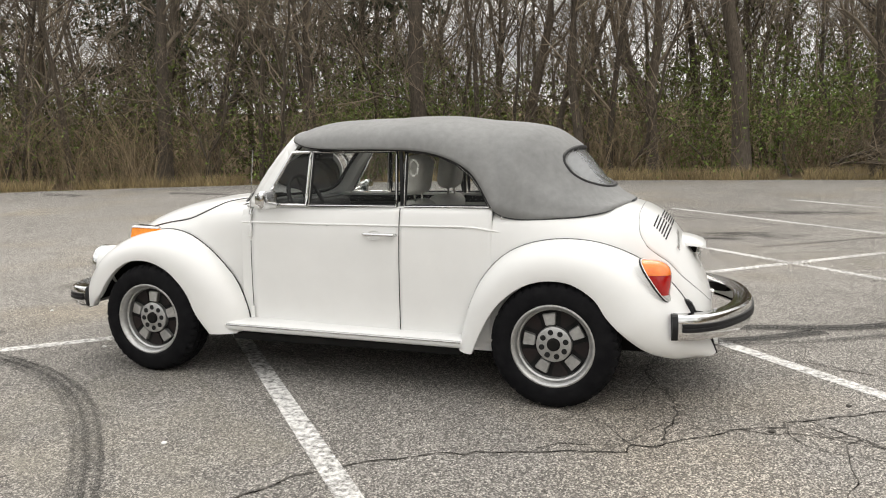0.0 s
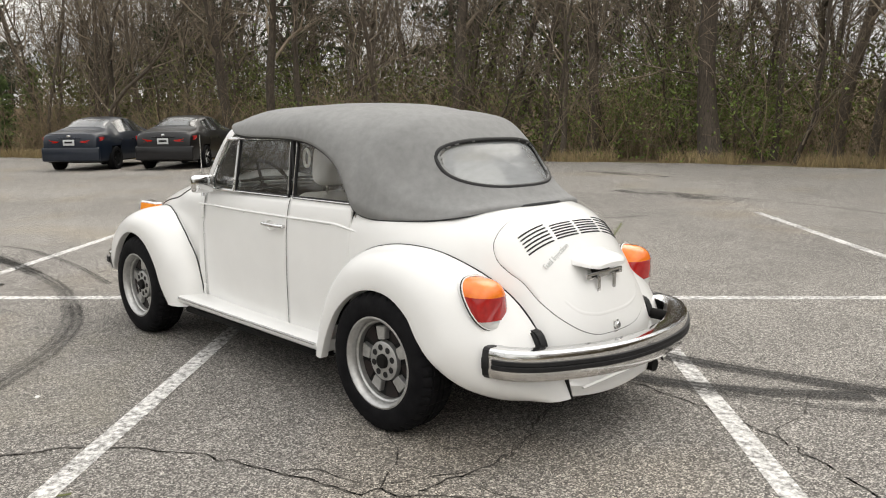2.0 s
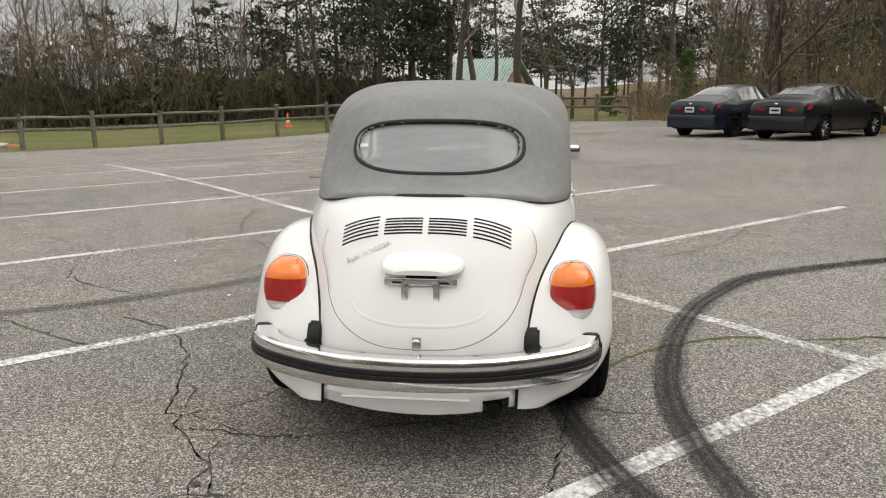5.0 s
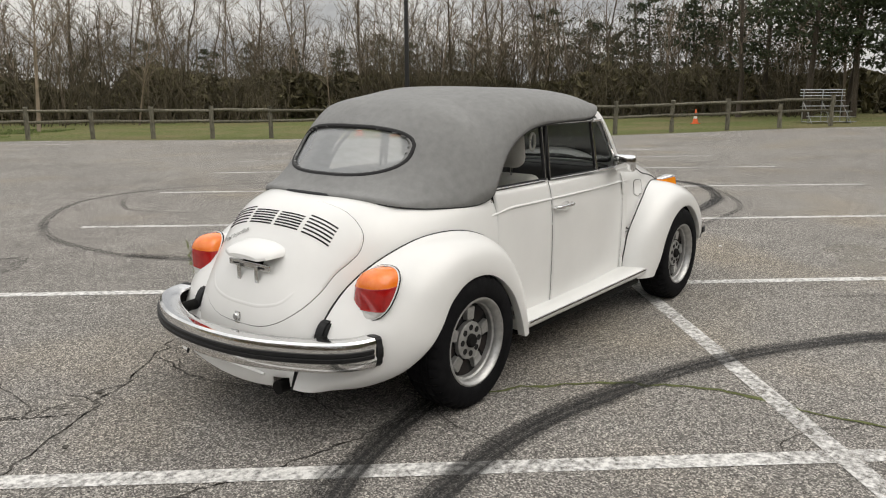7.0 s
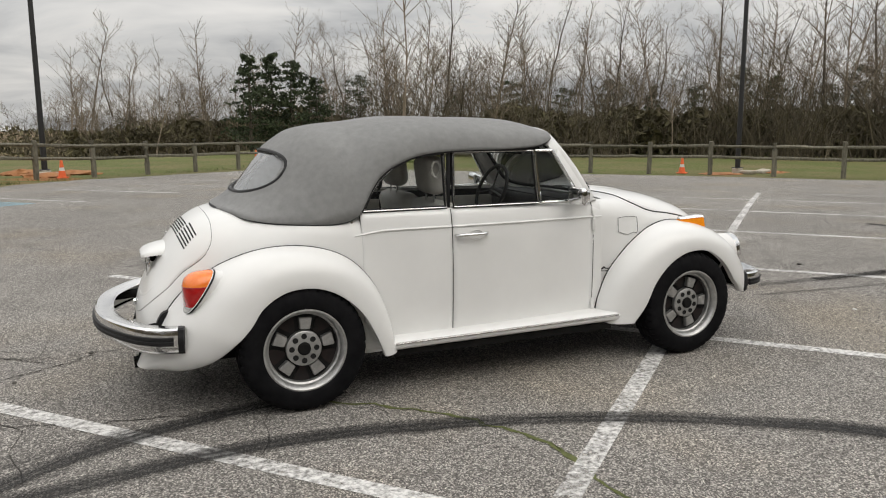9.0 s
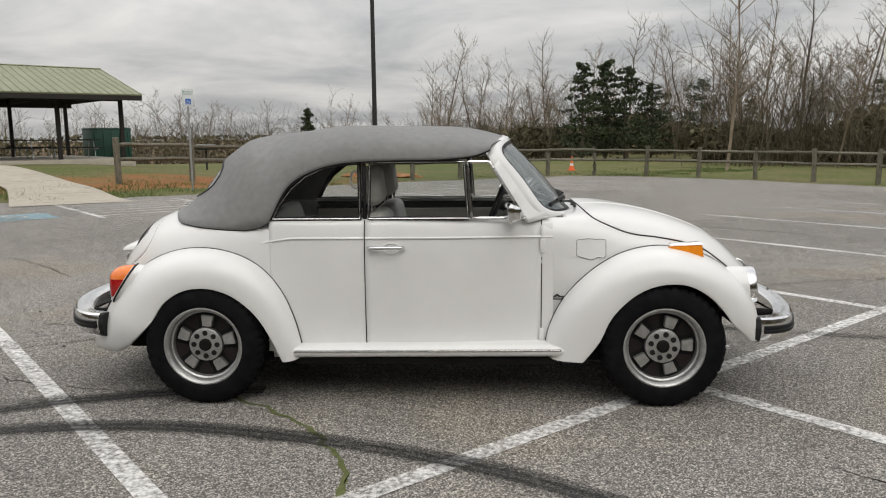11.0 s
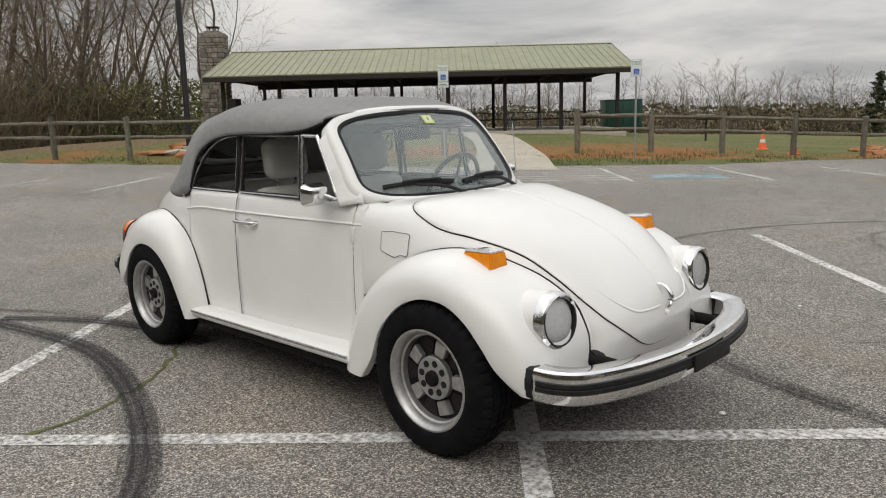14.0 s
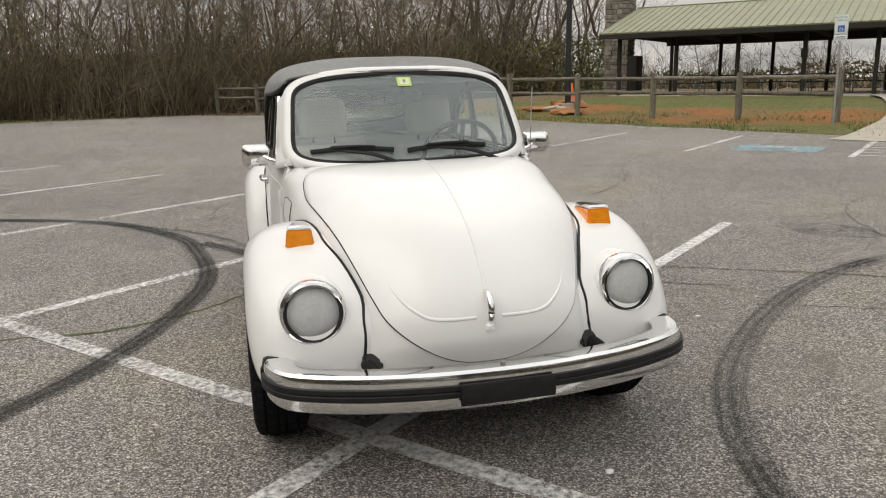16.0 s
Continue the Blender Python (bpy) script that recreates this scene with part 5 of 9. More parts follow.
def across(q, y):
    """The place on a row of the top at that y."""
    lo, hi = 0.0, 1.0
    for _ in range(26):
        c = (lo + hi) / 2
        lo, hi = (c, hi) if abs(top_point(q, c)[1]) < abs(y) else (lo, c)
    return top_point(q, math.copysign(lo, y))


def back_point(y, z):
    """The point of the back panel at that y and height."""
    lo, hi = 8.0, 15.0
    for _ in range(26):
        q = (lo + hi) / 2
        lo, hi = (q, hi) if across(q, y)[2] > z else (lo, q)
    return across(lo, y)


def window_ring(scale, lift):
    out = []
    for a in np.linspace(0, 2 * math.pi, 96, endpoint=False):
        ca, sa = math.cos(a), math.sin(a)
        y = WIN_W * scale * math.copysign(abs(ca) ** (2 / 2.9), ca)
        z = WIN_Z + WIN_H * scale * math.copysign(abs(sa) ** (2 / 2.9), sa)
        out.append(back_point(y, z) + np.array((-0.8, 0, 0.6)) * lift)
    return np.array(out)


v, f = tube(window_ring(1.03, 0.002), 0.0145, 8, True, flat=0.8)
obj("rear_window_seal", v, f, BLACK_RUBBER, top, "thick black rubber window seal")
rings = [window_ring(s, -0.006) for s in (1.0, 0.8, 0.55, 0.3, 0.003)]
v = np.concatenate(rings)
obj("rear_window", v, gridfaces(5, 96, False, True), REAR_GLASS, top, "curved hazy rear window")
# lower welt and seams of the top
line = [top_point(q, 1) for q in np.linspace(7.3, 15.9, 60)]
line = line + [top_point(16, c) for c in np.linspace(0.9, -0.9, 13)] + [p * (1, -1, 1) for p in line[::-1]]
v, f = tube(np.array(line) + (-0.002, 0, 0.001), 0.0085, 8)
obj("top_welt", v, f, CANVAS_EDGE, top)
for sgn in (1, -1):
    # side seam from the rear bow down to the welt, and on along the roof
    for q0, q1, y0, y1 in ((9.3, 15.0, 0.428, 0.440), (4.2, 9.3, 0.500, 0.428)):
        line = [across(q, sgn * (y0 + (y1 - y0) * (q - q0) / (q1 - q0))) + np.array((-0.001, 0, 0.001)) for q in np.linspace(q0, q1, 40)]
        v, f = tube(line, 0.0022, 5)
        obj("top_seam", v, f, CANVAS_EDGE if q0 > 9 else CANVAS, top)
    line = [top_point(q, 1) * (1, sgn, 1) for q in np.linspace(0.1, 7.0, 50)]
    v, f = tube(line, 0.009, 6)
    obj("edge_bead", v, f, BLACK_RUBBER, top)
v, f = tube([top_point(9.2, c) for c in np.linspace(-0.75, 0.75, 40)], 0.0035, 6)
obj("bow_seam", v, f, CANVAS, top)


# ---- windscreen ----
def screen(a, b):
    a2 = min(abs(a), 1.2)
    lo = np.array((0.795 - 0.170 * a2**2.1, 0.540 * a, 1.002 + 0.004 * a2**2))
    hi = np.array((0.455 - 0.095 * a2**2, 0.505 * a, 1.384 - 0.034 * a2**2.5))
    p = lo + (hi - lo) * b
    return p + np.array((0.7, 0, 0.75)) * 0.020 * math.sin(math.pi * min(max(b, 0), 1)) * 0.7


def screen_ring(grow, n=150, e=6.5):
    out = []
    for t in np.linspace(0, 2 * math.pi, n, endpoint=False):
        c, s = math.cos(t), math.sin(t)
        a, b = math.copysign(abs(c) ** (2 / e), c), math.copysign(abs(s) ** (2 / e), s)
        out.append(screen(a * (1 + grow / 0.53), 0.5 + 0.5 * b * (1 + grow / 0.25)))
    return np.array(out)


vs = [screen(a, b) for a in np.linspace(-1, 1, 41) for b in np.linspace(0, 1, 17)]
vv = np.array(vs)
fs = gridfaces(41, 17)
ab = np.array([(a, 2 * b - 1) for a in np.linspace(-1, 1, 41) for b in np.linspace(0, 1, 17)])
fs = [q for q in fs if (np.abs(ab[list(q)].mean(0)) ** 6.5).sum() < 1.05]
obj("windscreen", vv, fs, SCREEN_GLASS, car, "curved clear windscreen")
v, f = tube(screen_ring(0.004), 0.0125, 8, True)
obj("windscreen_seal", v, f, BLACK_RUBBER, car)
inner, outer = screen_ring(0.012), screen_ring(0.052)
back = outer + np.array((-0.035, 0, -0.02))
v = np.concatenate([inner, inner + (0.010, 0, 0.008), (inner + outer) / 2 + (0.014, 0, 0.012), outer + (0.004, 0, 0.003), back, inner + (-0.03, 0, -0.02)])
obj("windscreen_frame", v, gridfaces(6, len(inner), True, True), WHITE, car, "white windscreen surround", sharp=60)
# registration style sticker: a small pale green square
c = screen(0.02, 0.90)
x = (screen(0.1, 0.90) - screen(-0.06, 0.90))
x /= np.linalg.norm(x)
y = screen(0.02, 0.95) - screen(0.02, 0.85)
y /= np.linalg.norm(y)
nrm = np.cross(x, y)
nrm = nrm if nrm[0] > 0 else -nrm
STICKER = material("pale_green_sticker", [(0.52, 0.66, 0.20), (0.60, 0.74, 0.26)], rough=0.5, scale=60)
STICKER_IN = material("cream_sticker_middle", [(0.74, 0.74, 0.55)], rough=0.5)
INK = material("black_ink", [(0.01, 0.01, 0.01)], rough=0.6)
corner = [c + nrm * 0.004 + x * a * 0.034 + y * b * 0.030 for a, b in ((-1, -1), (1, -1), (1, 1), (-1, 1))]
obj("screen_sticker", corner + [p - nrm * 0.001 for p in corner], [(0, 1, 2, 3), (7, 6, 5, 4)], STICKER, car, "pale green inspection sticker with the number 8", smooth=False)
corner = [c + nrm * 0.0055 + x * a * 0.022 + y * b * 0.019 for a, b in ((-1, -1), (1, -1), (1, 1), (-1, 1))]
obj("sticker_field", corner + [p - nrm * 0.001 for p in corner], [(0, 1, 2, 3), (7, 6, 5, 4)], STICKER_IN, car, smooth=False)
m = Matrix((Vector(x), Vector(y), Vector(nrm))).transposed().to_4x4()
m.translation = Vector(c + nrm * 0.0062)
lettering("sticker_number", "8", 0.026, m, INK, car, 0.0004)

# wipers
for y0, y1, dz in ((-0.06, -0.46, 0.0), (0.38, -0.04, 0.0)):
    wp = []
    a0 = y0 / 0.535
    base = screen(a0, -0.07) + (0.03, 0, 0.012)
    tip = screen((y0 * 0.35 + y1 * 0.65) / 0.535, 0.085) + (0.020, 0, 0.018)
    v, f = tube(spline([base, base * 0.5 + tip * 0.5 + (0.016, 0, 0.018), tip], 14), [0.011 - 0.0045 * i / 13 for i in range(14)], 6)
    arm = obj("wiper", v, f, BLACK_RUBBER, car, "black wiper arm with blade")
    bl = [screen(y / 0.535, 0.045 + 0.075 * (1 - abs((y - (y0 + y1) / 2) / 0.2) ** 2 * 0.4)) + (0.011, 0, 0.011) for y in np.linspace(y0 - 0.04, y1, 14)]
    v, f = tube(bl, 0.0085, 6, flat=1.5)
    obj("wiper_blade", v, f, BLACK_RUBBER, arm)
    v, f = tube([p + np.array((0.008, 0, 0.012)) for p in bl[3:11]], 0.007, 6)
    obj("blade_bridge", v, f, BLACK_RUBBER, arm)
    v, f = lathe([(0.0, 0.018), (0.012, 0.016), (0.015, 0.0)], 14, "z")
    obj("wiper_pivot", np.array(v) + base - (0, 0, 0.012), f, BLACK_RUBBER, arm)
v, f = lathe([(0.0, 0.012), (0.008, 0.010), (0.012, 0.0)], 12, "z")
obj("washer_jet", np.array(v) + hull_y(FRONT, 1.16, 0.0), f, BLACK_RUBBER, car)


# ---- side windows ----
def glass_y(z):
    return 0.612 - 0.13 * (z - 0.985)


WINDOWS = {
    "vent_window": [(0.232, 0.996), (0.515, 0.996), (0.325, 1.292), (0.207, 1.294)],
    "door_window": [(-0.322, 0.996), (0.212, 0.996), (0.190, 1.294), (-0.314, 1.294)],
    "quarter_window": [(-0.368, 0.996), (-0.372, 1.292), (-0.47, 1.286), (-0.56, 1.266), (-0.66, 1.222), (-0.742, 1.155), (-0.803, 1.075), (-0.842, 0.996)]}
for sgn in (1, -1):
    for name, o in WINDOWS.items():
        loop = []
        for i in range(len(o)):
            p, q = np.array(o[i]), np.array(o[(i + 1) % len(o)])
            loop += [p + (q - p) * t for t in np.linspace(0, 1, 8, endpoint=False)]
        ring = np.array([(x, sgn * glass_y(z), z) for x, z in loop])
        v = [(x, sgn * (glass_y(z) - 0.002), z) for x, z in o]
        wn = obj(name, v, [tuple(range(len(o)))], CAR_GLASS, car, smooth=False)
        v, f = tube(ring, 0.0095 if name != "quarter_window" else 0.011, 8, True)
        obj("window_frame", v, f, CHROME if name == "vent_window" else BLACK_RUBBER, wn, "thin bright window frame" if name == "vent_window" else "")
        if name != "vent_window":
            v, f = tube(ring + (0, sgn * 0.008, 0), 0.004, 6, True)
            obj("bright_edge", v, f, DULL_CHROME, wn)
    # white sill ledge between side panel and glass
    v = []
    for x in np.linspace(-0.86, 0.64, 14):
        v += [(x, sgn * (side_y(x, 0.985) + 0.000), 0.983), (x, sgn * (glass_y(0.99) - 0.03), 0.995)]
    f = gridfaces(14, 2)
    thick(obj("sill_ledge", v, f, WHITE, car), 0.006)
    # white windscreen pillar from the glass back to the vent window
    rows = []
    for b in np.linspace(-0.05, 0.93, 14):
        q = screen(sgn * 1.02, min(b, 1.0)) + (0, 0, 0.0)
        w = np.array((0.524 - 0.190 * b, sgn * glass_y(0.99 + 0.29 * b), 0.985 + 0.305 * b))
        out = np.array((0.006, sgn * 0.008, 0.002))
        rows += [q, q + out, q * 0.5 + w * 0.5 + out * 1.1, w + out * 0.4, w + np.array((-0.01, 0, 0))]
    f = gridfaces(14, 5)
    thick(obj("windscreen_pillar", rows, f if sgn > 0 else [k[::-1] for k in f], WHITE, car), 0.004)
    # centre post
    part("window_post", boxbm(0.022, 0.018, 0.30, (-0.345, sgn * 0.588, 1.140), 0.006), BLACK_RUBBER, car)


# ---- lamps, bumpers, mirrors ----
for sgn in (1, -1):
    # tail lamp: a deep lens in three bands on an outline that leans with the wing
    holder = empty("tail_lamp", "", "")
    holder.parent = car
    holder["label"] = "large oval tail lamp with orange, red and clear bands"

    def lens_point(u, s, sgn=sgn, lift=0.0):
        r = abs(u) ** 2.4 + abs(s) ** 2.6
        k = max(0.0, 1 - r) ** 0.36
        x = -1.690 + 0.018 * s + 0.068 * u
        y = 0.597 + 0.090 * s - 0.003 * u
        z = 0.644 + 0.004 * s + 0.101 * u
        face_x = min(-1.764 + 0.012 * s * s - 0.004 * u, x - 0.020)
        return (x + (face_x - x) * k - lift, sgn * (y + 0.010 * s * k), z + 0.006 * k * max(0.0, u))

    def lens_band(u0, u1, mat, name):
        v = []
        for u in np.linspace(u0, u1, 14):
            w = max(0.0, 1 - abs(u) ** 2.4) ** (1 / 2.6)
            for q in np.linspace(-1, 1, 33):
                v.append(lens_point(u, w * math.sin(q * math.pi / 2)))
        f = gridfaces(14, 33)
        obj(name, v, f if sgn < 0 else [q[::-1] for q in f], mat, holder, sharp=70)

    lens_band(0.285, 0.999, ORANGE_LENS, "indicator_lens")
    lens_band(-0.64, 0.28, RED_LENS, "brake_lens")
    lens_band(-0.999, -0.645, CLEAR_LENS, "reversing_lens")
    for u in (0.2825, -0.6425):
        w = (1 - abs(u) ** 2.4) ** (1 / 2.6)
        v, f = tube([lens_point(u, w * math.sin(q * math.pi / 2)) for q in np.linspace(-1, 1, 24)], 0.0018, 5)
        obj("lens_joint", v, f, RED_LENS, holder)
    ring = []
    for t in np.linspace(0, 2 * math.pi, 72, endpoint=False):
        c, q = math.cos(t), math.sin(t)
        ring.append(lens_point(1.015 * math.copysign(abs(q) ** (2 / 2.4), q), 1.015 * math.copysign(abs(c) ** (2 / 2.6), c)))
    ring = np.array(ring)
    v, f = tube(ring, 0.0036, 8, True)
    obj("lamp_rim", v, f, WHITE, holder)
    v, f = tube(ring * (1, 1, 1) + (0.004, 0, -0.001), 0.0058, 8, True)
    obj("lamp_gasket", v, f, BLACK_RUBBER, holder)
    mid = ring.mean(0)
    v = np.concatenate([ring, mid + (ring - mid) * 0.98 + (0.06, -sgn * 0.02, -0.01)])
    obj("lamp_base", v, gridfaces(2, 72, False, True), WHITE, holder)

    # head lamp
    hl = empty("head_lamp", "", "")
    hl.parent = car
    hl["label"] = "round upright head lamp in a chrome ring"
    hl.matrix_basis = Matrix.Translation((1.690, sgn * 0.565, 0.612)) @ Matrix.Rotation(radians(sgn * 2), 4, "Z") @ Matrix.Rotation(radians(-6), 4, "Y")
    v, f = lathe([(0.118, -0.13), (0.116, -0.03), (0.110, 0.010), (0.106, 0.020)], 48, "x")
    obj("lamp_bucket", v, f, WHITE, hl)
    v, f = lathe([(0.112, 0.000), (0.111, 0.022), (0.106, 0.036), (0.098, 0.041), (0.090, 0.036), (0.088, 0.026)], 56, "x")
    v = np.array(v)
    up = v[:, 2] > 0.02
    v[up, 0] += 0.16 * (v[up, 2] - 0.02) * (v[up, 0] > 0.01)
    obj("lamp_ring", v, f, CHROME, hl, "chrome trim ring")
    v, f = lathe([(0.0, 0.052), (0.03, 0.050), (0.06, 0.043), (0.083, 0.030), (0.089, 0.024)], 48, "x")
    obj("lamp_glass", v, f, LAMP_GLASS, hl)
    v, f = lathe([(0.0, -0.070), (0.02, -0.068), (0.04, -0.056), (0.06, -0.034), (0.078, -0.004), (0.089, 0.022)], 48, "x")
    obj("reflector", v, f, REFLECTOR, hl)
    v, f = lathe([(0.0, 0.022), (0.014, 0.020), (0.018, 0.0), (0.018, -0.03)], 20, "x")
    obj("bulb", v, f, CLEAR_LENS, hl)
    v, f = lathe([(0.086, 0.026), (0.089, 0.040), (0.094, 0.043), (0.097, 0.038)], 48, "x")
    obj("glass_gasket", v, f, BLACK_RUBBER, hl)
    # indicator on the front wing
    ind = empty("indicator_lamp", "", "")
    ind.parent = car
    ind["label"] = "wedge-shaped amber indicator with a chrome cap"
    ind.matrix_basis = Matrix.Translation((1.365, sgn * 0.575, 0.792)) @ Matrix.Rotation(radians(sgn * 3), 4, "Z")
    bm = bmesh.new()
    pts = [(-0.095, -0.030, 0.022), (0.090, -0.054, -0.012), (0.090, 0.054, -0.020), (-0.095, 0.030, 0.018), (-0.080, -0.022, 0.050), (0.082, -0.044, 0.060), (0.082, 0.044, 0.058), (-0.080, 0.022, 0.050)]
    vs = [bm.verts.new(p) for p in pts]
    for q in ((3, 2, 1, 0), (4, 5, 6, 7), (0, 1, 5, 4), (1, 2, 6, 5), (2, 3, 7, 6), (3, 0, 4, 7)):
        bm.faces.new([vs[i] for i in q])
    bmesh.ops.bevel(bm, geom=bm.edges[:], offset=0.007, segments=3, affect="EDGES")
    part("amber_lens", bm, AMBER, ind)
    bm = bmesh.new()
    pts = [(-0.088, -0.026, 0.046), (0.084, -0.047, 0.057), (0.084, 0.047, 0.055), (-0.088, 0.026, 0.046), (-0.082, -0.020, 0.058), (0.076, -0.038, 0.070), (0.076, 0.038, 0.068), (-0.082, 0.020, 0.058)]
    vs = [bm.verts.new(p) for p in pts]
    for q in ((3, 2, 1, 0), (4, 5, 6, 7), (0, 1, 5, 4), (1, 2, 6, 5), (2, 3, 7, 6), (3, 0, 4, 7)):
        bm.faces.new([vs[i] for i in q])
    bmesh.ops.bevel(bm, geom=bm.edges[:], offset=0.005, segments=2, affect="EDGES")
    part("chrome_cap", bm, CHROME, ind)
    v, f = tube([(-0.11, -0.02, -0.004), (-0.10, -0.036, 0.004), (0.095, -0.060, -0.022), (0.100, 0.060, -0.030), (-0.10, 0.036, 0.0), (-0.11, 0.02, -0.004)], 0.008, 6, True)
    obj("lamp_gasket", v, f, BLACK_RUBBER, ind)
    bm = bmesh.new()
    pts = [(-0.10, -0.03, -0.06), (0.085, -0.05, -0.10), (0.085, 0.05, -0.11), (-0.10, 0.03, -0.06), (-0.095, -0.028, 0.022), (0.088, -0.052, -0.012), (0.088, 0.052, -0.020), (-0.095, 0.028, 0.018)]
    vs = [bm.verts.new(p) for p in pts]
    for q in ((3, 2, 1, 0), (4, 5, 6, 7), (0, 1, 5, 4), (1, 2, 6, 5), (2, 3, 7, 6), (3, 0, 4, 7)):
        bm.faces.new([vs[i] for i in q])
    part("lamp_foot", bm, AMBER, ind)


def bumper(name, keys, zc, label, sgn):
    """A blade along a plan curve: chrome with a broad flat top, black strip in the middle."""
    line = spline(keys, 70)
    tan = np.gradient(line, axis=0)
    tan /= np.linalg.norm(tan, axis=1)[:, None]
    out = np.stack([tan[:, 1], -tan[:, 0]], -1)
    out = out * np.sign((out * line).sum(1))[:, None]
    b = empty(name, "", "")
    b.parent = car
    b["label"] = label

    def band(nm, prof, mat, i0=0, i1=70, lab=""):
        v, f = [], []
        for p, o in zip(line[i0:i1], out[i0:i1]):
            for d, z in prof:
                v.append((p[0] + o[0] * d, p[1] + o[1] * d, zc + z))
        n = len(prof)
        f = gridfaces(i1 - i0, n, False, True) + [tuple(range(n)), tuple((i1 - i0 - 1) * n + j for j in range(n))[::-1]]
        return obj(nm, v, f, mat, b, lab, sharp=35)

    band("blade", [(-0.095, 0.049), (-0.075, 0.060), (-0.012, 0.062), (-0.002, 0.054), (0.002, 0.040), (0.004, 0.020), (0.004, -0.024), (0.001, -0.046), (-0.010, -0.062), (-0.028, -0.066), (-0.028, -0.058), (-0.014, -0.050), (-0.012, 0.0), (-0.014, 0.046), (-0.075, 0.048)], CHROME, 2, 68, "chrome bumper blade")
    band("rubber_strip", [(0.002, 0.024), (0.012, 0.022), (0.013, 0.008), (0.009, 0.004), (0.014, 0.0), (0.014, -0.014), (0.002, -0.022)], BLACK_RUBBER, 3, 67, "black rubber impact strip")
    for i0, i1 in ((0, 3), (67, 70)):
        band("end_cap", [(-0.096, 0.052), (-0.060, 0.062), (-0.012, 0.064), (0.000, 0.056), (0.006, 0.030), (0.012, 0.020), (0.012, -0.016), (0.005, -0.026), (0.003, -0.048), (-0.014, -0.064), (-0.030, -0.060), (-0.035, 0.0)], BLACK_RUBBER, i0, i1, "black rubber end cap")
    return b


rb = bumper("rear_bumper", [(-1.775, 0.705), (-1.885, 0.676), (-1.985, 0.590), (-2.078, 0.43), (-2.138, 0.27), (-2.165, 0.09), (-2.165, -0.09), (-2.138, -0.27), (-2.078, -0.43), (-1.985, -0.590), (-1.885, -0.676), (-1.775, -0.705)], 0.428, "chrome rear bumper with a black rubber strip", -1)
fb = bumper("front_bumper", [(1.700, 0.738), (1.810, 0.724), (1.905, 0.655), (1.985, 0.47), (2.028, 0.27), (2.045, 0.09), (2.045, -0.09), (2.028, -0.27), (1.985, -0.47), (1.905, -0.655), (1.810, -0.724), (1.700, -0.738)], 0.418, "chrome front bumper with a black rubber strip", 1)
for sgn in (1, -1):
    v, f = tube([(-1.80, sgn * 0.445, 0.445), (-1.93, sgn * 0.455, 0.44), (-2.05, sgn * 0.455, 0.43)], 0.026, 14)
    obj("bumper_arm", v, f, UNDER, rb)
    # wedge-shaped boot, tallest at the wing
    v, f = prism([(-1.800, 0.430), (-1.885, 0.430), (-1.885, 0.455), (-1.870, 0.490), (-1.852, 0.515), (-1.838, 0.522), (-1.800, 0.522)], sgn * 0.435 - 0.030, sgn * 0.435 + 0.030, "y")
    bm = bmesh.new()
    bv = [bm.verts.new(p) for p in v]
    for q in f:
        bm.faces.new([bv[i] for i in q])
    bmesh.ops.bevel(bm, geom=bm.edges[:], offset=0.009, segments=2, affect="EDGES")
    part("arm_boot", bm, BLACK_RUBBER, rb)
    v, f = tube([(1.66, sgn * 0.392, 0.43), (1.83, sgn * 0.40, 0.43), (1.98, sgn * 0.40, 0.42)], 0.026, 14)
    obj("bumper_arm", v, f, UNDER, fb)
    v, f = prism([(1.70, 0.420), (1.81, 0.420), (1.805, 0.438), (1.780, 0.460), (1.750, 0.470), (1.70, 0.470)], sgn * 0.385 - 0.032, sgn * 0.385 + 0.032, "y")
    bm = bmesh.new()
    bv = [bm.verts.new(p) for p in v]
    for q in f:
        bm.faces.new([bv[i] for i in q])
    bmesh.ops.bevel(bm, geom=bm.edges[:], offset=0.010, segments=2, affect="EDGES")
    part("arm_boot", bm, BLACK_RUBBER, fb)
part("plate_mount", boxbm(0.010, 0.31, 0.072, (2.060, -0.005, 0.412), 0.006), BLACK_RUBBER, fb, "empty black number plate mount")
v, f = lathe([(0.0, 0.012), (0.008, 0.012), (0.010, 0.0)], 12, "z")
obj("mount_bolt", np.array(v) + (2.020, -0.01, 0.480), f, DULL_CHROME, fb)

# mirrors
for sgn in (1, -1):
    bx, by, bz = 0.480, 0.585, 1.008
    v, f = tube(spline([(bx + 0.03, sgn * (by - 0.01), bz - 0.01), (bx + 0.02, sgn * (by + 0.045), bz + 0.002), (bx - 0.01, sgn * (by + 0.085), bz + 0.022)], 12), 0.008, 8)
    mr = obj("door_mirror", v, f, CHROME, car, "small square chrome door mirror")
    bm = boxbm(0.075, 0.145, 0.104, (0, 0, 0), 0.024, 4)
    for q in bm.verts:
        if q.co.x > 0:
            q.co.y *= 0.80
            q.co.z *= 0.74
    bmesh.ops.transform(bm, matrix=Matrix.Translation((bx - 0.035, sgn * (by + 0.108), bz + 0.022)) @ Matrix.Rotation(radians(-sgn * 8), 4, "Z"), verts=bm.verts)
    part("mirror_shell", bm, CHROME, mr)
    bm = boxbm(0.004, 0.096, 0.062, (-0.032, 0, 0), 0.001)
    bmesh.ops.transform(bm, matrix=Matrix.Translation((bx - 0.035, sgn * (by + 0.108), bz + 0.022)) @ Matrix.Rotation(radians(-sgn * 8), 4, "Z"), verts=bm.verts)
    part("mirror_glass", bm, CHROME, mr)
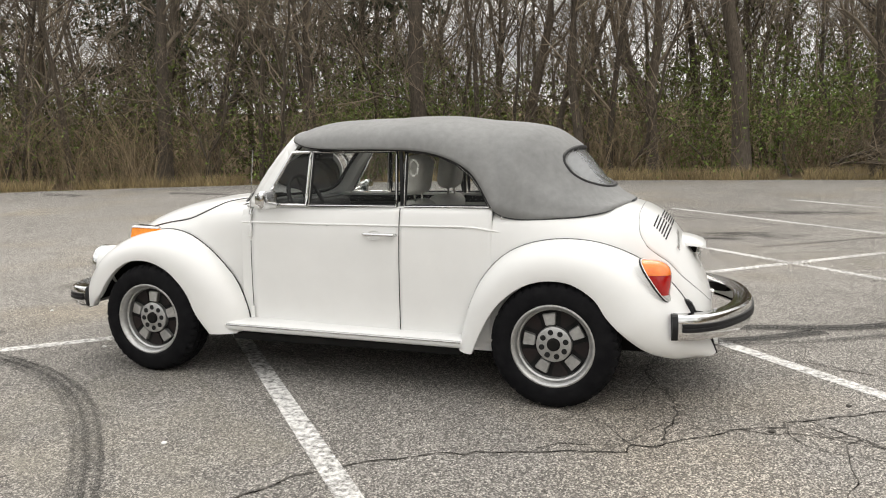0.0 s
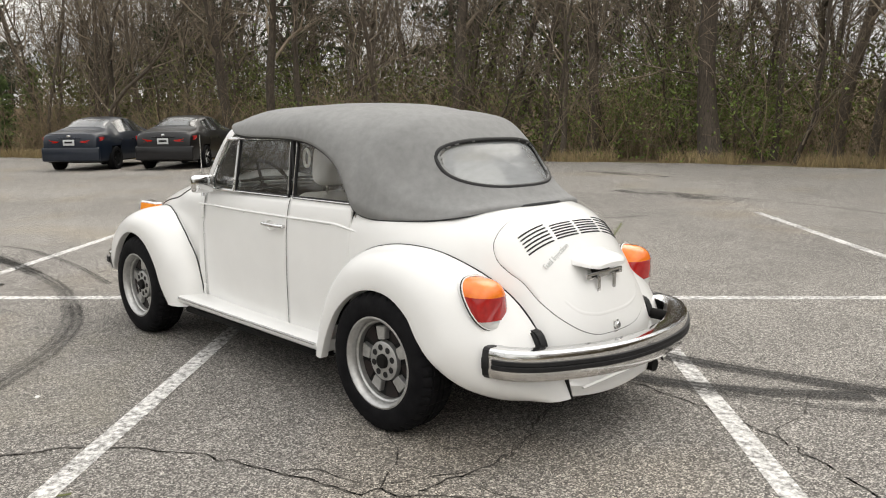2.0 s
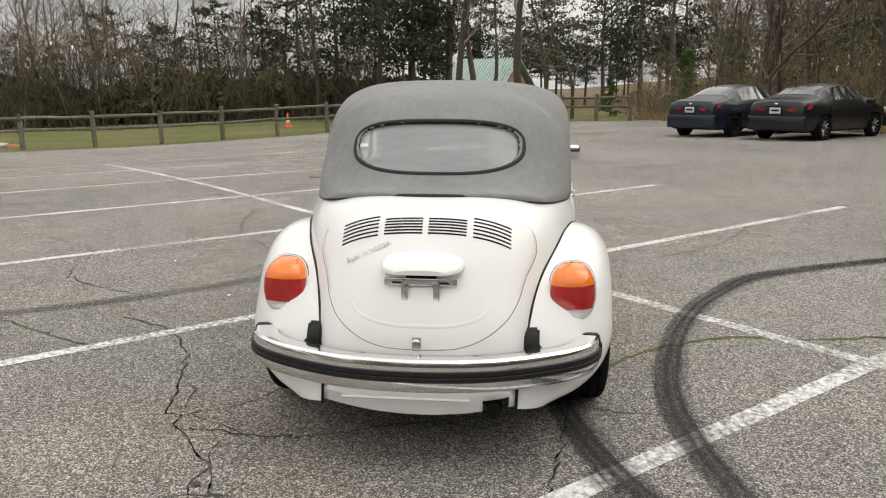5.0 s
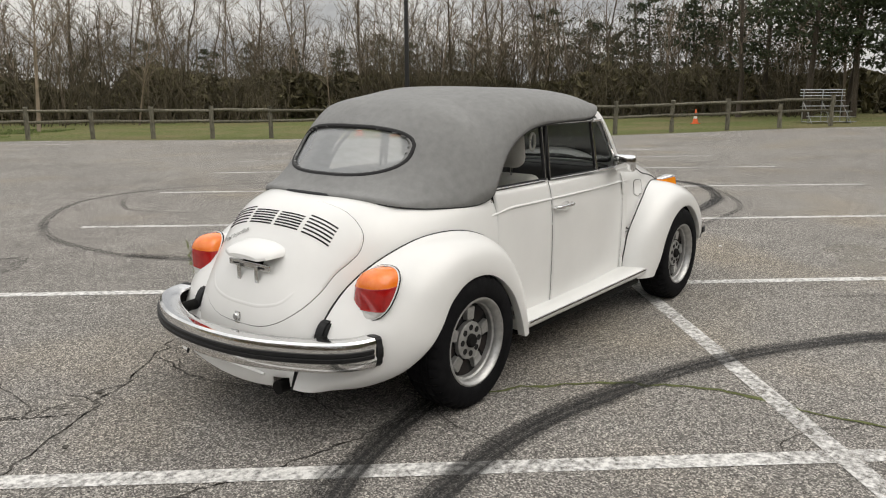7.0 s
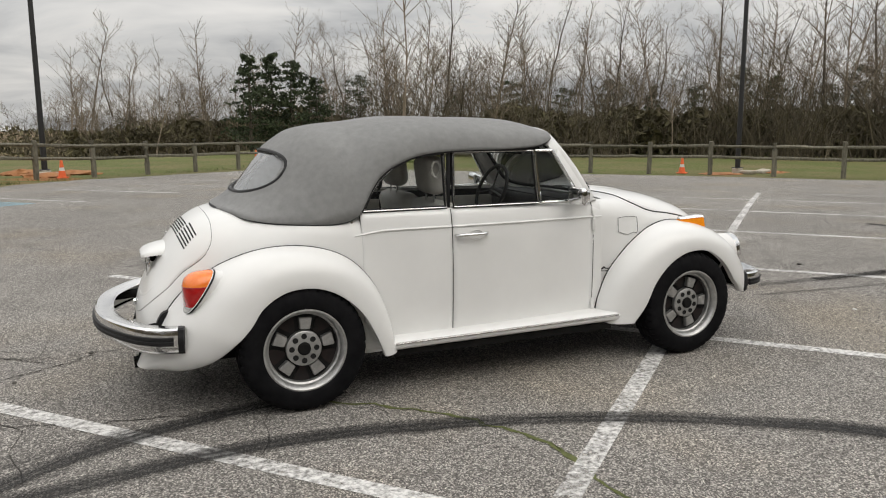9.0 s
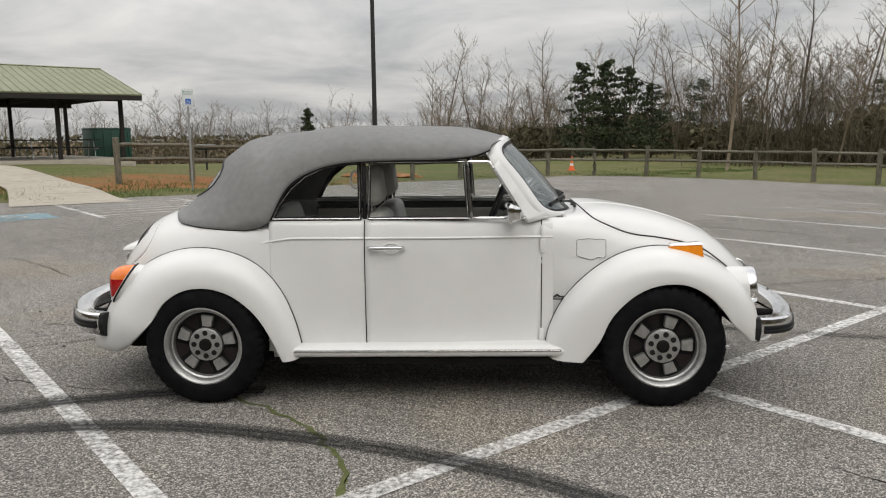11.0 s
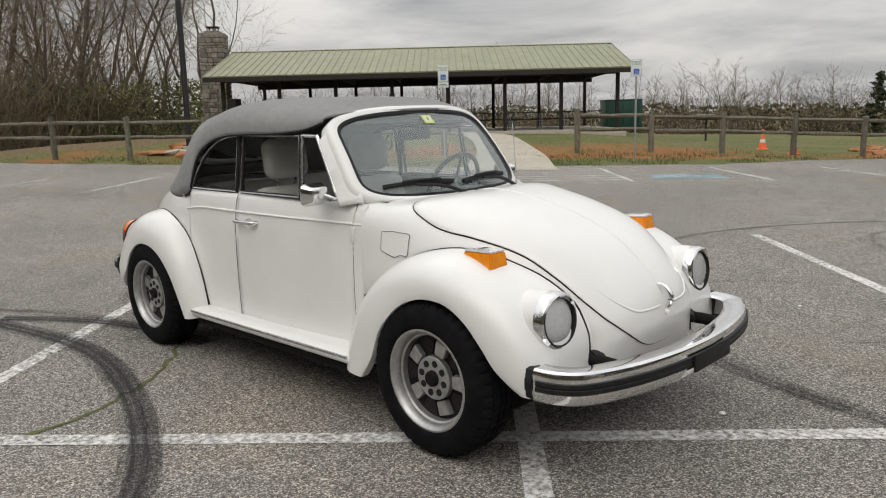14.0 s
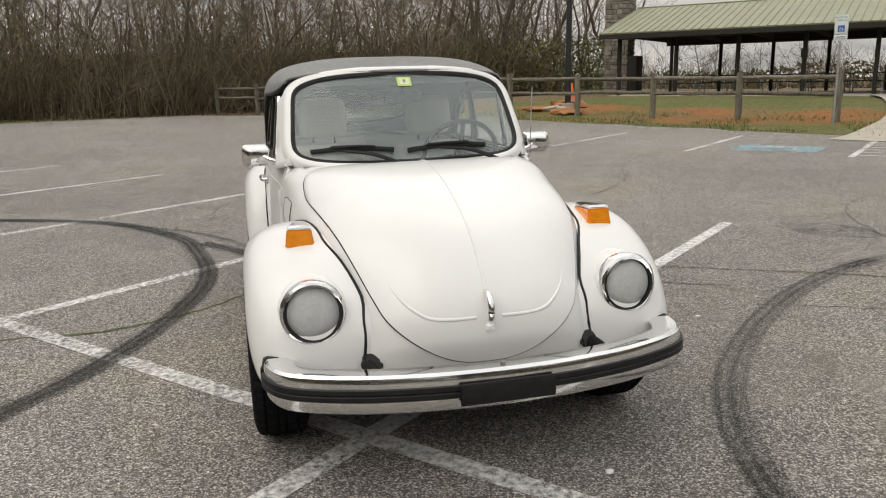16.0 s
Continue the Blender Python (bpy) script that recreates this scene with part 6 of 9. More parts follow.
# aerial on the left wing
v, f = tube([(0.600, 0.606, 0.955), (0.580, 0.618, 1.08), (0.545, 0.640, 1.31)], 0.0028, 6)
obj("aerial", v, f, DULL_CHROME, car, "thin upright aerial")
v, f = lathe([(0.0, 0.03), (0.009, 0.028), (0.013, 0.0)], 12, "z")
obj("aerial_base", np.array(v) + (0.600, 0.604, 0.940), f, CHROME, car)
# fuel flap and maker's plaque on the right
def on_side(keys, x, z):
    """Where a body sheet stands at that x and z, on the left side."""
    best, bp = 9.0, None
    for s in np.linspace(0.0, 3.0, 61):
        for u in np.linspace(0.80, 1.0, 81):
            p = hull(keys, s, u)
            d = abs(p[0] - x) + abs(p[2] - z)
            if d < best:
                best, bp = d, p
    return bp


o = []
for a, b in spline([(0.79, 0.79), (0.79, 0.86), (0.81, 0.876), (0.925, 0.874), (0.943, 0.858), (0.943, 0.79), (0.925, 0.773), (0.81, 0.770), (0.79, 0.79)], 28)[:-1]:
    p = on_side(FRONT, a, b)
    o.append((p[0], -(p[1] + 0.0028), p[2]))
mid = np.mean(o, 0)
obj("fuel_flap", o + [tuple(mid)], [(i, (i + 1) % len(o), len(o)) for i in range(len(o))], WHITE, car)
v, f = tube(o, 0.0013, 5, True)
obj("flap_gap", v, f, GAP, car)
p = on_side(FRONT, 0.70, 0.56)
o = [(-0.052, 0.0), (-0.03, 0.010), (-0.015, 0.011), (0.0, 0.022), (0.015, 0.011), (0.03, 0.010), (0.052, 0.0), (0.03, -0.010), (-0.03, -0.010)]
v, f = prism([(a + 0.688, b + 0.562) for a, b in o], -0.600, -(p[1] + 0.004), "y")
obj("side_plaque", v, f, BLACK_RUBBER, car, "small black and chrome plaque", smooth=False)
v, f = prism([(a * 0.6 + 0.688, b * 0.5 + 0.562) for a, b in o], -0.600, -(p[1] + 0.006), "y")
obj("plaque_shine", v, f, DULL_CHROME, car, smooth=False)

# ---- cabin ----
part("dashboard", boxbm(0.20, 1.06, 0.22, (0.58, 0, 0.870), 0.05, 3), INTERIOR, car, "black padded dashboard")
part("dash_top", boxbm(0.20, 0.98, 0.03, (0.62, 0, 0.972), 0.012), INTERIOR, car)
for sgn in (1, -1):
    part("door_card", boxbm(0.90, 0.02, 0.46, (0.12, sgn * 0.560, 0.70), 0.008), SEAT if sgn > 0 else INTERIOR, car)
    part("rear_side_card", boxbm(0.50, 0.02, 0.46, (-0.60, sgn * 0.570, 0.70), 0.008), SEAT, car)
v, f = tube([(0.385 + 0.075 * math.cos(t) * 0.9, 0.31 + 0.19 * math.sin(t), 0.985 + 0.185 * math.cos(t) * 0.9) for t in np.linspace(0, 2 * math.pi, 40, endpoint=False)], 0.0125, 8, True)
sw = obj("steering_wheel", v, f, INTERIOR, car, "thin black steering wheel")
v, f = tube([(0.60, 0.31, 0.90), (0.385, 0.31, 0.985)], [0.03, 0.035], 12)
obj("steering_hub", v, f, INTERIOR, sw)
for a in (-100, 100, 0):
    t = radians(a)
    v, f = tube([(0.39, 0.31, 0.985), (0.385 + 0.068 * math.cos(t), 0.31 + 0.185 * math.sin(t), 0.985 + 0.165 * math.cos(t))], 0.012, 6, flat=0.4)
    obj("steering_spoke", v, f, INTERIOR, sw)
for sgn in (1, -1):
    seat = empty("front_seat", "", "")
    seat.parent = car
    seat["label"] = "light grey vinyl front seat with a headrest"
    part("cushion", boxbm(0.50, 0.48, 0.18, (-0.03, sgn * 0.30, 0.60), 0.06, 3), SEAT, seat)
    bm = boxbm(0.14, 0.46, 0.46, (0, 0, 0), 0.055, 4, Matrix.Translation((-0.27, sgn * 0.30, 0.78)) @ Matrix.Rotation(radians(-13), 4, "Y"))
    part("backrest", bm, SEAT, seat)
    bm = boxbm(0.12, 0.27, 0.225, (0, 0, 0), 0.056, 4, Matrix.Translation((-0.335, sgn * 0.31, 1.155)) @ Matrix.Rotation(radians(-8), 4, "Y"))
    part("headrest", bm, SEAT, seat)
    for k in (-1, 1):
        v, f = tube([(-0.335, sgn * 0.31 + k * 0.06, 1.0), (-0.335, sgn * 0.31 + k * 0.06, 1.12)], 0.007, 8)
        obj("headrest_post", v, f, CHROME, seat)
    # pull loop hanging by the centre post
    v, f = tube([(-0.40 + 0.025 * math.cos(t), sgn * 0.545, 1.20 + 0.045 * math.sin(t)) for t in np.linspace(0, 2 * math.pi, 18, endpoint=False)], 0.008, 6, True)
    obj("grab_loop", v, f, SEAT, car)
rs = empty("rear_seat", "", "")
rs.parent = car
rs["label"] = "light grey vinyl rear bench"
part("bench_cushion", boxbm(0.42, 1.08, 0.18, (-0.70, 0, 0.60), 0.06, 3), SEAT, rs)
bm = boxbm(0.14, 1.00, 0.44, (0, 0, 0), 0.05, 3, Matrix.Translation((-0.95, 0, 0.78)) @ Matrix.Rotation(radians(-18), 4, "Y"))
part("bench_back", bm, SEAT, rs)
part("rear_shelf", boxbm(0.30, 0.66, 0.02, (-1.17, 0, 0.955), 0.008), INTERIOR, car)
part("cabin_floor", boxbm(1.6, 1.14, 0.03, (-0.2, 0, 0.42), 0.01), INTERIOR, car)
part("front_bulkhead", boxbm(0.03, 1.04, 0.56, (0.66, 0, 0.63), 0.01), INTERIOR, car)
part("rear_bulkhead", boxbm(0.03, 0.94, 0.54, (-1.08, 0, 0.65), 0.01), INTERIOR, car)
bm = boxbm(0.022, 0.19, 0.055, (0.40, 0.02, 1.275), 0.010, 3)
part("inside_mirror", bm, INTERIOR, car, "dark rear-view mirror")
v, f = tube([(0.405, 0.02, 1.29), (0.43, 0.02, 1.36)], 0.007, 6)
obj("mirror_stem", v, f, INTERIOR, car)
part("header_rail", boxbm(0.05, 0.80, 0.03, (0.385, 0, 1.355), 0.010), LINING, car)
for sgn in (1, -1):
    part("sun_visor", boxbm(0.12, 0.28, 0.012, (0.31, sgn * 0.22, 1.345), 0.005), LINING, car)
for q in (2.0, 4.2):
    v, f = tube([top_point(q, c) - np.array((0, 0, 0.022)) for c in np.linspace(-0.92, 0.92, 24)], 0.010, 6)
    obj("roof_bow", v, f, INTERIOR, top)


# ---- surroundings: materials ----
BARK = material("grey_brown_bark", [(0.040, 0.032, 0.024), (0.13, 0.105, 0.08)], rough=0.95, scale=5.0, detail=8, stretch=(6, 6, 1.0), bump=0.9, bump_scale=14, object_random=0.28)
TWIG = material("bare_twigs", [(0.125, 0.098, 0.070), (0.26, 0.212, 0.158)], rough=0.95, scale=1.5, object_random=0.25, island=0.35)
BRUSH = material("dry_brush_stems", [(0.15, 0.112, 0.068), (0.30, 0.235, 0.15)], rough=0.95, scale=0.6, island=0.5)
# Brush stems darkened: for the far hedge, and as shade inside the woods.
DARKENED_BRUSH = material("dark_far_brush", [(0.055, 0.046, 0.030), (0.13, 0.108, 0.070)], rough=0.95, scale=0.3, island=0.5)
# The twig colour again, darkened for the shade deep in the woods.
SHADED_TWIG = material("dark_inner_twigs", [(0.055, 0.044, 0.032), (0.125, 0.102, 0.076)], rough=0.95, scale=0.4, island=0.4)
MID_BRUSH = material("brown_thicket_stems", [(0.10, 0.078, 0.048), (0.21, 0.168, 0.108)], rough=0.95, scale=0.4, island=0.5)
NEEDLES = material("dark_evergreen_needles", [(0.018, 0.030, 0.012), (0.050, 0.066, 0.026)], rough=0.85, scale=2.0, island=0.45)
SAPLING = material("light_green_needles", [(0.060, 0.100, 0.030), (0.115, 0.165, 0.055)], rough=0.85, scale=2.0, island=0.4)
LEAF = material("young_green_leaves", [(0.085, 0.125, 0.022), (0.17, 0.22, 0.055)], rough=0.8, scale=0.7, island=0.5)
DRYGRASS = material("dry_straw_grass", [(0.22, 0.165, 0.085), (0.40, 0.31, 0.17)], rough=0.95, scale=1.0, island=0.45)
LAWN = material("grass_blades", [(0.055, 0.085, 0.020), (0.14, 0.185, 0.05)], rough=0.9, scale=0.8, island=0.5)
WOOD_GREY = material("weathered_fence_wood", [(0.085, 0.080, 0.060), (0.215, 0.200, 0.155)], rough=0.95, scale=3.5, detail=8, stretch=(5, 5, 1.2), bump=0.6, bump_scale=18, object_random=0.18)
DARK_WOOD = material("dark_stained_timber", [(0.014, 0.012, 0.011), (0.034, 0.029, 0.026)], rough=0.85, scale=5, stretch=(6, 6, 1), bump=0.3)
TAN_ROOF = material("khaki_metal_roof", [(0.205, 0.215, 0.130), (0.260, 0.268, 0.170)], rough=0.5, scale=2.0, coarse=0.08, coarse_scale=0.5, object_random=0.04)
GREEN_ROOF = material("pale_green_metal_roof", [(0.20, 0.33, 0.28), (0.34, 0.46, 0.41)], rough=0.45, scale=2.0, coarse=0.1)
ROOF_PALE = material("pale_roof_rib", [(0.50, 0.56, 0.53)], rough=0.45)
TAN_WALL = material("tan_block_wall", [(0.42, 0.29, 0.16), (0.52, 0.37, 0.22)], rough=0.9, scale=3)
STONE = material("grey_brown_fieldstone", [(0.13, 0.115, 0.095), (0.30, 0.27, 0.23)], rough=0.92, scale=4.0, detail=7, bump=0.6, bump_scale=12, object_random=0.30)
MORTAR = material("mortar", [(0.20, 0.19, 0.17)], rough=0.95)
CONCRETE = material("pale_concrete", [(0.37, 0.335, 0.275), (0.46, 0.42, 0.35)], rough=0.9, scale=4, coarse=0.08, bump=0.2)
CLAY = material("orange_clay", [(0.22, 0.085, 0.030), (0.40, 0.19, 0.08)], rough=0.95, scale=3, bump=0.8, bump_scale=6)
POLE_BLACK = material("black_pole_paint", [(0.012, 0.012, 0.013), (0.02, 0.02, 0.021)], rough=0.55, scale=5)
GALV = material("galvanised_steel", [(0.34, 0.35, 0.35), (0.46, 0.47, 0.47)], rough=0.45, metal=0.7, scale=9)
SIGN_WHITE = material("sign_white", [(0.72, 0.74, 0.73)], rough=0.5)
SIGN_BLUE = material("sign_blue", [(0.02, 0.12, 0.45)], rough=0.5)
SIGN_GREEN = material("sign_green", [(0.03, 0.20, 0.12)], rough=0.5)
CONE_ORANGE = material("faded_orange_plastic", [(0.80, 0.13, 0.035), (0.90, 0.19, 0.06)], rough=0.6, scale=8)
CONE_WHITE = material("reflective_white_collar", [(0.75, 0.75, 0.73)], rough=0.5)
DUMP_GREEN = material("dark_green_steel", [(0.008, 0.050, 0.036), (0.016, 0.075, 0.055)], rough=0.6, scale=4, coarse=0.1)
ALU = material("bleacher_aluminium", [(0.42, 0.43, 0.44), (0.55, 0.56, 0.57)], rough=0.4, metal=0.8, scale=8)
BLACK_PAINT = material("black_car_paint", [(0.006, 0.006, 0.007), (0.010, 0.010, 0.012)], rough=0.3, spec=0.3, scale=4, coat=0.45)
NAVY_PAINT = material("dark_blue_car_paint", [(0.008, 0.013, 0.022), (0.014, 0.020, 0.034)], rough=0.3, spec=0.3, scale=4, coat=0.45)
PALE_PAINT = material("pale_car_paint", [(0.45, 0.47, 0.48)], rough=0.3, coat=0.8)
DARK_GLASS = material("dark_tinted_glass", [(0.015, 0.018, 0.02), (0.03, 0.035, 0.038)], rough=0.06, spec=0.9, scale=2, coat=1.0)
PLATE = material("plate_field", [(0.55, 0.57, 0.58)], rough=0.5)


# ---- fence ----
def rough_log(p, q, r, n=8, seg=7, seed=0):
    p, q = np.array(p, float), np.array(q, float)
    line = [p + (q - p) * t for t in np.linspace(0, 1, seg)]
    rad = [r * (1 + 0.16 * noise.noise((seed * 3.7 + k * 1.3, seed, 0))) for k in range(seg)]
    off = np.array([[noise.noise((seed, k * 0.9, 3)), noise.noise((seed, k * 0.9, 9)), noise.noise((seed, k * 0.9, 5))] for k in range(seg)]) * r * 0.35
    v, f = tube(np.array(line) + off, rad, n)
    j = np.array([[noise.noise(Vector(a) * 7)] * 3 for a in v]) * r * 0.18
    return v + j, f


def fence(name, line, label, spacing=2.35, h=1.3, rails=(1.13, 0.70)):
    th = empty(name, label, "fence")
    p = np.array(line, float)
    seg = np.linalg.norm(np.diff(p, axis=0), axis=1)
    t = np.concatenate([[0], np.cumsum(seg)])
    n = int(round(t[-1] / spacing)) + 1
    s = np.linspace(0, t[-1], n)
    pts = np.stack([np.interp(s, t, p[:, 0]), np.interp(s, t, p[:, 1])], -1)
    for k, (x, y) in enumerate(pts):
        z = ground_z(x, y) - 0.05
        v, f = rough_log((x, y, z - 0.1), (x + random.uniform(-0.03, 0.03), y + random.uniform(-0.03, 0.03), z + h + random.uniform(-0.05, 0.06)), 0.092, 9, 6, seed=k + len(line))
        obj("post", v, f, WOOD_GREY, th, sharp=50)
        if k:
            x0, y0 = pts[k - 1]
            z0 = ground_z(x0, y0) - 0.05
            for rz in rails:
                v, f = rough_log((x0, y0, z0 + rz + random.uniform(-0.03, 0.03)), (x, y, z + rz + random.uniform(-0.03, 0.03)), 0.058, 7, 8, seed=k * 2.3 + rz + x)
                obj("rail", v, f, WOOD_GREY, th, sharp=50)
    return th


fence("split_rail_fence", [(-31.5, -2.0), (-25.5, 3.6), (-19, 8.9), (-12.75, 13.9)], "weathered grey split-rail timber fence on grass beside a path")
fence("split_rail_fence", [(-10.3, 17.3), (-7, 21.3), (-3.6, 25.2), (0.5, 28.3), (4.2, 30.8), (7.2, 30.6), (12.1, 27.2), (15, 23.9), (20.1, 18.9), (24.6, 12.2), (28.2, 8.2), (31.9, 4.9)], "long weathered grey split-rail timber fence round the lot")
fence("far_field_fence", [(43, 27), (47, 18), (49, 9), (52, 3.5)], "weathered split-rail fence far across the lawn", spacing=3.0)
fence("far_field_fence", [(32.2, 0.9), (33.0, -2.2), (33.6, -5.6)], "weathered split-rail fence at the lot's end", spacing=1.9)


# ---- lamp poles, signs, cones ----
def lamp_pole(x, y, h=9.5):
    z = ground_z(x, y) - 0.06
    th = empty("lamp_pole", "tall black lamp pole with a concrete foot in fresh clay", "lamp pole", "lamp poles", pose(x, y, z))
    v, f = tube([(0, 0, 0.1), (0, 0, h)], [0.105, 0.075], 12)
    obj("shaft", v, f, POLE_BLACK, th)
    v, f = lathe([(0.0, 0.22), (0.19, 0.22), (0.21, 0.20), (0.22, -0.3)], 18, "z")
    obj("concrete_foot", v, f, CONCRETE, th)
    part("base_plate", boxbm(0.34, 0.34, 0.03, (0, 0, 0.235), 0.005), POLE_BLACK, th)
    part("arm", boxbm(0.9, 0.08, 0.08, (0.4, 0, h - 0.1), 0.01), POLE_BLACK, th)
    part("lamp_head", boxbm(0.55, 0.32, 0.12, (0.95, 0, h - 0.1), 0.03), POLE_BLACK, th)
    return th


for x, y in ((-4.15, 27.6), (-20.6, 8.95 + 0.9), (21.6, 19.6)):
    lamp_pole(x, y)
    z = ground_z(x, y)
    for k in range(3):
        bm = bmesh.new()
        bmesh.ops.create_icosphere(bm, subdivisions=3, radius=1.0)
        sx, sy, sz = random.uniform(0.5, 1.0), random.uniform(0.45, 0.8), random.uniform(0.10, 0.26)
        if x > 10:
            sz *= 0.35
        for q in bm.verts:
            d = 1 + 0.45 * noise.noise(q.co * 1.9 + Vector((x + k, y, 0)))
            q.co = Vector((q.co.x * sx * d, q.co.y * sy * d, q.co.z * sz * d))
        a, r = random.uniform(0, 6.28), random.uniform(0.5, 1.5)
        ob = part("clay_mound", bm, CLAY)
        ob.location = (x + r * math.cos(a), y + r * math.sin(a), ground_z(x + r * math.cos(a), y + r * math.sin(a)) - 0.05)
        tagged(ob, "heap of loose orange clay dug up by a pole", "soil heap")
    for k in range(2):
        bm = boxbm(0.55, 0.40, 0.14, (0, 0, 0), 0.03, 2)
        for q in bm.verts:
            q.co *= 1 + 0.2 * noise.noise(q.co * 5 + Vector((x, k, 0)))
        ob = part("concrete_lump", bm, CONCRETE)
        px, py = x + random.uniform(-0.9, 0.9), y + random.uniform(-0.7, -0.3)
        ob.matrix_basis = pose(px, py, ground_z(px, py) + 0.02, random.uniform(-8, 8), random.uniform(-8, 8), random.uniform(0, 180))
        tagged(ob, "broken pale concrete lump lying in the grass", "rubble")


def cone(x, y, tall=0.72):
    th = empty("traffic_cone", "orange traffic cone with a white collar on the grass", "traffic cone", "traffic cones", pose(x, y, ground_z(x, y) - 0.05, 0, 0, random.uniform(0, 90)))
    part("cone_base", boxbm(0.36, 0.36, 0.04, (0, 0, 0.02), 0.01), CONE_ORANGE, th)
    v, f = lathe([(0.0, tall), (0.025, tall), (0.03, tall - 0.01), (0.075, tall * 0.52)], 20, "z")
    obj("cone_tip", v, f, CONE_ORANGE, th)
    v, f = lathe([(0.0765, tall * 0.52), (0.098, tall * 0.36)], 20, "z")
    obj("collar", v, f, CONE_WHITE, th)
    v, f = lathe([(0.097, tall * 0.36), (0.14, 0.04)], 20, "z")
    obj("cone_body", v, f, CONE_ORANGE, th)


for x, y in ((-3.5, 25.9), (-7.4, 24.4), (-22.0, 10.6), (4.9, 35.0), (19.6, 20.6), (-5.9, 23.2), (34.0, 11.5)):
    cone(x, y)


def bay_sign(x, y, face, top, second):
    z = ground_z(x, y) - 0.05
    th = empty("bay_sign", "white and blue reserved parking sign on a steel post", "sign", "parking signs", pose(x, y, z, 0, 0, face))
    h = top - z
    v, f = tube([(0, 0, -0.1), (0, 0, h - 0.02)], 0.028, 8)
    obj("sign_post", v, f, GALV, th)
    ph = 0.46
    part("sign_panel", boxbm(0.30, 0.006, ph, (0, -0.032, h - ph / 2), 0.002), SIGN_WHITE, th)
    part("blue_field", boxbm(0.15, 0.004, 0.15, (0, -0.0375, h - 0.33), 0.001), SIGN_BLUE, th)
    ring = [(0.036 * math.cos(t) - 0.008, -0.041, h - 0.352 + 0.036 * math.sin(t)) for t in np.linspace(2.4, 6.9, 14)]
    v, f = tube(ring, 0.006, 5)
    obj("symbol", v, f, SIGN_WHITE, th)
    v, f = tube([(-0.02, -0.041, h - 0.285), (-0.014, -0.041, h - 0.33), (0.025, -0.041, h - 0.332), (0.045, -0.041, h - 0.37)], 0.006, 5)
    obj("symbol", v, f, SIGN_WHITE, th)
    for text, dz in (("RESERVED", 0.05), ("PARKING", 0.115)):
        lettering("sign_words", text, 0.058, Matrix.Translation((0, -0.0365, h - dz - 0.02)) @ Matrix.Rotation(radians(90), 4, "X"), SIGN_GREEN, th, 0.001)
    v, f = tube([(-0.14, -0.036, h - 0.012), (0.14, -0.036, h - 0.012), (0.14, -0.036, h - ph + 0.012), (-0.14, -0.036, h - ph + 0.012)], 0.003, 4, True)
    obj("sign_border", v, f, SIGN_GREEN, th)
    if second:
        part("lower_panel", boxbm(0.30, 0.006, 0.15, (0, -0.032, h - ph - 0.085), 0.002), SIGN_WHITE, th)
        part("text_bar", boxbm(0.20, 0.003, 0.022, (0, -0.0365, h - ph - 0.065), 0.0), SIGN_GREEN, th)
        part("text_bar", boxbm(0.24, 0.003, 0.014, (0, -0.0365, h - ph - 0.11), 0.0), SIGN_GREEN, th)
    return th


bay_sign(-12.2, 13.35, 46, 2.76, True)
bay_sign(-7.75, 16.35, 34, 2.74, False)

# ---- path from the lot to the pavilion ----
pth = [(-8.75, 11.95), (-11.1, 15.0), (-13.7, 17.6), (-16.7, 20.0), (-19.7, 22.2)]
strip("path", spline(pth, 30), 1.7, CONCRETE, lift=0.012, step=0.4, label="pale concrete footpath up to the pavilion", category="path", widths=[2.6, 2.0, 1.75, 1.7, 1.7])
for s in np.linspace(2, 27, 9):
    q = spline(pth, 30)
    i = int(s)
    d = q[i + 1] - q[i]
    d /= np.linalg.norm(d)
    nrm = np.array((-d[1], d[0]))
    strip("path_joint", [q[i] - nrm * 0.85, q[i] + nrm * 0.85], 0.018, CRACK, lift=0.016, label="dark joint across the concrete path", category="path joint")

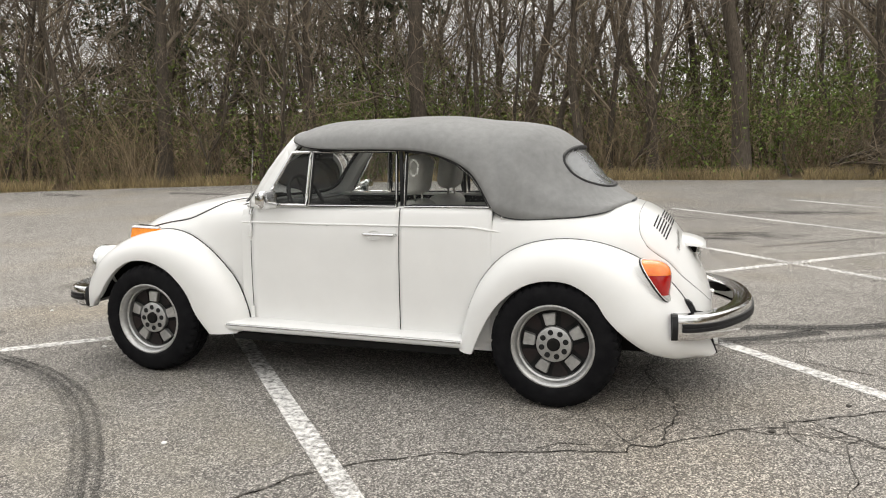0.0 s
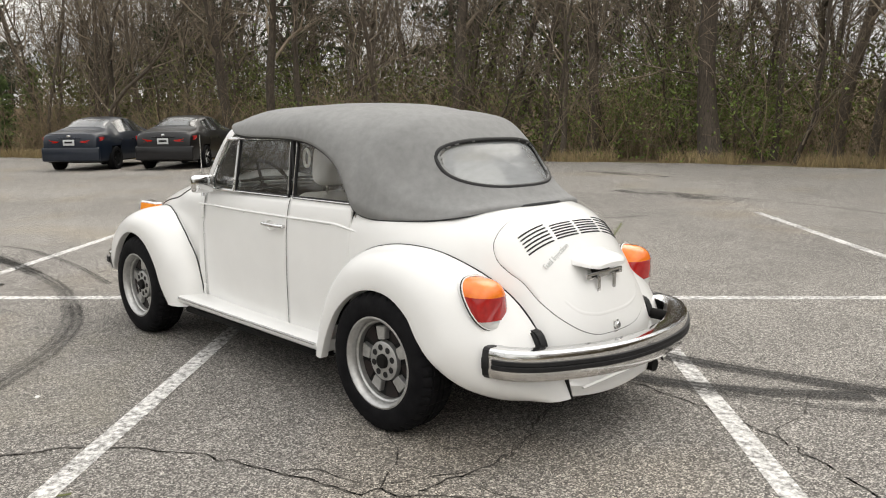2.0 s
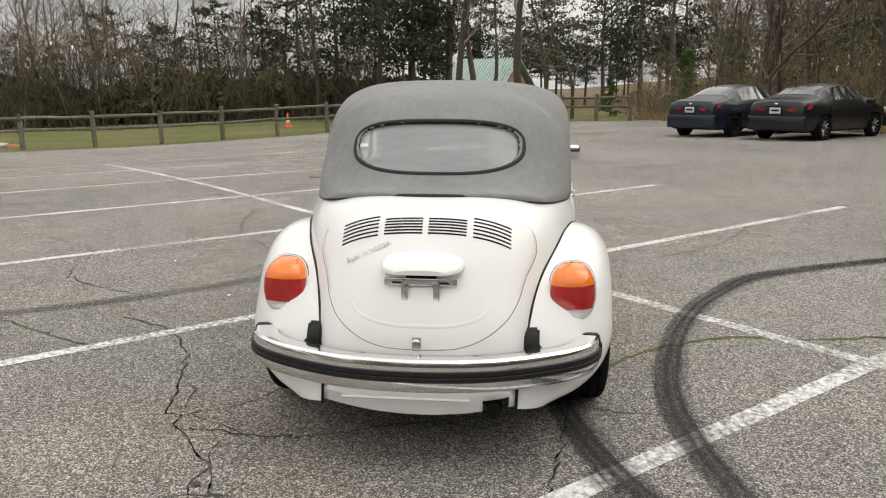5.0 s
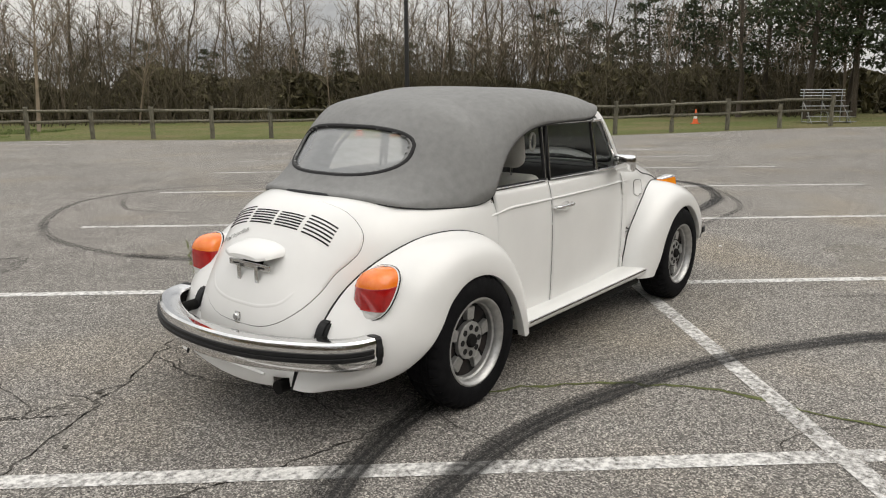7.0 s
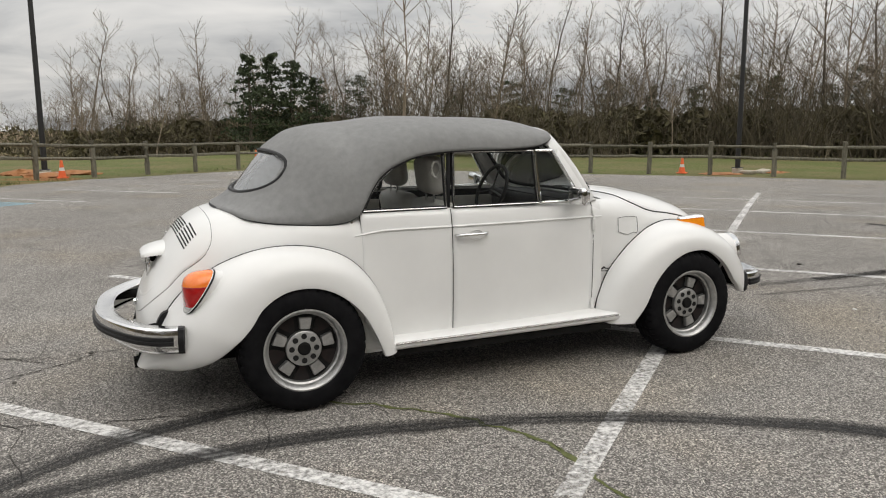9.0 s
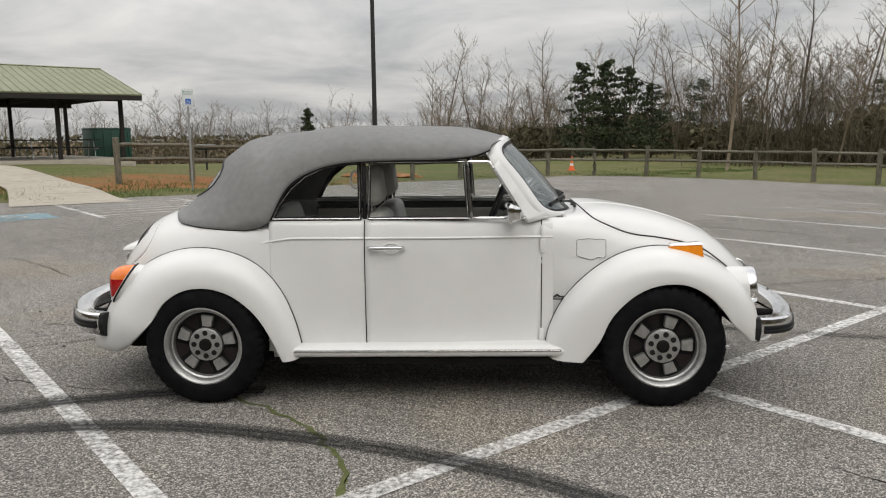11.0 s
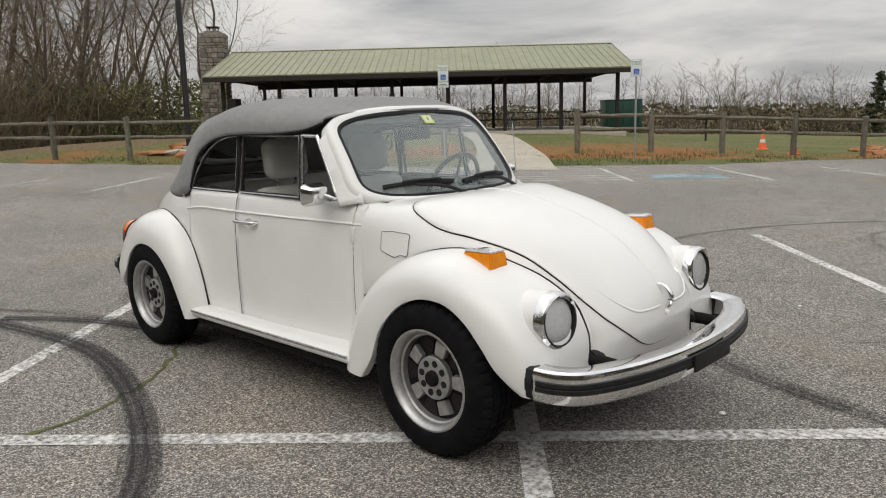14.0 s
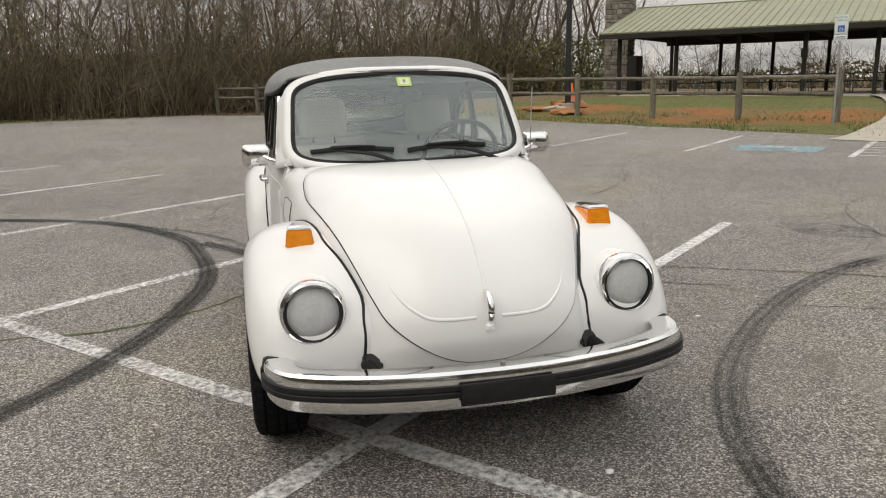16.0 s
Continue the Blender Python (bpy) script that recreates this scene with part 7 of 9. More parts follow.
# ---- pavilion ----
PX, PY = np.array((0.7211, 0.6928)), np.array((-0.6928, 0.7211))
P0 = np.array((-26.0, 13.5))
PM = Matrix.Translation((P0[0], P0[1], 0.0)) @ Matrix.Rotation(math.atan2(PX[1], PX[0]), 4, "Z")
L_P, W_P, Z_F, Z_E, Z_R = 17.75, 9.6, 0.64, 3.10, 4.42
pav = empty("picnic_pavilion", "open picnic pavilion with a khaki metal roof on dark timber posts", "pavilion", m=PM)
part("slab", boxbm(L_P - 0.6, W_P - 0.6, 0.5, (L_P / 2, W_P / 2, Z_F - 0.25), 0.02), CONCRETE, pav)
for sgn in (0, 1):
    y0, y1 = (0.0, W_P / 2) if sgn == 0 else (W_P, W_P / 2)
    v = np.array([(0, y0, Z_E), (L_P, y0, Z_E), (L_P, y1, Z_R), (0, y1, Z_R)])
    n = np.array((0, -(Z_R - Z_E) * (1 if sgn == 0 else -1), W_P / 2))
    n = n / np.linalg.norm(n) * 0.05
    vv = np.concatenate([v, v + n])
    slope = obj("roof_slope", vv, [(0, 1, 2, 3), (4, 7, 6, 5), (0, 4, 5, 1), (1, 5, 6, 2), (2, 6, 7, 3), (3, 7, 4, 0)], TAN_ROOF, pav, "khaki ribbed metal roofing", smooth=False)
    k = int(L_P / 0.305)
    rib = prism([(-0.022, 0.0), (-0.012, 0.028), (0.012, 0.028), (0.022, 0.0)], 0, 1, "y")
    ln = math.hypot(W_P / 2, Z_R - Z_E)
    m = rib[0].copy()
    m[:, 1] *= ln
    me = None
    for i in range(k + 1):
        if me is None:
            ob = obj("roof_rib", m, rib[1], TAN_ROOF, slope, smooth=False)
            me = ob.data
        else:
            ob = new("roof_rib", me)
            ob.parent = slope
        tilt = math.atan2(Z_R - Z_E, W_P / 2)
        base = Matrix.Translation((min(i * 0.305 + 0.05, L_P - 0.03), y0, Z_E + 0.052))
        ob.matrix_basis = base @ (Matrix.Rotation(tilt, 4, "X") if sgn == 0 else Matrix.Rotation(math.pi, 4, "Z") @ Matrix.Rotation(tilt, 4, "X"))
    part("fascia", boxbm(L_P, 0.05, 0.20, (L_P / 2, y0 + (0.03 if sgn == 0 else -0.03), Z_E - 0.09)), DARK_WOOD, pav)
    part("header_beam", boxbm(L_P - 1.0, 0.20, 0.34, (L_P / 2, 0.95 if sgn == 0 else W_P - 0.95, Z_E - 0.02)), DARK_WOOD, pav)
v, f = tube([(0, W_P / 2, Z_R + 0.06), (L_P, W_P / 2, Z_R + 0.06)], 0.09, 8, flat=0.4)
obj("ridge_cap", v, f, TAN_ROOF, pav)
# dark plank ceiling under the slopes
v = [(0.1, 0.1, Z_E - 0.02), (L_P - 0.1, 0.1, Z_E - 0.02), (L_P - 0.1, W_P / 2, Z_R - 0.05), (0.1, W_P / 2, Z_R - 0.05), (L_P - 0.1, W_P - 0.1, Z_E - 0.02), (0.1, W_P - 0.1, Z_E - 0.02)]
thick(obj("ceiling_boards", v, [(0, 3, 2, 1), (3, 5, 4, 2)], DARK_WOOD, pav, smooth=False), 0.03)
for x in (0.12, L_P - 0.12):
    v, f = prism([(0.05, Z_E - 0.16), (W_P - 0.05, Z_E - 0.16), (W_P / 2, Z_R - 0.02)], x - 0.02, x + 0.02, "x")
    if x > 1:
        v, f = prism([(0.05, Z_E - 0.10), (W_P / 2, Z_R - 0.06), (W_P - 0.05, Z_E - 0.10), (W_P / 2, Z_R - 0.20)], x - 0.02, x + 0.02, "x")
        pass
    v, f = joined(prism([(0.02, Z_E - 0.16), (W_P / 2, Z_R - 0.14), (W_P / 2, Z_R + 0.02), (0.02, Z_E + 0.02)], x - 0.02, x + 0.02, "x"), prism([(W_P - 0.02, Z_E + 0.02), (W_P / 2, Z_R + 0.02), (W_P / 2, Z_R - 0.14), (W_P - 0.02, Z_E - 0.16)], x - 0.02, x + 0.02, "x"))
    obj("barge_board", v, f, DARK_WOOD, pav, smooth=False)
for i in range(8):
    x = 0.55 + i * (L_P - 1.1) / 7
    for y in (0.95, W_P - 0.95):
        part("post", boxbm(0.15, 0.15, Z_E - Z_F, (x, y, (Z_E + Z_F) / 2), 0.012), DARK_WOOD, pav)
    part("tie_beam", boxbm(0.10, W_P - 1.7, 0.20, (x, W_P / 2, Z_E + 0.02)), DARK_WOOD, pav)
part("meter_box", boxbm(0.22, 0.14, 0.34, (0.55 + 3 * (L_P - 1.1) / 7, 0.83, 2.15), 0.01), DARK_WOOD, pav)
# stone chimney at the end
chim = empty("stone_chimney", "tall grey fieldstone chimney at the pavilion's end", "chimney", m=PM)
cx, cy, cw, cd, ctop = -0.75, 4.6, 1.10, 1.0, 5.35
part("core", boxbm(cw - 0.10, cd - 0.10, ctop - 0.3, (cx, cy, (ctop + 0.3) / 2), 0.02), MORTAR, chim)
z = 0.42
while z < ctop - 0.1:
    h = random.uniform(0.11, 0.22)
    for side in range(4):
        span = cw if side % 2 == 0 else cd
        t = -span / 2
        while t < span / 2 - 0.05:
            w = min(random.uniform(0.18, 0.42), span / 2 - t)
            d = random.uniform(0.10, 0.14)
            bm = boxbm(w - 0.018, d, h - 0.016, (0, 0, 0), 0.018, 1)
            for q in bm.verts:
                q.co += Vector((noise.noise(q.co * 9 + Vector((t, z, side))), noise.noise(q.co * 7 + Vector((z, t, side))), 0)) * 0.016
            off = (cd if side % 2 == 0 else cw) / 2 - 0.045
            bmesh.ops.transform(bm, matrix=Matrix.Translation((cx, cy, z + h / 2)) @ Matrix.Rotation(side * math.pi / 2, 4, "Z") @ Matrix.Translation((t + w / 2, -off, 0)), verts=bm.verts)
            part("stone", bm, STONE, chim, smooth=False)
            t += w
    z += h
part("cap_slab", boxbm(cw * 0.62, cd * 0.62, 0.12, (cx, cy, ctop + 0.02), 0.01), STONE, chim)
part("flue_hood", boxbm(cw * 0.5, cd * 0.5, 0.05, (cx, cy, ctop + 0.26), 0.01), DARK_WOOD, chim)
for a in (-1, 1):
    for b in (-1, 1):
        part("hood_leg", boxbm(0.04, 0.04, 0.2, (cx + a * 0.2, cy + b * 0.2, ctop + 0.16)), DARK_WOOD, chim)
part("hearth_hood", boxbm(0.5, 0.9, 1.7, (cx + 0.75, cy, 1.5), 0.05), DARK_WOOD, chim)


def picnic_table(m):
    th = empty("picnic_table", "dark timber picnic table with attached benches on steel legs", "picnic table", "picnic tables", m)
    for k in range(4):
        part("top_plank", boxbm(1.95, 0.175, 0.04, (0, -0.28 + 0.187 * k, 0.75), 0.005), DARK_WOOD, th)
    for y in (-0.66, 0.66):
        part("bench_plank", boxbm(1.95, 0.25, 0.04, (0, y, 0.44), 0.005), DARK_WOOD, th)
    for x in (-0.7, 0.7):
        part("cross_bar", boxbm(0.05, 1.45, 0.05, (x, 0, 0.40)), GALV, th)
        for y in (-0.42, 0.42):
            v, f = tube([(x, y, 0.0), (x, y * 0.6, 0.72)], 0.024, 8)
            obj("leg", v, f, GALV, th)
    return th


tab = None
for x, y in ((2.6, 2.9), (5.2, 2.9), (8.2, 2.8), (10.9, 2.9), (13.5, 2.9), (15.9, 3.0), (3.4, 6.4), (6.6, 6.4), (9.6, 6.4), (12.6, 6.4), (15.2, 6.4)):
    m = PM @ pose(x, y, Z_F, 0, 0, random.uniform(-4, 4))
    if tab is None:
        tab = picnic_table(m)
    else:
        copy_thing(tab, m)

# refuse container and grill
d = empty("refuse_container", "dark green steel refuse container beside the pavilion", "container", m=pose(-18.6, 33.6, ground_z(-18.6, 33.6) - 0.02, 0, 0, 44))
part("box", boxbm(1.9, 1.5, 1.55, (0, 0, 0.90), 0.03), DUMP_GREEN, d)
for k in range(5):
    part("side_rib", boxbm(0.06, 0.05, 1.4, (-0.8 + 0.4 * k, -0.77, 0.85), 0.008), DUMP_GREEN, d)
part("lid", boxbm(1.96, 1.55, 0.06, (0, 0, 1.71), 0.02), DUMP_GREEN, d)
for x in (-0.7, 0.7):
    part("skid", boxbm(0.10, 1.4, 0.13, (x, 0, 0.065), 0.01), DUMP_GREEN, d)
g = empty("park_grill", "black steel park grill on a post in the grass", "grill", m=pose(-12.6, 31.0, ground_z(-12.6, 31.0) - 0.05, 0, 0, 30))
v, f = tube([(0, 0, 0), (0, 0, 0.95)], 0.045, 10)
obj("post", v, f, POLE_BLACK, g)
part("fire_box", boxbm(0.95, 0.55, 0.22, (0, 0, 1.05), 0.02), POLE_BLACK, g)
part("grate", boxbm(0.80, 0.50, 0.02, (0.0, 0, 1.19), 0.004), GALV, g)
part("side_shelf", boxbm(0.35, 0.3, 0.02, (-0.62, 0, 1.12), 0.004), POLE_BLACK, g)

# bleachers by the fence
bl = empty("bleacher", "small aluminium bleacher with four rows on the grass", "bleacher", m=pose(34.8, 5.5, ground_z(34.8, 5.5) - 0.05, 0, 0, -58) @ Matrix.Diagonal((0.78, 0.78, 0.72, 1)))
for k in range(4):
    part("seat_plank", boxbm(2.6, 0.25, 0.04, (0, 0.55 * k, 0.42 + 0.32 * k), 0.008), ALU, bl)
    part("foot_plank", boxbm(2.6, 0.22, 0.03, (0, 0.55 * k - 0.25, 0.12 + 0.30 * k), 0.006), ALU, bl)
for x in (-1.1, 0, 1.1):
    for p, q in (((x, -0.1, 0.0), (x, 1.75, 1.35)), ((x, 1.7, 0.0), (x, 1.7, 2.05)), ((x, 0.6, 0.0), (x, 0.6, 0.75)), ((x, 0, 0.05), (x, 1.75, 0.05))):
        v, f = tube([p, q], 0.026, 6)
        obj("strut", v, f, ALU, bl)
for z in (1.7, 1.9, 2.08):
    v, f = tube([(-1.3, 1.75, z), (1.3, 1.75, z)], 0.024, 6)
    obj("guard_rail", v, f, ALU, bl)

# small building with a metal roof
hb = empty("park_building", "low tan building with a pale green ribbed metal roof", "building", m=pose(66, 2.6, ground_z(66, 2.6) - 0.6, 0, 0, 62) @ Matrix.Diagonal((0.62, 0.85, 1.0, 1)))
part("wall", boxbm(9.0, 6.0, 2.1, (0, 0, 1.05), 0.02), TAN_WALL, hb)
for sgn in (-1, 1):
    v = np.array([(-5.2, sgn * 3.9, 1.95), (5.2, sgn * 3.9, 1.95), (5.2, 0, 4.7), (-5.2, 0, 4.7)])
    sl = obj("roof", np.concatenate([v, v + (0, 0, 0.08)]), [(0, 1, 2, 3), (4, 7, 6, 5), (0, 4, 5, 1), (1, 5, 6, 2), (2, 6, 7, 3), (3, 7, 4, 0)], GREEN_ROOF, hb, smooth=False)
    for k in range(22):
        x = -5.1 + k * 0.485
        v, f = tube([(x, sgn * 3.92, 2.06), (x, 0, 4.81)], 0.07, 4)
        obj("roof_rib", v, f, ROOF_PALE, sl)
for x in (-5.0, 5.0):
    v, f = prism([(-3.0, 2.1), (3.0, 2.1), (0, 4.2)], min(x * 0.9, x * 0.88), max(x * 0.9, x * 0.88), "x")
    obj("gable", v, f, TAN_WALL, hb, smooth=False)
part("door", boxbm(0.06, 1.0, 1.9, (-4.52, 0.5, 0.95), 0.01), DARK_WOOD, hb)


# ---- parked saloons ----
def saloon(name, paint, label, m, boot_badge=True):
    th = empty(name, label, "car", "parked saloons", m)
    # x ahead; stations: x, roof/deck z, half-width at the waist, waist z
    prof = [(-2.22, 0.62), (-2.20, 0.90), (-2.10, 1.02), (-1.75, 1.08), (-1.50, 1.13), (-1.0, 1.34), (-0.55, 1.44), (-0.1, 1.46), (0.35, 1.42), (0.8, 1.27), (1.25, 1.02), (1.45, 0.97), (1.95, 0.86), (2.20, 0.72), (2.27, 0.55)]
    P = spline(prof, 90)
    rows = []
    nu = 33
    for x, z in P:
        zz = z
        plan = 0.89 * (1 - max(0.0, (abs(x) - 1.3) / 1.0) ** 2.4 * 0.20)
        cab = sstep(1.02, 1.30, z)
        for u in np.linspace(-1, 1, nu):
            a = abs(u)
            yy = plan * math.copysign(math.sin(a * math.pi / 2) ** 0.8, u)
            belt = min(z, 0.98)
            if a < 0.62:
                t = a / 0.62
                w = plan * (0.93 - 0.29 * cab)
                y = w * math.copysign(t ** 0.9, u)
                h = zz - 0.045 * t**4 - (0.02 if cab > 0.5 else 0.01) * t**2
            elif a < 0.80:
                t = (a - 0.62) / 0.18
                w0 = plan * (0.93 - 0.29 * cab)
                y = math.copysign(w0 + (plan * 0.975 - w0) * t, u)
                h0 = zz - 0.065
                h = h0 + (min(0.90, h0 - 0.02) - h0) * t
            else:
                t = (a - 0.80) / 0.20
                y = math.copysign(plan * (0.975 + 0.025 * math.sin(math.pi * t) - 0.05 * t**3), u)
                top = min(0.90, zz - 0.085)
                h = top + (0.26 - top) * t
            rows.append((x, y, h))
    V = np.array(rows)

    def arch(c):
        for cx in (-1.32, 1.38):
            if abs(c[1]) > 0.6 and math.hypot(c[0] - cx, c[2] - 0.32) < 0.36:
                return True
        return False

    obj("body", V, gridfaces(90, nu, keep=lambda f: not arch(V[list(f)].mean(0))), paint, th, sharp=50)
    for x, z0, z1 in ((-2.21, 0.26, 0.64), (2.265, 0.26, 0.56)):
        bm = boxbm(0.10, 1.62, z1 - z0, (x * 0.985, 0, (z0 + z1) / 2), 0.04, 3)
        part("bumper", bm, paint, th)
    part("underside", boxbm(4.1, 1.5, 0.25, (0, 0, 0.34), 0.03), UNDER, th)

    # glass laid just over the body
    def shell(name, xs, u0, u1, lift):
        sel = [k for k, (x, z) in enumerate(P) if xs[0] <= x <= xs[1]]
        us = [j for j in range(nu) if u0 <= np.linspace(-1, 1, nu)[j] <= u1]
        v = []
        for k in sel:
            for j in us:
                p = V[k * nu + j]
                n = np.array((0.0, p[1] * 0.9, 0.5 * (p[2] - 0.7)))
                n = n / (np.linalg.norm(n) + 1e-9)
                if abs(p[1]) < 0.45:
                    n = np.array((-0.5 if xs[1] < 0 else 0.5, 0, 0.85))
                v.append(p + n * lift)
        return obj(name, v, gridfaces(len(sel), len(us)), DARK_GLASS, th)

    shell("rear_window", (-1.46, -0.78), -0.58, 0.58, 0.008)
    shell("windscreen", (0.62, 1.20), -0.58, 0.58, 0.008)
    shell("side_window", (-0.98, -0.12), -0.79, -0.62, 0.008)
    shell("side_window", (-0.02, 0.85), -0.79, -0.62, 0.008)
    shell("side_window", (-0.98, -0.12), 0.62, 0.79, 0.008)
    shell("side_window", (-0.02, 0.85), 0.62, 0.79, 0.008)
    for sgn in (1, -1):
        o = spline([(0.30, 0.80), (0.55, 0.83), (0.80, 0.91), (0.86, 0.90), (0.80, 0.80), (0.55, 0.755), (0.34, 0.765), (0.30, 0.80)], 26)[:-1]
        v = []
        for off in (0.0, 0.05):
            for y, z in o:
                back = -2.235 + off + 0.24 * max(0.0, (y - 0.45) / 0.41) ** 2.2
                v.append((back, sgn * y, z))
        n = len(o)
        obj("tail_lamp", v, [tuple(range(n))] + [(i, (i + 1) % n, n + (i + 1) % n, n + i) for i in range(n)], RED_LENS, th)
        part("head_lamp", boxbm(0.30, 0.36, 0.14, (2.02, sgn * 0.64, 0.72), 0.05, 3), CLEAR_LENS, th)
        part("mirror", boxbm(0.12, 0.20, 0.13, (0.78, sgn * 0.98, 0.98), 0.04, 3), paint, th)
        for x in (-0.20, -1.0):
            part("door_handle", boxbm(0.18, 0.03, 0.035, (x, sgn * 0.885, 0.82), 0.01), paint, th)
        for x in (-0.07, 0.93, -1.02):
            v, f = tube([(x, sgn * 0.888, 0.34), (x, sgn * 0.893, 0.6), (x, sgn * 0.876, 0.86)], 0.005, 4)
            obj("door_gap", v, f, GAP, th)
        for cx in (-1.32, 1.38):
            w = empty("wheel", "", "")
            w.parent = th
            w.matrix_basis = pose(cx, sgn * 0.80, 0.32, 0, 0, 0 if sgn > 0 else 180)
            obj("tyre", *lathe([(0.215, -0.1), (0.30, -0.10), (0.32, -0.07), (0.32, 0.07), (0.30, 0.10), (0.215, 0.10)], 40, "y"), TYRE, w)
            obj("rim", *lathe([(0.0, 0.04), (0.06, 0.045), (0.07, 0.02), (0.20, 0.05), (0.222, 0.095), (0.215, 0.10)], 40, "y"), WHEEL_BLACK if paint is NAVY_PAINT else UNDER, w)
            for k in range(10 if paint is BLACK_PAINT else 5):
                a = 2 * math.pi * k / (10 if paint is BLACK_PAINT else 5)
                v, f = tube([(0.05 * math.cos(a), 0.05, 0.05 * math.sin(a)), (0.205 * math.cos(a), 0.075, 0.205 * math.sin(a))], 0.014, 5, flat=0.6)
                obj("spoke", v, f, WHEEL_SILVER if paint is BLACK_PAINT else WHEEL_BLACK, w)
            v, f = lathe([(0.0, -0.02), (0.36, -0.02), (0.37, 0.06)], 30, "y")
            obj("arch_liner", np.array(v) * (1, 1, 1), f, UNDER, w)
    part("number_plate", boxbm(0.012, 0.31, 0.155, (-2.255, 0, 0.77), 0.003), PLATE, th)
    part("plate_bar", boxbm(0.006, 0.22, 0.05, (-2.262, 0, 0.775), 0.0), GAP, th)
    part("boot_trim", boxbm(0.02, 0.62, 0.03, (-2.24, 0, 0.885), 0.008), paint, th)
    part("maker_badge", boxbm(0.012, 0.10, 0.05, (-2.225, 0, 0.94), 0.012), CHROME, th)
    v, f = tube([(-2.19, y, 1.0 - 0.02 * abs(y)) for y in np.linspace(-0.66, 0.66, 12)], 0.006, 4)
    obj("boot_gap", v, f, GAP, th)
    return th


HD = -48.3
for name, paint, label, (x, y) in (("black_saloon", BLACK_PAINT, "shiny black four-door saloon parked facing the woods", (19.1, -9.1)), ("blue_saloon", NAVY_PAINT, "dark blue four-door saloon parked beside a black one", (21.0, -7.2))):
    saloon(name, paint, label, pose(x, y, ground_z(x, y), 0, 0, HD) @ Matrix.Diagonal((1.05, 1.05, 1.07, 1)))
saloon("pale_saloon", PALE_PAINT, "pale saloon parked far off by the driveway", pose(64, -14.5, ground_z(64, -14.5) + 0.02, 0, 0, 60))


# ---- trees ----
def twig(points, radii):
    """A thin three-sided bar, open at its ends."""
    v, f = tube(points, radii, 3)
    return v, [q for q in f if len(q) == 4]


def grow_tree(seed, height, radius, lean=0.06, first=0.38, limbs=16, spread=1.0, wander=0.06, twig_level=3):
    """Returns the trunk and the crown of a bare tree as two piece lists."""
    rng = random.Random(seed)
    trunk, crown = [], []

    def bend(p, d, length, segs, wander, rise):
        pts = [np.array(p)]
        d = np.array(d, float)
        for _ in range(segs):
            d = d + np.array((rng.gauss(0, wander), rng.gauss(0, wander), rng.gauss(0, wander * 0.5) + rise))
            d /= np.linalg.norm(d)
            pts.append(pts[-1] + d * length / segs)
        return np.array(pts)

    def off(d, angle):
        a = np.cross(d, (rng.gauss(0, 1), rng.gauss(0, 1), rng.gauss(0, 1)))
        a /= np.linalg.norm(a) + 1e-9
        return d * math.cos(angle) + a * math.sin(angle)

    def branch(p, d, length, r, level):
        segs = 1 if level > twig_level else 5 if level == 1 else 4 if level == 2 else 2
        pts = bend(p, d, length, segs, 0.27 if level < 3 else 0.25, 0.10 if level == 1 else 0.04)
        sides = 4 if level == 1 else 3
        rad = [r * (1 - 0.8 * k / segs) for k in range(segs + 1)]
        crown.append(twig(pts, rad) if sides == 3 else tube(pts, rad, sides))
        if level >= twig_level + 1:
            return
        kids = {1: rng.randint(4, 6), 2: rng.randint(3, 4), 3: 3}[level]
        for k in range(kids):
            t = rng.uniform(0.25, 1.0)
            i = min(int(t * segs), segs - 1)
            q = pts[i] + (pts[i + 1] - pts[i]) * (t * segs - i)
            dd = pts[i + 1] - pts[i]
            dd /= np.linalg.norm(dd)
            branch(q, off(dd, rng.uniform(0.35, 0.95)), length * rng.uniform(0.38, 0.66), max(r * (1 - 0.75 * t) * 0.6, 0.0075), level + 1)

    stems = [(np.zeros(3), np.array((rng.gauss(0, lean), rng.gauss(0, lean), 1.0)), height, radius)]
    for p, d, h, r in stems:
        d = d / np.linalg.norm(d)
        pts = bend(p - np.array((0, 0, 0.3)), d, h, 10, wander * 1.7, 0.03)
        rad = [r * (1.25 if k == 0 else (1 - 0.85 * k / 10)) for k in range(11)]
        trunk.append(tube(pts, rad, 8))
        for k in range(limbs):
            t = first + (1 - first) * (k + rng.random()) / limbs
            i = min(int(t * 10), 9)
            q = pts[i] + (pts[i + 1] - pts[i]) * (t * 10 - i)
            dd = pts[i + 1] - pts[i]
            dd /= np.linalg.norm(dd)
            ln = h * spread * (0.33 - 0.16 * (t - first) / (1 - first)) * rng.uniform(0.55, 1.25) * (0.55 if t < 0.3 else 1.0)
            branch(q, off(dd, rng.uniform(0.45, 1.0)), ln, max(0.016, r * (1 - 0.8 * t) * rng.uniform(0.30, 0.55)), 1)
    return joined(*trunk), joined(*crown)


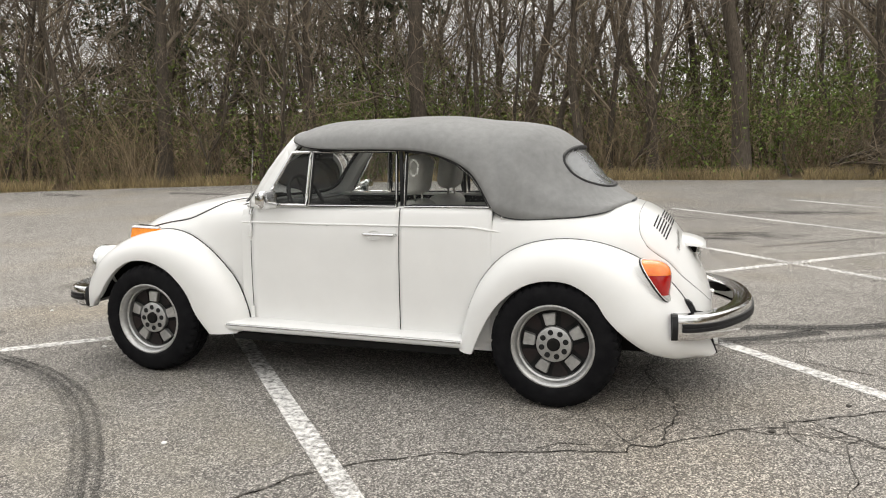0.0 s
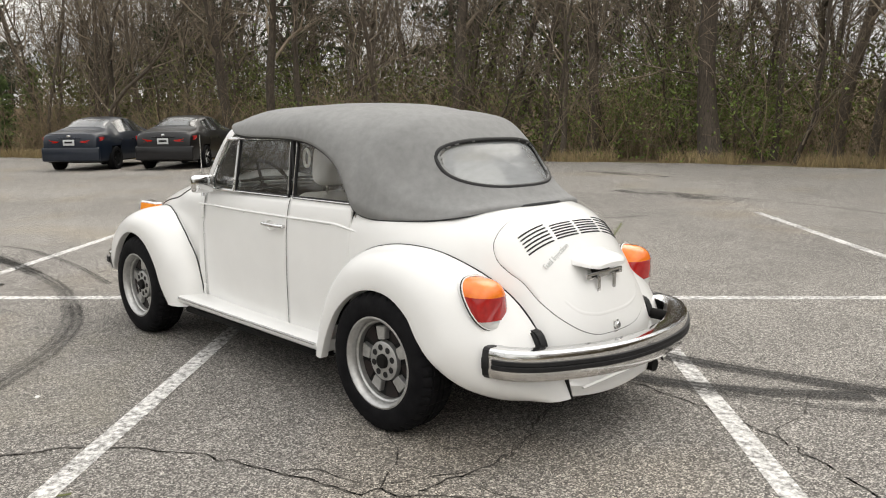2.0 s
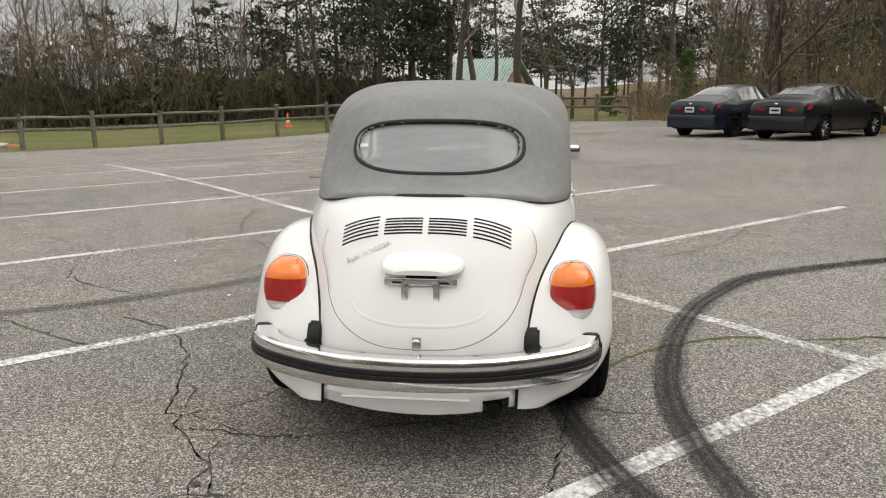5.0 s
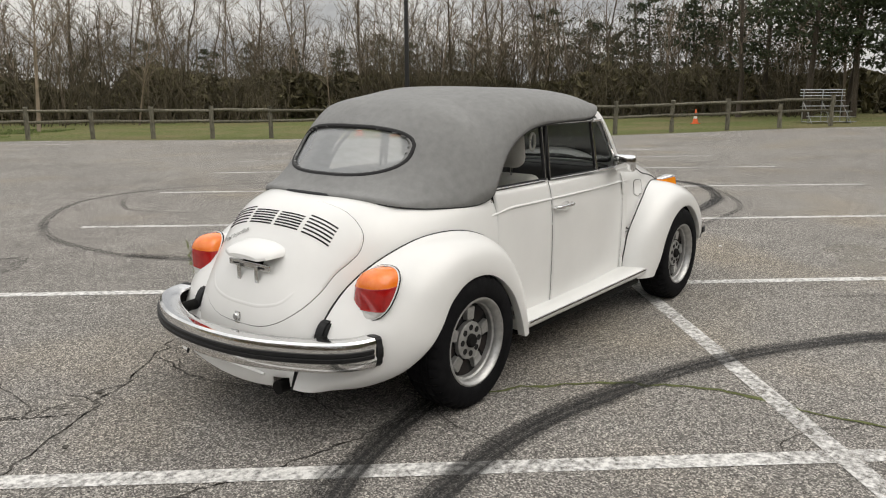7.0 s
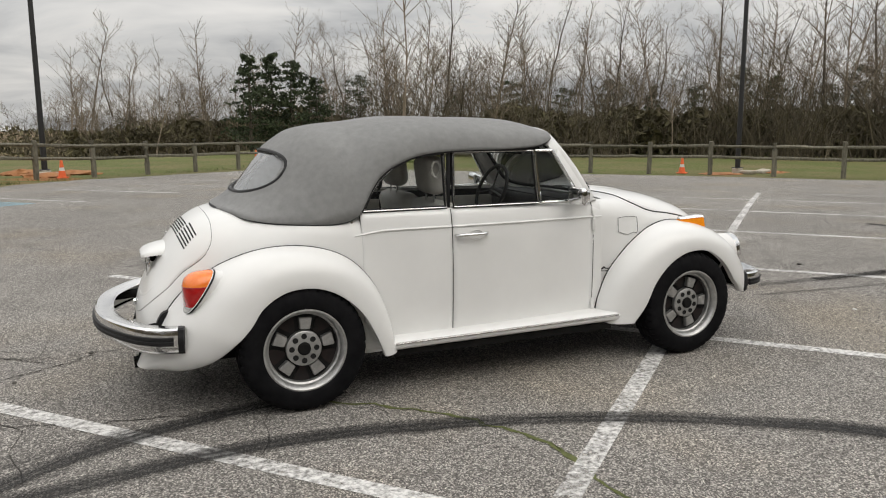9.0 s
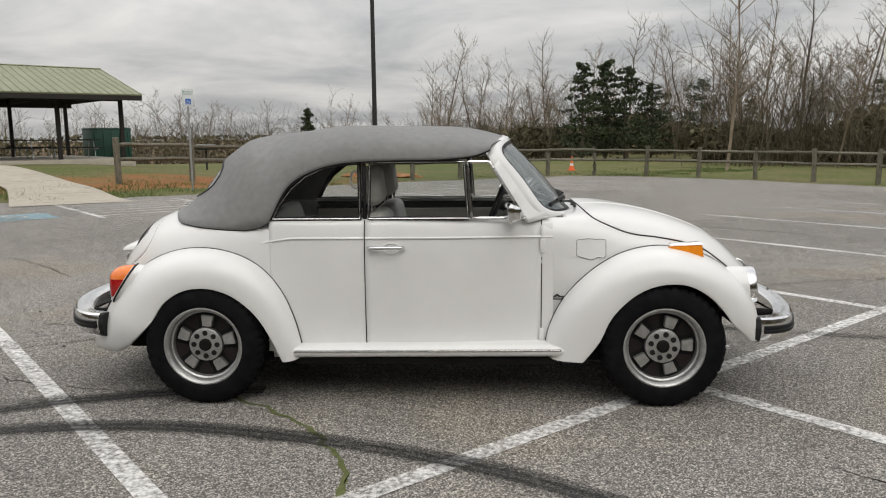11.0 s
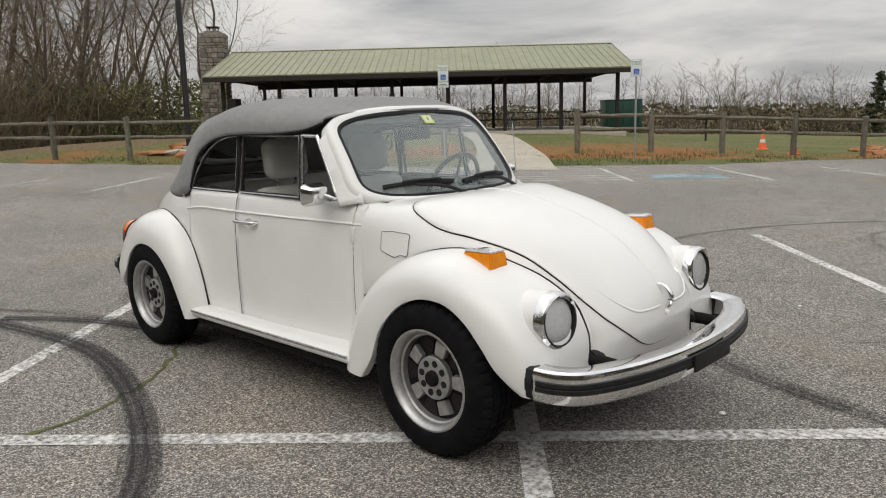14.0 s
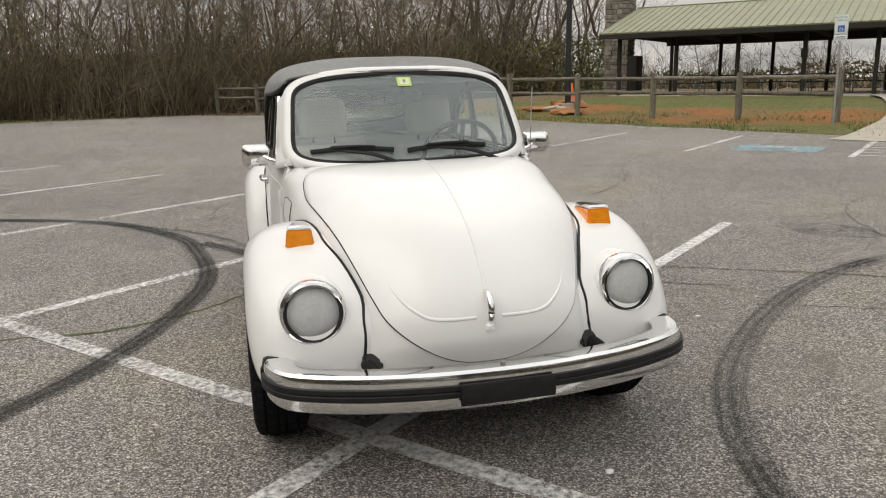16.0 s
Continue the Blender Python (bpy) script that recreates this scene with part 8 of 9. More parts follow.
TREE_MESH = []
SPECS = [  # seed, height, radius, lean, first limb, limbs, spread, wander, twig levels
    (11, 15, 0.19, 0.06, 0.22, 15, 1.0, 0.06, 3), (12, 17, 0.26, 0.05, 0.28, 15, 1.0, 0.05, 3), (13, 13, 0.12, 0.12, 0.16, 14, 1.1, 0.10, 3), (14, 16, 0.15, 0.07, 0.30, 13, 0.85, 0.06, 3), (15, 11, 0.10, 0.22, 0.12, 14, 1.25, 0.13, 3), (16, 18, 0.30, 0.04, 0.30, 15, 0.95, 0.05, 3), (17, 10, 0.09, 0.28, 0.10, 14, 1.3, 0.15, 3), (18, 14, 0.14, 0.14, 0.20, 14, 0.95, 0.09, 3),
    (21, 14, 0.11, 0.10, 0.20, 17, 1.0, 0.09, 2), (22, 16, 0.17, 0.06, 0.28, 17, 0.9, 0.05, 2), (23, 12, 0.08, 0.16, 0.12, 17, 1.1, 0.12, 2), (24, 15, 0.13, 0.09, 0.24, 17, 1.0, 0.07, 2), (25, 17, 0.21, 0.05, 0.30, 17, 0.9, 0.05, 2), (26, 10, 0.06, 0.22, 0.08, 17, 1.2, 0.14, 2),
    (31, 6.0, 0.045, 0.30, 0.06, 16, 1.5, 0.18, 2), (32, 7.5, 0.055, 0.25, 0.08, 18, 1.4, 0.15, 2), (33, 5.0, 0.04, 0.35, 0.05, 16, 1.7, 0.20, 2)]
FULL, LIGHT, UNDER_TREES = range(0, 8), range(8, 14), range(14, 17)
for sd, h, r, ln, fi, lb, sp, wa, tw in SPECS:
    t, c = grow_tree(sd, h, r, ln, fi, lb, sp, wa, tw)
    meshes = []
    for nm, (v, f), mat in (("trunk", t, BARK), ("crown", c, TWIG)):
        me = bpy.data.meshes.new(nm)
        me.from_pydata(v.tolist(), [], f)
        me.materials.append(mat)
        me.polygons.foreach_set("use_smooth", [True] * len(me.polygons))
        meshes.append(me)
    TREE_MESH.append((meshes, h, (t, c)))


def tree(x, y, kind, scale=1.0, turn=None, label="tall bare tree with fine twigs at the edge of the woods", group="bare trees", tilt=0.0):
    meshes, h, _ = TREE_MESH[kind]
    m = pose(x, y, ground_z(x, y) - 0.05, tilt, 0, random.uniform(0, 360) if turn is None else turn) @ Matrix.Diagonal((scale, scale, scale, 1))
    th = empty("bare_tree", label, "tree", group, m)
    for me in meshes:
        ob = new(me.name.split(".")[0], me)
        ob.parent = th
    return th


rt = random.Random(5)


def clearing(x, y):
    """The open sky over the field beyond the lot's end."""
    return math.hypot(x + 4.5, y - 1.3) > 31 and -15.5 < math.degrees(math.atan2(y - 1.3, x + 4.5)) < -8.0


def wood_line(x):
    return float(np.interp(x, [-60, -24, -14, -6, 7, 13, 19, 27, 35, 60], [-13, -14, -17.8, -18.1, -18.1, -15.8, -12.8, -9.4, -6.6, -5]))


# the woods along the lot's long side
special = [(6.4, -18.7, 5, 1.05), (15.4, -17.3, 1, 0.95), (27.0, -15.4, 0, 0.9), (30.6, -10.9, 0, 0.8), (31.3, -11.2, 3, 0.85), (29.9, -11.5, 7, 0.9), (-3.0, -19.4, 1, 1.0), (1.6, -19.2, 3, 1.0), (10.4, -18.6, 0, 1.0), (-6.5, -20.0, 0, 1.0), (20.5, -14.6, 3, 0.9), (24.5, -13.2, 7, 0.9)]
for x, y, k, s in special:
    tree(x, y, k, s)
placed = [(x, y) for x, y, *_ in special]
for _ in range(1500):
    if len(placed) > 108:
        break
    x = rt.uniform(-20, 46)
    y = wood_line(x) - 0.8 - abs(rt.gauss(0, 7.5))
    if y > -42 and not clearing(x, y) and min(math.hypot(x - a, y - b) for a, b in placed) > 1.15:
        placed.append((x, y))
        near = wood_line(x) - y < 3.2
        tree(x, y, rt.choice(FULL if near else LIGHT), rt.uniform(0.65, 1.1), tilt=rt.gauss(0, 6))
for _ in range(66):
    x = rt.uniform(-20, 44)
    y = wood_line(x) - 0.8 - abs(rt.gauss(0, 4.0))
    if clearing(x, y):
        continue
    tree(x, y, rt.choice(UNDER_TREES), rt.uniform(0.7, 1.3), tilt=rt.gauss(0, 8), label="young thin bare tree under the taller ones", group="young bare trees")
# the woods at the lot's other end
placed = []
for _ in range(900):
    if len(placed) > 46:
        break
    u, w = rt.uniform(-26, 26), abs(rt.gauss(0, 8.0))
    x, y = -33.0 - w - 0.30 * u, -2 + u
    if y > 16:
        continue
    if all(math.hypot(x - a, y - b) > 1.5 for a, b in placed):
        placed.append((x, y))
        tree(x, y, rt.choice(LIGHT), rt.uniform(0.65, 0.95), tilt=rt.gauss(0, 5))
for _ in range(26):
    u = rt.uniform(-24, 18)
    tree(-32.5 - abs(rt.gauss(0, 4)) - 0.30 * u, -2 + u, rt.choice(UNDER_TREES), rt.uniform(0.7, 1.2), tilt=rt.gauss(0, 8), label="young thin bare tree in the thicket", group="young bare trees")
for _ in range(28):
    az, dist = radians(rt.uniform(150.5, 163)), rt.uniform(44, 66)
    tree(4 + dist * math.cos(az), -1.5 + dist * math.sin(az), rt.choice(LIGHT), rt.uniform(0.75, 1.05), tilt=rt.gauss(0, 5))
# big trunks by the small building, and single trees beyond the lawn
for x, y, k, s in ((38.0, 3.2, 1, 0.85), (38.6, 2.2, 1, 0.75), (39.2, 1.4, 3, 0.85), (33.2, -0.4, 5, 0.8), (36, -1.8, 2, 0.9), (36.5, -3.0, 4, 1.0), (44.5, 7.0, 3, 0.9), (42.0, 12.0, 0, 0.85), (47, 4.5, 1, 0.8), (50, 16, 3, 0.9), (38, -12, 2, 1.0), (57, -12, 1, 1.0)):
    tree(x, y, k, s, label="large bare tree standing on the lawn")
far_tops = [(58.2, 66, 9.6), (65.7, 64, 8.9), (73.5, 60, 5.6), (53.3, 66, 8.4), (46.6, 62, 8.8), (89.6, 92, 9.0), (40, 60, 8.4), (34, 62, 8.2), (29, 60, 8.0), (24, 64, 8.6), (62, 70, 7.5), (49.8, 66, 7.2), (43.0, 70, 8.0), (37, 66, 8.8), (31.5, 66, 9.0), (84, 84, 5.6), (70, 74, 6.4), (56, 72, 7.4), (20, 66, 9.2), (26.5, 68, 9.0)]
for az, dist, h in far_tops:
    x, y = -2.5 + dist * math.cos(radians(az)), -4.3 + dist * math.sin(radians(az))
    k = rt.choice((0, 1, 3, 7))
    tree(x, y, k, (h + 3.4) / TREE_MESH[k][1] * 1.02, label="bare tree in the far tree line", group="far bare trees")


def stuff(name, pieces_v, pieces_f, mat, label, category):
    ob = obj(name, pieces_v, pieces_f, mat, smooth=False)
    return tagged(ob, label, category, kind="stuff")


# far woods: many thin trees in one mesh
def slim_tree(seed):
    rng = random.Random(seed)
    pieces = []
    h = rng.uniform(8, 13)
    n = 6
    pts = [np.array((0, 0, -0.5))]
    d = np.array((rng.gauss(0, 0.08), rng.gauss(0, 0.08), 1.0))
    for _ in range(n):
        d = d + (rng.gauss(0, 0.06), rng.gauss(0, 0.06), 0)
        d /= np.linalg.norm(d)
        pts.append(pts[-1] + d * (h + 0.5) / n)
    r = h * 0.010
    pieces.append(tube(pts, [r * (1 - 0.85 * k / n) for k in range(n + 1)], 4))
    for _ in range(22):
        t = rng.uniform(0.30, 1.0)
        i = min(int(t * n), n - 1)
        q = pts[i] + (pts[i + 1] - pts[i]) * (t * n - i)
        a, el = rng.uniform(0, 6.28), rng.uniform(0.55, 1.2)
        ln = h * rng.uniform(0.16, 0.34) * (1.25 - 0.75 * t)
        e = np.array((math.cos(a) * math.cos(el), math.sin(a) * math.cos(el), math.sin(el)))
        m1 = q + e * ln * 0.5
        e2 = e + np.array((rng.gauss(0, 0.35), rng.gauss(0, 0.35), 0.15))
        e2 /= np.linalg.norm(e2)
        tip = m1 + e2 * ln * 0.6
        pieces.append(twig([q, m1, tip], [0.034, 0.022, 0.008]))
        for _k in range(5):
            b = m1 + (tip - m1) * rng.uniform(-0.4, 1)
            e3 = e2 + np.array((rng.gauss(0, 0.6), rng.gauss(0, 0.6), rng.gauss(0.15, 0.4)))
            e3 /= np.linalg.norm(e3)
            pieces.append(twig([b, b + e3 * ln * rng.uniform(0.3, 0.65)], [0.015, 0.007]))
    return joined(*pieces)


SLIM = [slim_tree(100 + k) for k in range(6)]


def scatter(pieces, spots):
    """Join copies of pieces at (x, y, z, turn, scale)."""
    vs, fs, base = [], [], 0
    for x, y, z, t, s in spots:
        v, f = pieces[rt.randrange(len(pieces))]
        c, sn = math.cos(t) * s, math.sin(t) * s
        w = np.stack([v[:, 0] * c - v[:, 1] * sn + x, v[:, 0] * sn + v[:, 1] * c + y, v[:, 2] * s + z], -1)
        vs.append(w)
        fs += [tuple(i + base for i in q) for q in f]
        base += len(w)
    return np.concatenate(vs), fs


spots = []
for _ in range(210):
    az, dist = rt.uniform(13, 92), rt.gauss(64, 8)
    if az > 72:
        dist += 16
    x, y = -2.5 + dist * math.cos(radians(az)), -4.3 + dist * math.sin(radians(az))
    spots.append((x, y, ground_z(x, y), rt.uniform(0, 6.28), rt.uniform(0.45, 0.95)))
for _ in range(80):
    az, dist = rt.uniform(84, 156), rt.gauss(112, 10)
    x, y = dist * math.cos(radians(az)), dist * math.sin(radians(az))
    spots.append((x, y, ground_z(x, y) - 0.5, rt.uniform(0, 6.28), rt.uniform(0.50, 0.90)))
v, f = scatter(SLIM, spots)
stuff("far_woods", v, f, TWIG, "far line of bare grey-brown trees beyond the fields", "woods")
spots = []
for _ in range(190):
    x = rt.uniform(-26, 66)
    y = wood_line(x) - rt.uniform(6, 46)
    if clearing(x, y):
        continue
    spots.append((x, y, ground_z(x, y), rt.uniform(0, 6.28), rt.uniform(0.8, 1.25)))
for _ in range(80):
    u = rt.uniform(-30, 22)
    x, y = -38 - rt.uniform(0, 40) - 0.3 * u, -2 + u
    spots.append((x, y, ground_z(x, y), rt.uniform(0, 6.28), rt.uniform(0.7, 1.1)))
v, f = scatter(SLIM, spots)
stuff("inner_woods", v, f, SHADED_TWIG, "deeper woods of bare grey-brown trees", "woods")


# brush: thickets of thin stems
def thicket(seed, n=16, h=2.4):
    rng = random.Random(seed)
    out = []
    for _ in range(n):
        p = np.array((rng.gauss(0, 0.55), rng.gauss(0, 0.55), -0.1))
        d = np.array((rng.gauss(0, 0.35), rng.gauss(0, 0.35), 1.0))
        hh = h * rng.uniform(0.5, 1.3)
        q = p + d / np.linalg.norm(d) * hh * 0.55
        d2 = d + np.array((rng.gauss(0, 0.5), rng.gauss(0, 0.5), 0))
        e = q + d2 / np.linalg.norm(d2) * hh * 0.5
        out.append(twig([p, q, e], [0.014, 0.010, 0.004]))
        for _k in range(4):
            t = rng.uniform(0.1, 1)
            b = q + (e - q) * t if rng.random() < 0.65 else p + (q - p) * t
            g = np.array((rng.gauss(0, 0.7), rng.gauss(0, 0.7), rng.uniform(0.1, 1.0)))
            out.append(twig([b, b + g / np.linalg.norm(g) * hh * rng.uniform(0.15, 0.4)], [0.007, 0.003]))
    return joined(*out)


THICK = [thicket(200 + k, 18, 2.6) for k in range(5)]
spots = []
for _ in range(430):
    x = rt.uniform(-22, 48)
    y = wood_line(x) - 0.9 - abs(rt.gauss(0, 5.5))
    spots.append((x, y, ground_z(x, y), rt.uniform(0, 6.28), rt.uniform(0.35, 1.05)))
v, f = scatter(THICK, spots)
stuff("wood_edge_brush", v, f, BRUSH, "tangle of dry brown brush under the trees", "brush")
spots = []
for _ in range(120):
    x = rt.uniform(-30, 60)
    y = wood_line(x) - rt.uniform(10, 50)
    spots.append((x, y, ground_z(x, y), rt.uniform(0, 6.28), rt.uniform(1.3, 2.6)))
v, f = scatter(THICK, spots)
# the darker stem colour puts the inner brush in shade
stuff("inner_brush", v, f, DARKENED_BRUSH, "tall brush deeper in the woods, coloured dark for shade", "brush")
spots = []
for _ in range(300):
    u = rt.uniform(-26, 19)
    x, y = -31.8 - abs(rt.gauss(0, 5.0)) - 0.30 * u, -2 + u
    spots.append((x, y, ground_z(x, y), rt.uniform(0, 6.28), rt.uniform(0.8, 2.2)))
for _ in range(60):
    u = rt.uniform(-34, 24)
    x, y = -38 - rt.uniform(0, 40) - 0.30 * u, -2 + u
    spots.append((x, y, ground_z(x, y), rt.uniform(0, 6.28), rt.uniform(1.4, 2.6)))
v, f = scatter(THICK, spots)
stuff("thicket", v, f, MID_BRUSH, "dense grey-brown thicket at the lot's end", "brush")
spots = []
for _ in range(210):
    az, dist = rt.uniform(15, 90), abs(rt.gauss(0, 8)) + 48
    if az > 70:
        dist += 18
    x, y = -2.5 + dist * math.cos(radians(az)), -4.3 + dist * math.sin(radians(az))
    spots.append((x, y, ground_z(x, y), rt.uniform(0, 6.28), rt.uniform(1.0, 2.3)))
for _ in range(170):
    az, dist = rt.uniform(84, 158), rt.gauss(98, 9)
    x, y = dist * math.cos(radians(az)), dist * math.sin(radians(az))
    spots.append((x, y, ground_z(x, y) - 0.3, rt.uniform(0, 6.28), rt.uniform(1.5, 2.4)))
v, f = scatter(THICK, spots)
stuff("far_brush", v, f, DARKENED_BRUSH, "far hedge of bare brown brush beyond the fence", "brush")


# leaves in the brush, one small fold each
def leaf_cloud(spots, size):
    n = len(spots)
    c = np.array(spots)
    rs = np.random.RandomState(7)
    a, b = rs.normal(size=(n, 3)), rs.normal(size=(n, 3))
    a /= np.linalg.norm(a, axis=1)[:, None]
    b -= a * (a * b).sum(1)[:, None]
    b /= np.linalg.norm(b, axis=1)[:, None]
    s = size * rs.uniform(0.6, 1.5, (n, 1))
    nn = np.cross(a, b) * s * 0.25
    v = np.stack([c - a * s, c - b * s * 0.5 + nn, c + a * s, c + b * s * 0.5 + nn], 1).reshape(-1, 3)
    f = [(4 * k, 4 * k + 1, 4 * k + 2) for k in range(n)] + [(4 * k, 4 * k + 2, 4 * k + 3) for k in range(n)]
    return v, f


spots = []
for _ in range(190):
    x = rt.choice((rt.uniform(5, 13), rt.uniform(-14, 34), rt.uniform(-8, 0)))
    y = wood_line(x) - 1.5 - abs(rt.gauss(0, 3.5))
    zz, rr = rt.choice((rt.uniform(0.6, 3.6), rt.uniform(0.4, 2.0))), rt.uniform(0.6, 1.7)
    for _k in range(190):
        p = (x + rt.gauss(0, rr), y + rt.gauss(0, rr), ground_z(x, y) + max(0.1, zz + rt.gauss(0, rr * 0.6)))
        spots.append(p)
for _ in range(120):
    u = rt.uniform(-18, 18)
    x, y = -33.5 - abs(rt.gauss(0, 4)) - 0.3 * u, -2 + u
    zz = rt.uniform(0.6, 3.0)
    for _k in range(60):
        spots.append((x + rt.gauss(0, 1.2), y + rt.gauss(0, 1.2), ground_z(x, y) + max(0.1, zz + rt.gauss(0, 0.9))))
v, f = leaf_cloud(spots, 0.052)
stuff("young_leaves", v, f, LEAF, "sparse young green leaves in the brush", "foliage")


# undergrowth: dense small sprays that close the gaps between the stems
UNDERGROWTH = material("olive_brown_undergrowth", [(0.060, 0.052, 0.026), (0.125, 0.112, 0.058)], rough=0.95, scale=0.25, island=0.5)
MOSSY = material("mossy_green_undergrowth", [(0.070, 0.080, 0.026), (0.150, 0.158, 0.056)], rough=0.95, scale=0.3, island=0.5)
spots = []
for _ in range(24000):
    az, dist = rt.uniform(8, 92), 52 + abs(rt.gauss(0, 7))
    if az > 72:
        dist += 18
    x, y = -2.5 + dist * math.cos(radians(az)), -4.3 + dist * math.sin(radians(az))
    top_h = 2.6 + 1.6 * noise.noise((az * 0.16, 3.1, 0)) + 0.8 * noise.noise((az * 0.7, 1.1, 0))
    spots.append((x, y, ground_z(x, y) + top_h * rt.random() ** 0.8))
for _ in range(9000):
    az, dist = rt.uniform(84, 158), rt.gauss(97, 7)
    x, y = dist * math.cos(radians(az)), dist * math.sin(radians(az))
    spots.append((x, y, ground_z(x, y) + (3.4 + 1.2 * noise.noise((az * 0.2, 9.1, 0))) * rt.random()))
v, f = leaf_cloud(spots, 0.30)
stuff("far_undergrowth", v, f, UNDERGROWTH, "dense olive-brown undergrowth of the far woods", "undergrowth")
spots = []
for _ in range(40000):
    x = rt.uniform(-24, 62)
    y = wood_line(x) - 4.0 - abs(rt.gauss(0, 8))
    if clearing(x, y):
        continue
    top_h = 4.2 + 2.6 * noise.noise((x * 0.22, y * 0.15, 5.0))
    spots.append((x, y, ground_z(x, y) + top_h * rt.random() ** 0.9))
for _ in range(16000):
    u = rt.uniform(-30, 20)
    x, y = -34.0 - abs(rt.gauss(0, 7)) - 0.30 * u, -2 + u
    spots.append((x, y, ground_z(x, y) + (2.5 + 1.0 * noise.noise((u * 0.25, x * 0.1, 2.0))) * rt.random()))
for _ in range(9000):
    az, dist = radians(rt.uniform(152, 166)), 42 + abs(rt.gauss(0, 9))
    x, y = 4 + dist * math.cos(az), -1.5 + dist * math.sin(az)
    spots.append((x, y, ground_z(x, y) + 3.0 * rt.random()))
v, f = leaf_cloud(spots, 0.10)
stuff("wood_undergrowth", v, f, MOSSY, "mossy green-brown undergrowth between the trunks", "undergrowth")

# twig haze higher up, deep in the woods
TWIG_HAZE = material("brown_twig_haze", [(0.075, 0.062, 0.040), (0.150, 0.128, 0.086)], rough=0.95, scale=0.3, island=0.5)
spots = []
for _ in range(30000):
    x = rt.uniform(-26, 66)
    y = wood_line(x) - 7.0 - abs(rt.gauss(0, 12))
    if clearing(x, y) or noise.noise((x * 0.5, y * 0.2, 8.0)) < -0.15:
        continue
    spots.append((x, y, ground_z(x, y) + 2.5 + 7.5 * rt.random()))
v, f = leaf_cloud(spots, 0.16)
v = v.reshape(-1, 4, 3)
v[:, 1] = v[:, 1] * 0.35 + (v[:, 0] + v[:, 2]) * 0.325
v[:, 3] = v[:, 3] * 0.35 + (v[:, 0] + v[:, 2]) * 0.325
stuff("twig_haze", v.reshape(-1, 3), f, TWIG_HAZE, "fine brown twigs filling the upper woods", "woods")


# evergreens
def evergreen(seed, h, w, bare=0.12, density=2600, broad=False):
    rng = random.Random(seed)
    rs = np.random.RandomState(seed)
    trunk = tube([(0, 0, -0.3), (rng.gauss(0, 0.1), rng.gauss(0, 0.1), h * 0.5), (0, 0, h)], [h * 0.018, h * 0.012, 0.01], 7)
    arms, spots = [], []
    n = 46
    for k in range(n):
        t = bare + (1 - bare) * (k + rng.random()) / n
        a = rng.uniform(0, 6.28)
        shape = (1 - t) ** 0.8 if not broad else (math.sin(math.pi * min(1, (t - bare) / (1 - bare) * 0.9 + 0.1)) ** 0.6)
        ln = w * (0.15 + shape) * rng.uniform(0.65, 1.15)
        b = np.array((0, 0, h * t))
        e = b + np.array((math.cos(a) * ln, math.sin(a) * ln, ln * rng.uniform(-0.15, 0.35)))
        arms.append(tube([b, e], [0.03, 0.008], 3))
        m = int(density / n)
        q = rs.uniform(0.2, 1.05, (m, 1))
        c = b + (e - b) * q + rs.normal(size=(m, 3)) * (0.10 + 0.16 * ln) * (1.1 - 0.5 * q) * (1, 1, 0.45)
        spots += c.tolist()
    nv, nf = leaf_cloud(spots, 0.15)
    return joined(trunk, *arms), (nv, nf)


EVER = []
for sd, h, w, bare, br in ((301, 7.5, 2.6, 0.04, False), (302, 9.5, 2.6, 0.30, True), (303, 11.0, 3.0, 0.35, True), (304, 6.0, 1.5, 0.05, False)):
    t, c = evergreen(sd, h, w, bare, 2000, br)
    ms = []
    for nm, (v, f), mat in (("trunk", t, BARK), ("foliage", c, NEEDLES)):
        me = bpy.data.meshes.new(nm)
        me.from_pydata(np.asarray(v).tolist(), [], f)
        me.materials.append(mat)
        ms.append(me)
    EVER.append((ms, h))


def conifer(x, y, k, scale=1.0, label="dark evergreen tree with dense needles", mat=None):
    ms, h = EVER[k]
    m = pose(x, y, ground_z(x, y) - 0.1, 0, 0, rt.uniform(0, 360)) @ Matrix.Diagonal((scale, scale, scale, 1))
    th = empty("evergreen_tree", label, "tree", "evergreens", m)
    for me in ms:
        if mat is not None and me.name.startswith("foliage"):
            me = me.copy()
            me.materials.clear()
            me.materials.append(mat)
        ob = new(me.name.split(".")[0], me)
        ob.parent = th


def at_bearing(az, dist, ex=-2.5, ey=-4.3):
    return ex + dist * math.cos(radians(az)), ey + dist * math.sin(radians(az))


for az, dist, k, s in ((79.8, 57, 0, 0.92), (76.8, 58, 0, 0.88), (78.3, 60, 0, 0.97), (75.2, 62, 0, 0.75), (16.0, 44, 2, 0.95), (13.0, 46, 1, 1.0), (18.5, 50, 1, 1.0), (10.5, 47, 2, 1.05), (20.5, 56, 2, 0.9), (43, 62, 0, 0.7), (36, 64, 0, 0.7), (69, 70, 0, 0.6), (9.5, 80, 1, 1.1), (28, 66, 0, 0.8), (51, 66, 3, 0.8), (72, 66, 2, 0.55), (65, 64, 1, 0.45), (61, 66, 2, 0.5), (57, 64, 1, 0.5), (54, 68, 2, 0.5), (48, 64, 1, 0.5), (45, 66, 2, 0.55), (40, 64, 1, 0.5), (33, 62, 2, 0.7), (30, 60, 1, 0.7), (26, 60, 2, 0.75), (23, 58, 1, 0.8), (38, 66, 2, 0.55), (75, 72, 2, 0.5), (84, 84, 1, 0.45), (88, 86, 2, 0.4)):
    conifer(*at_bearing(az, dist), k, s)
conifer(*at_bearing(103.8, 95, 2.0, -4.0), 3, 1.1)
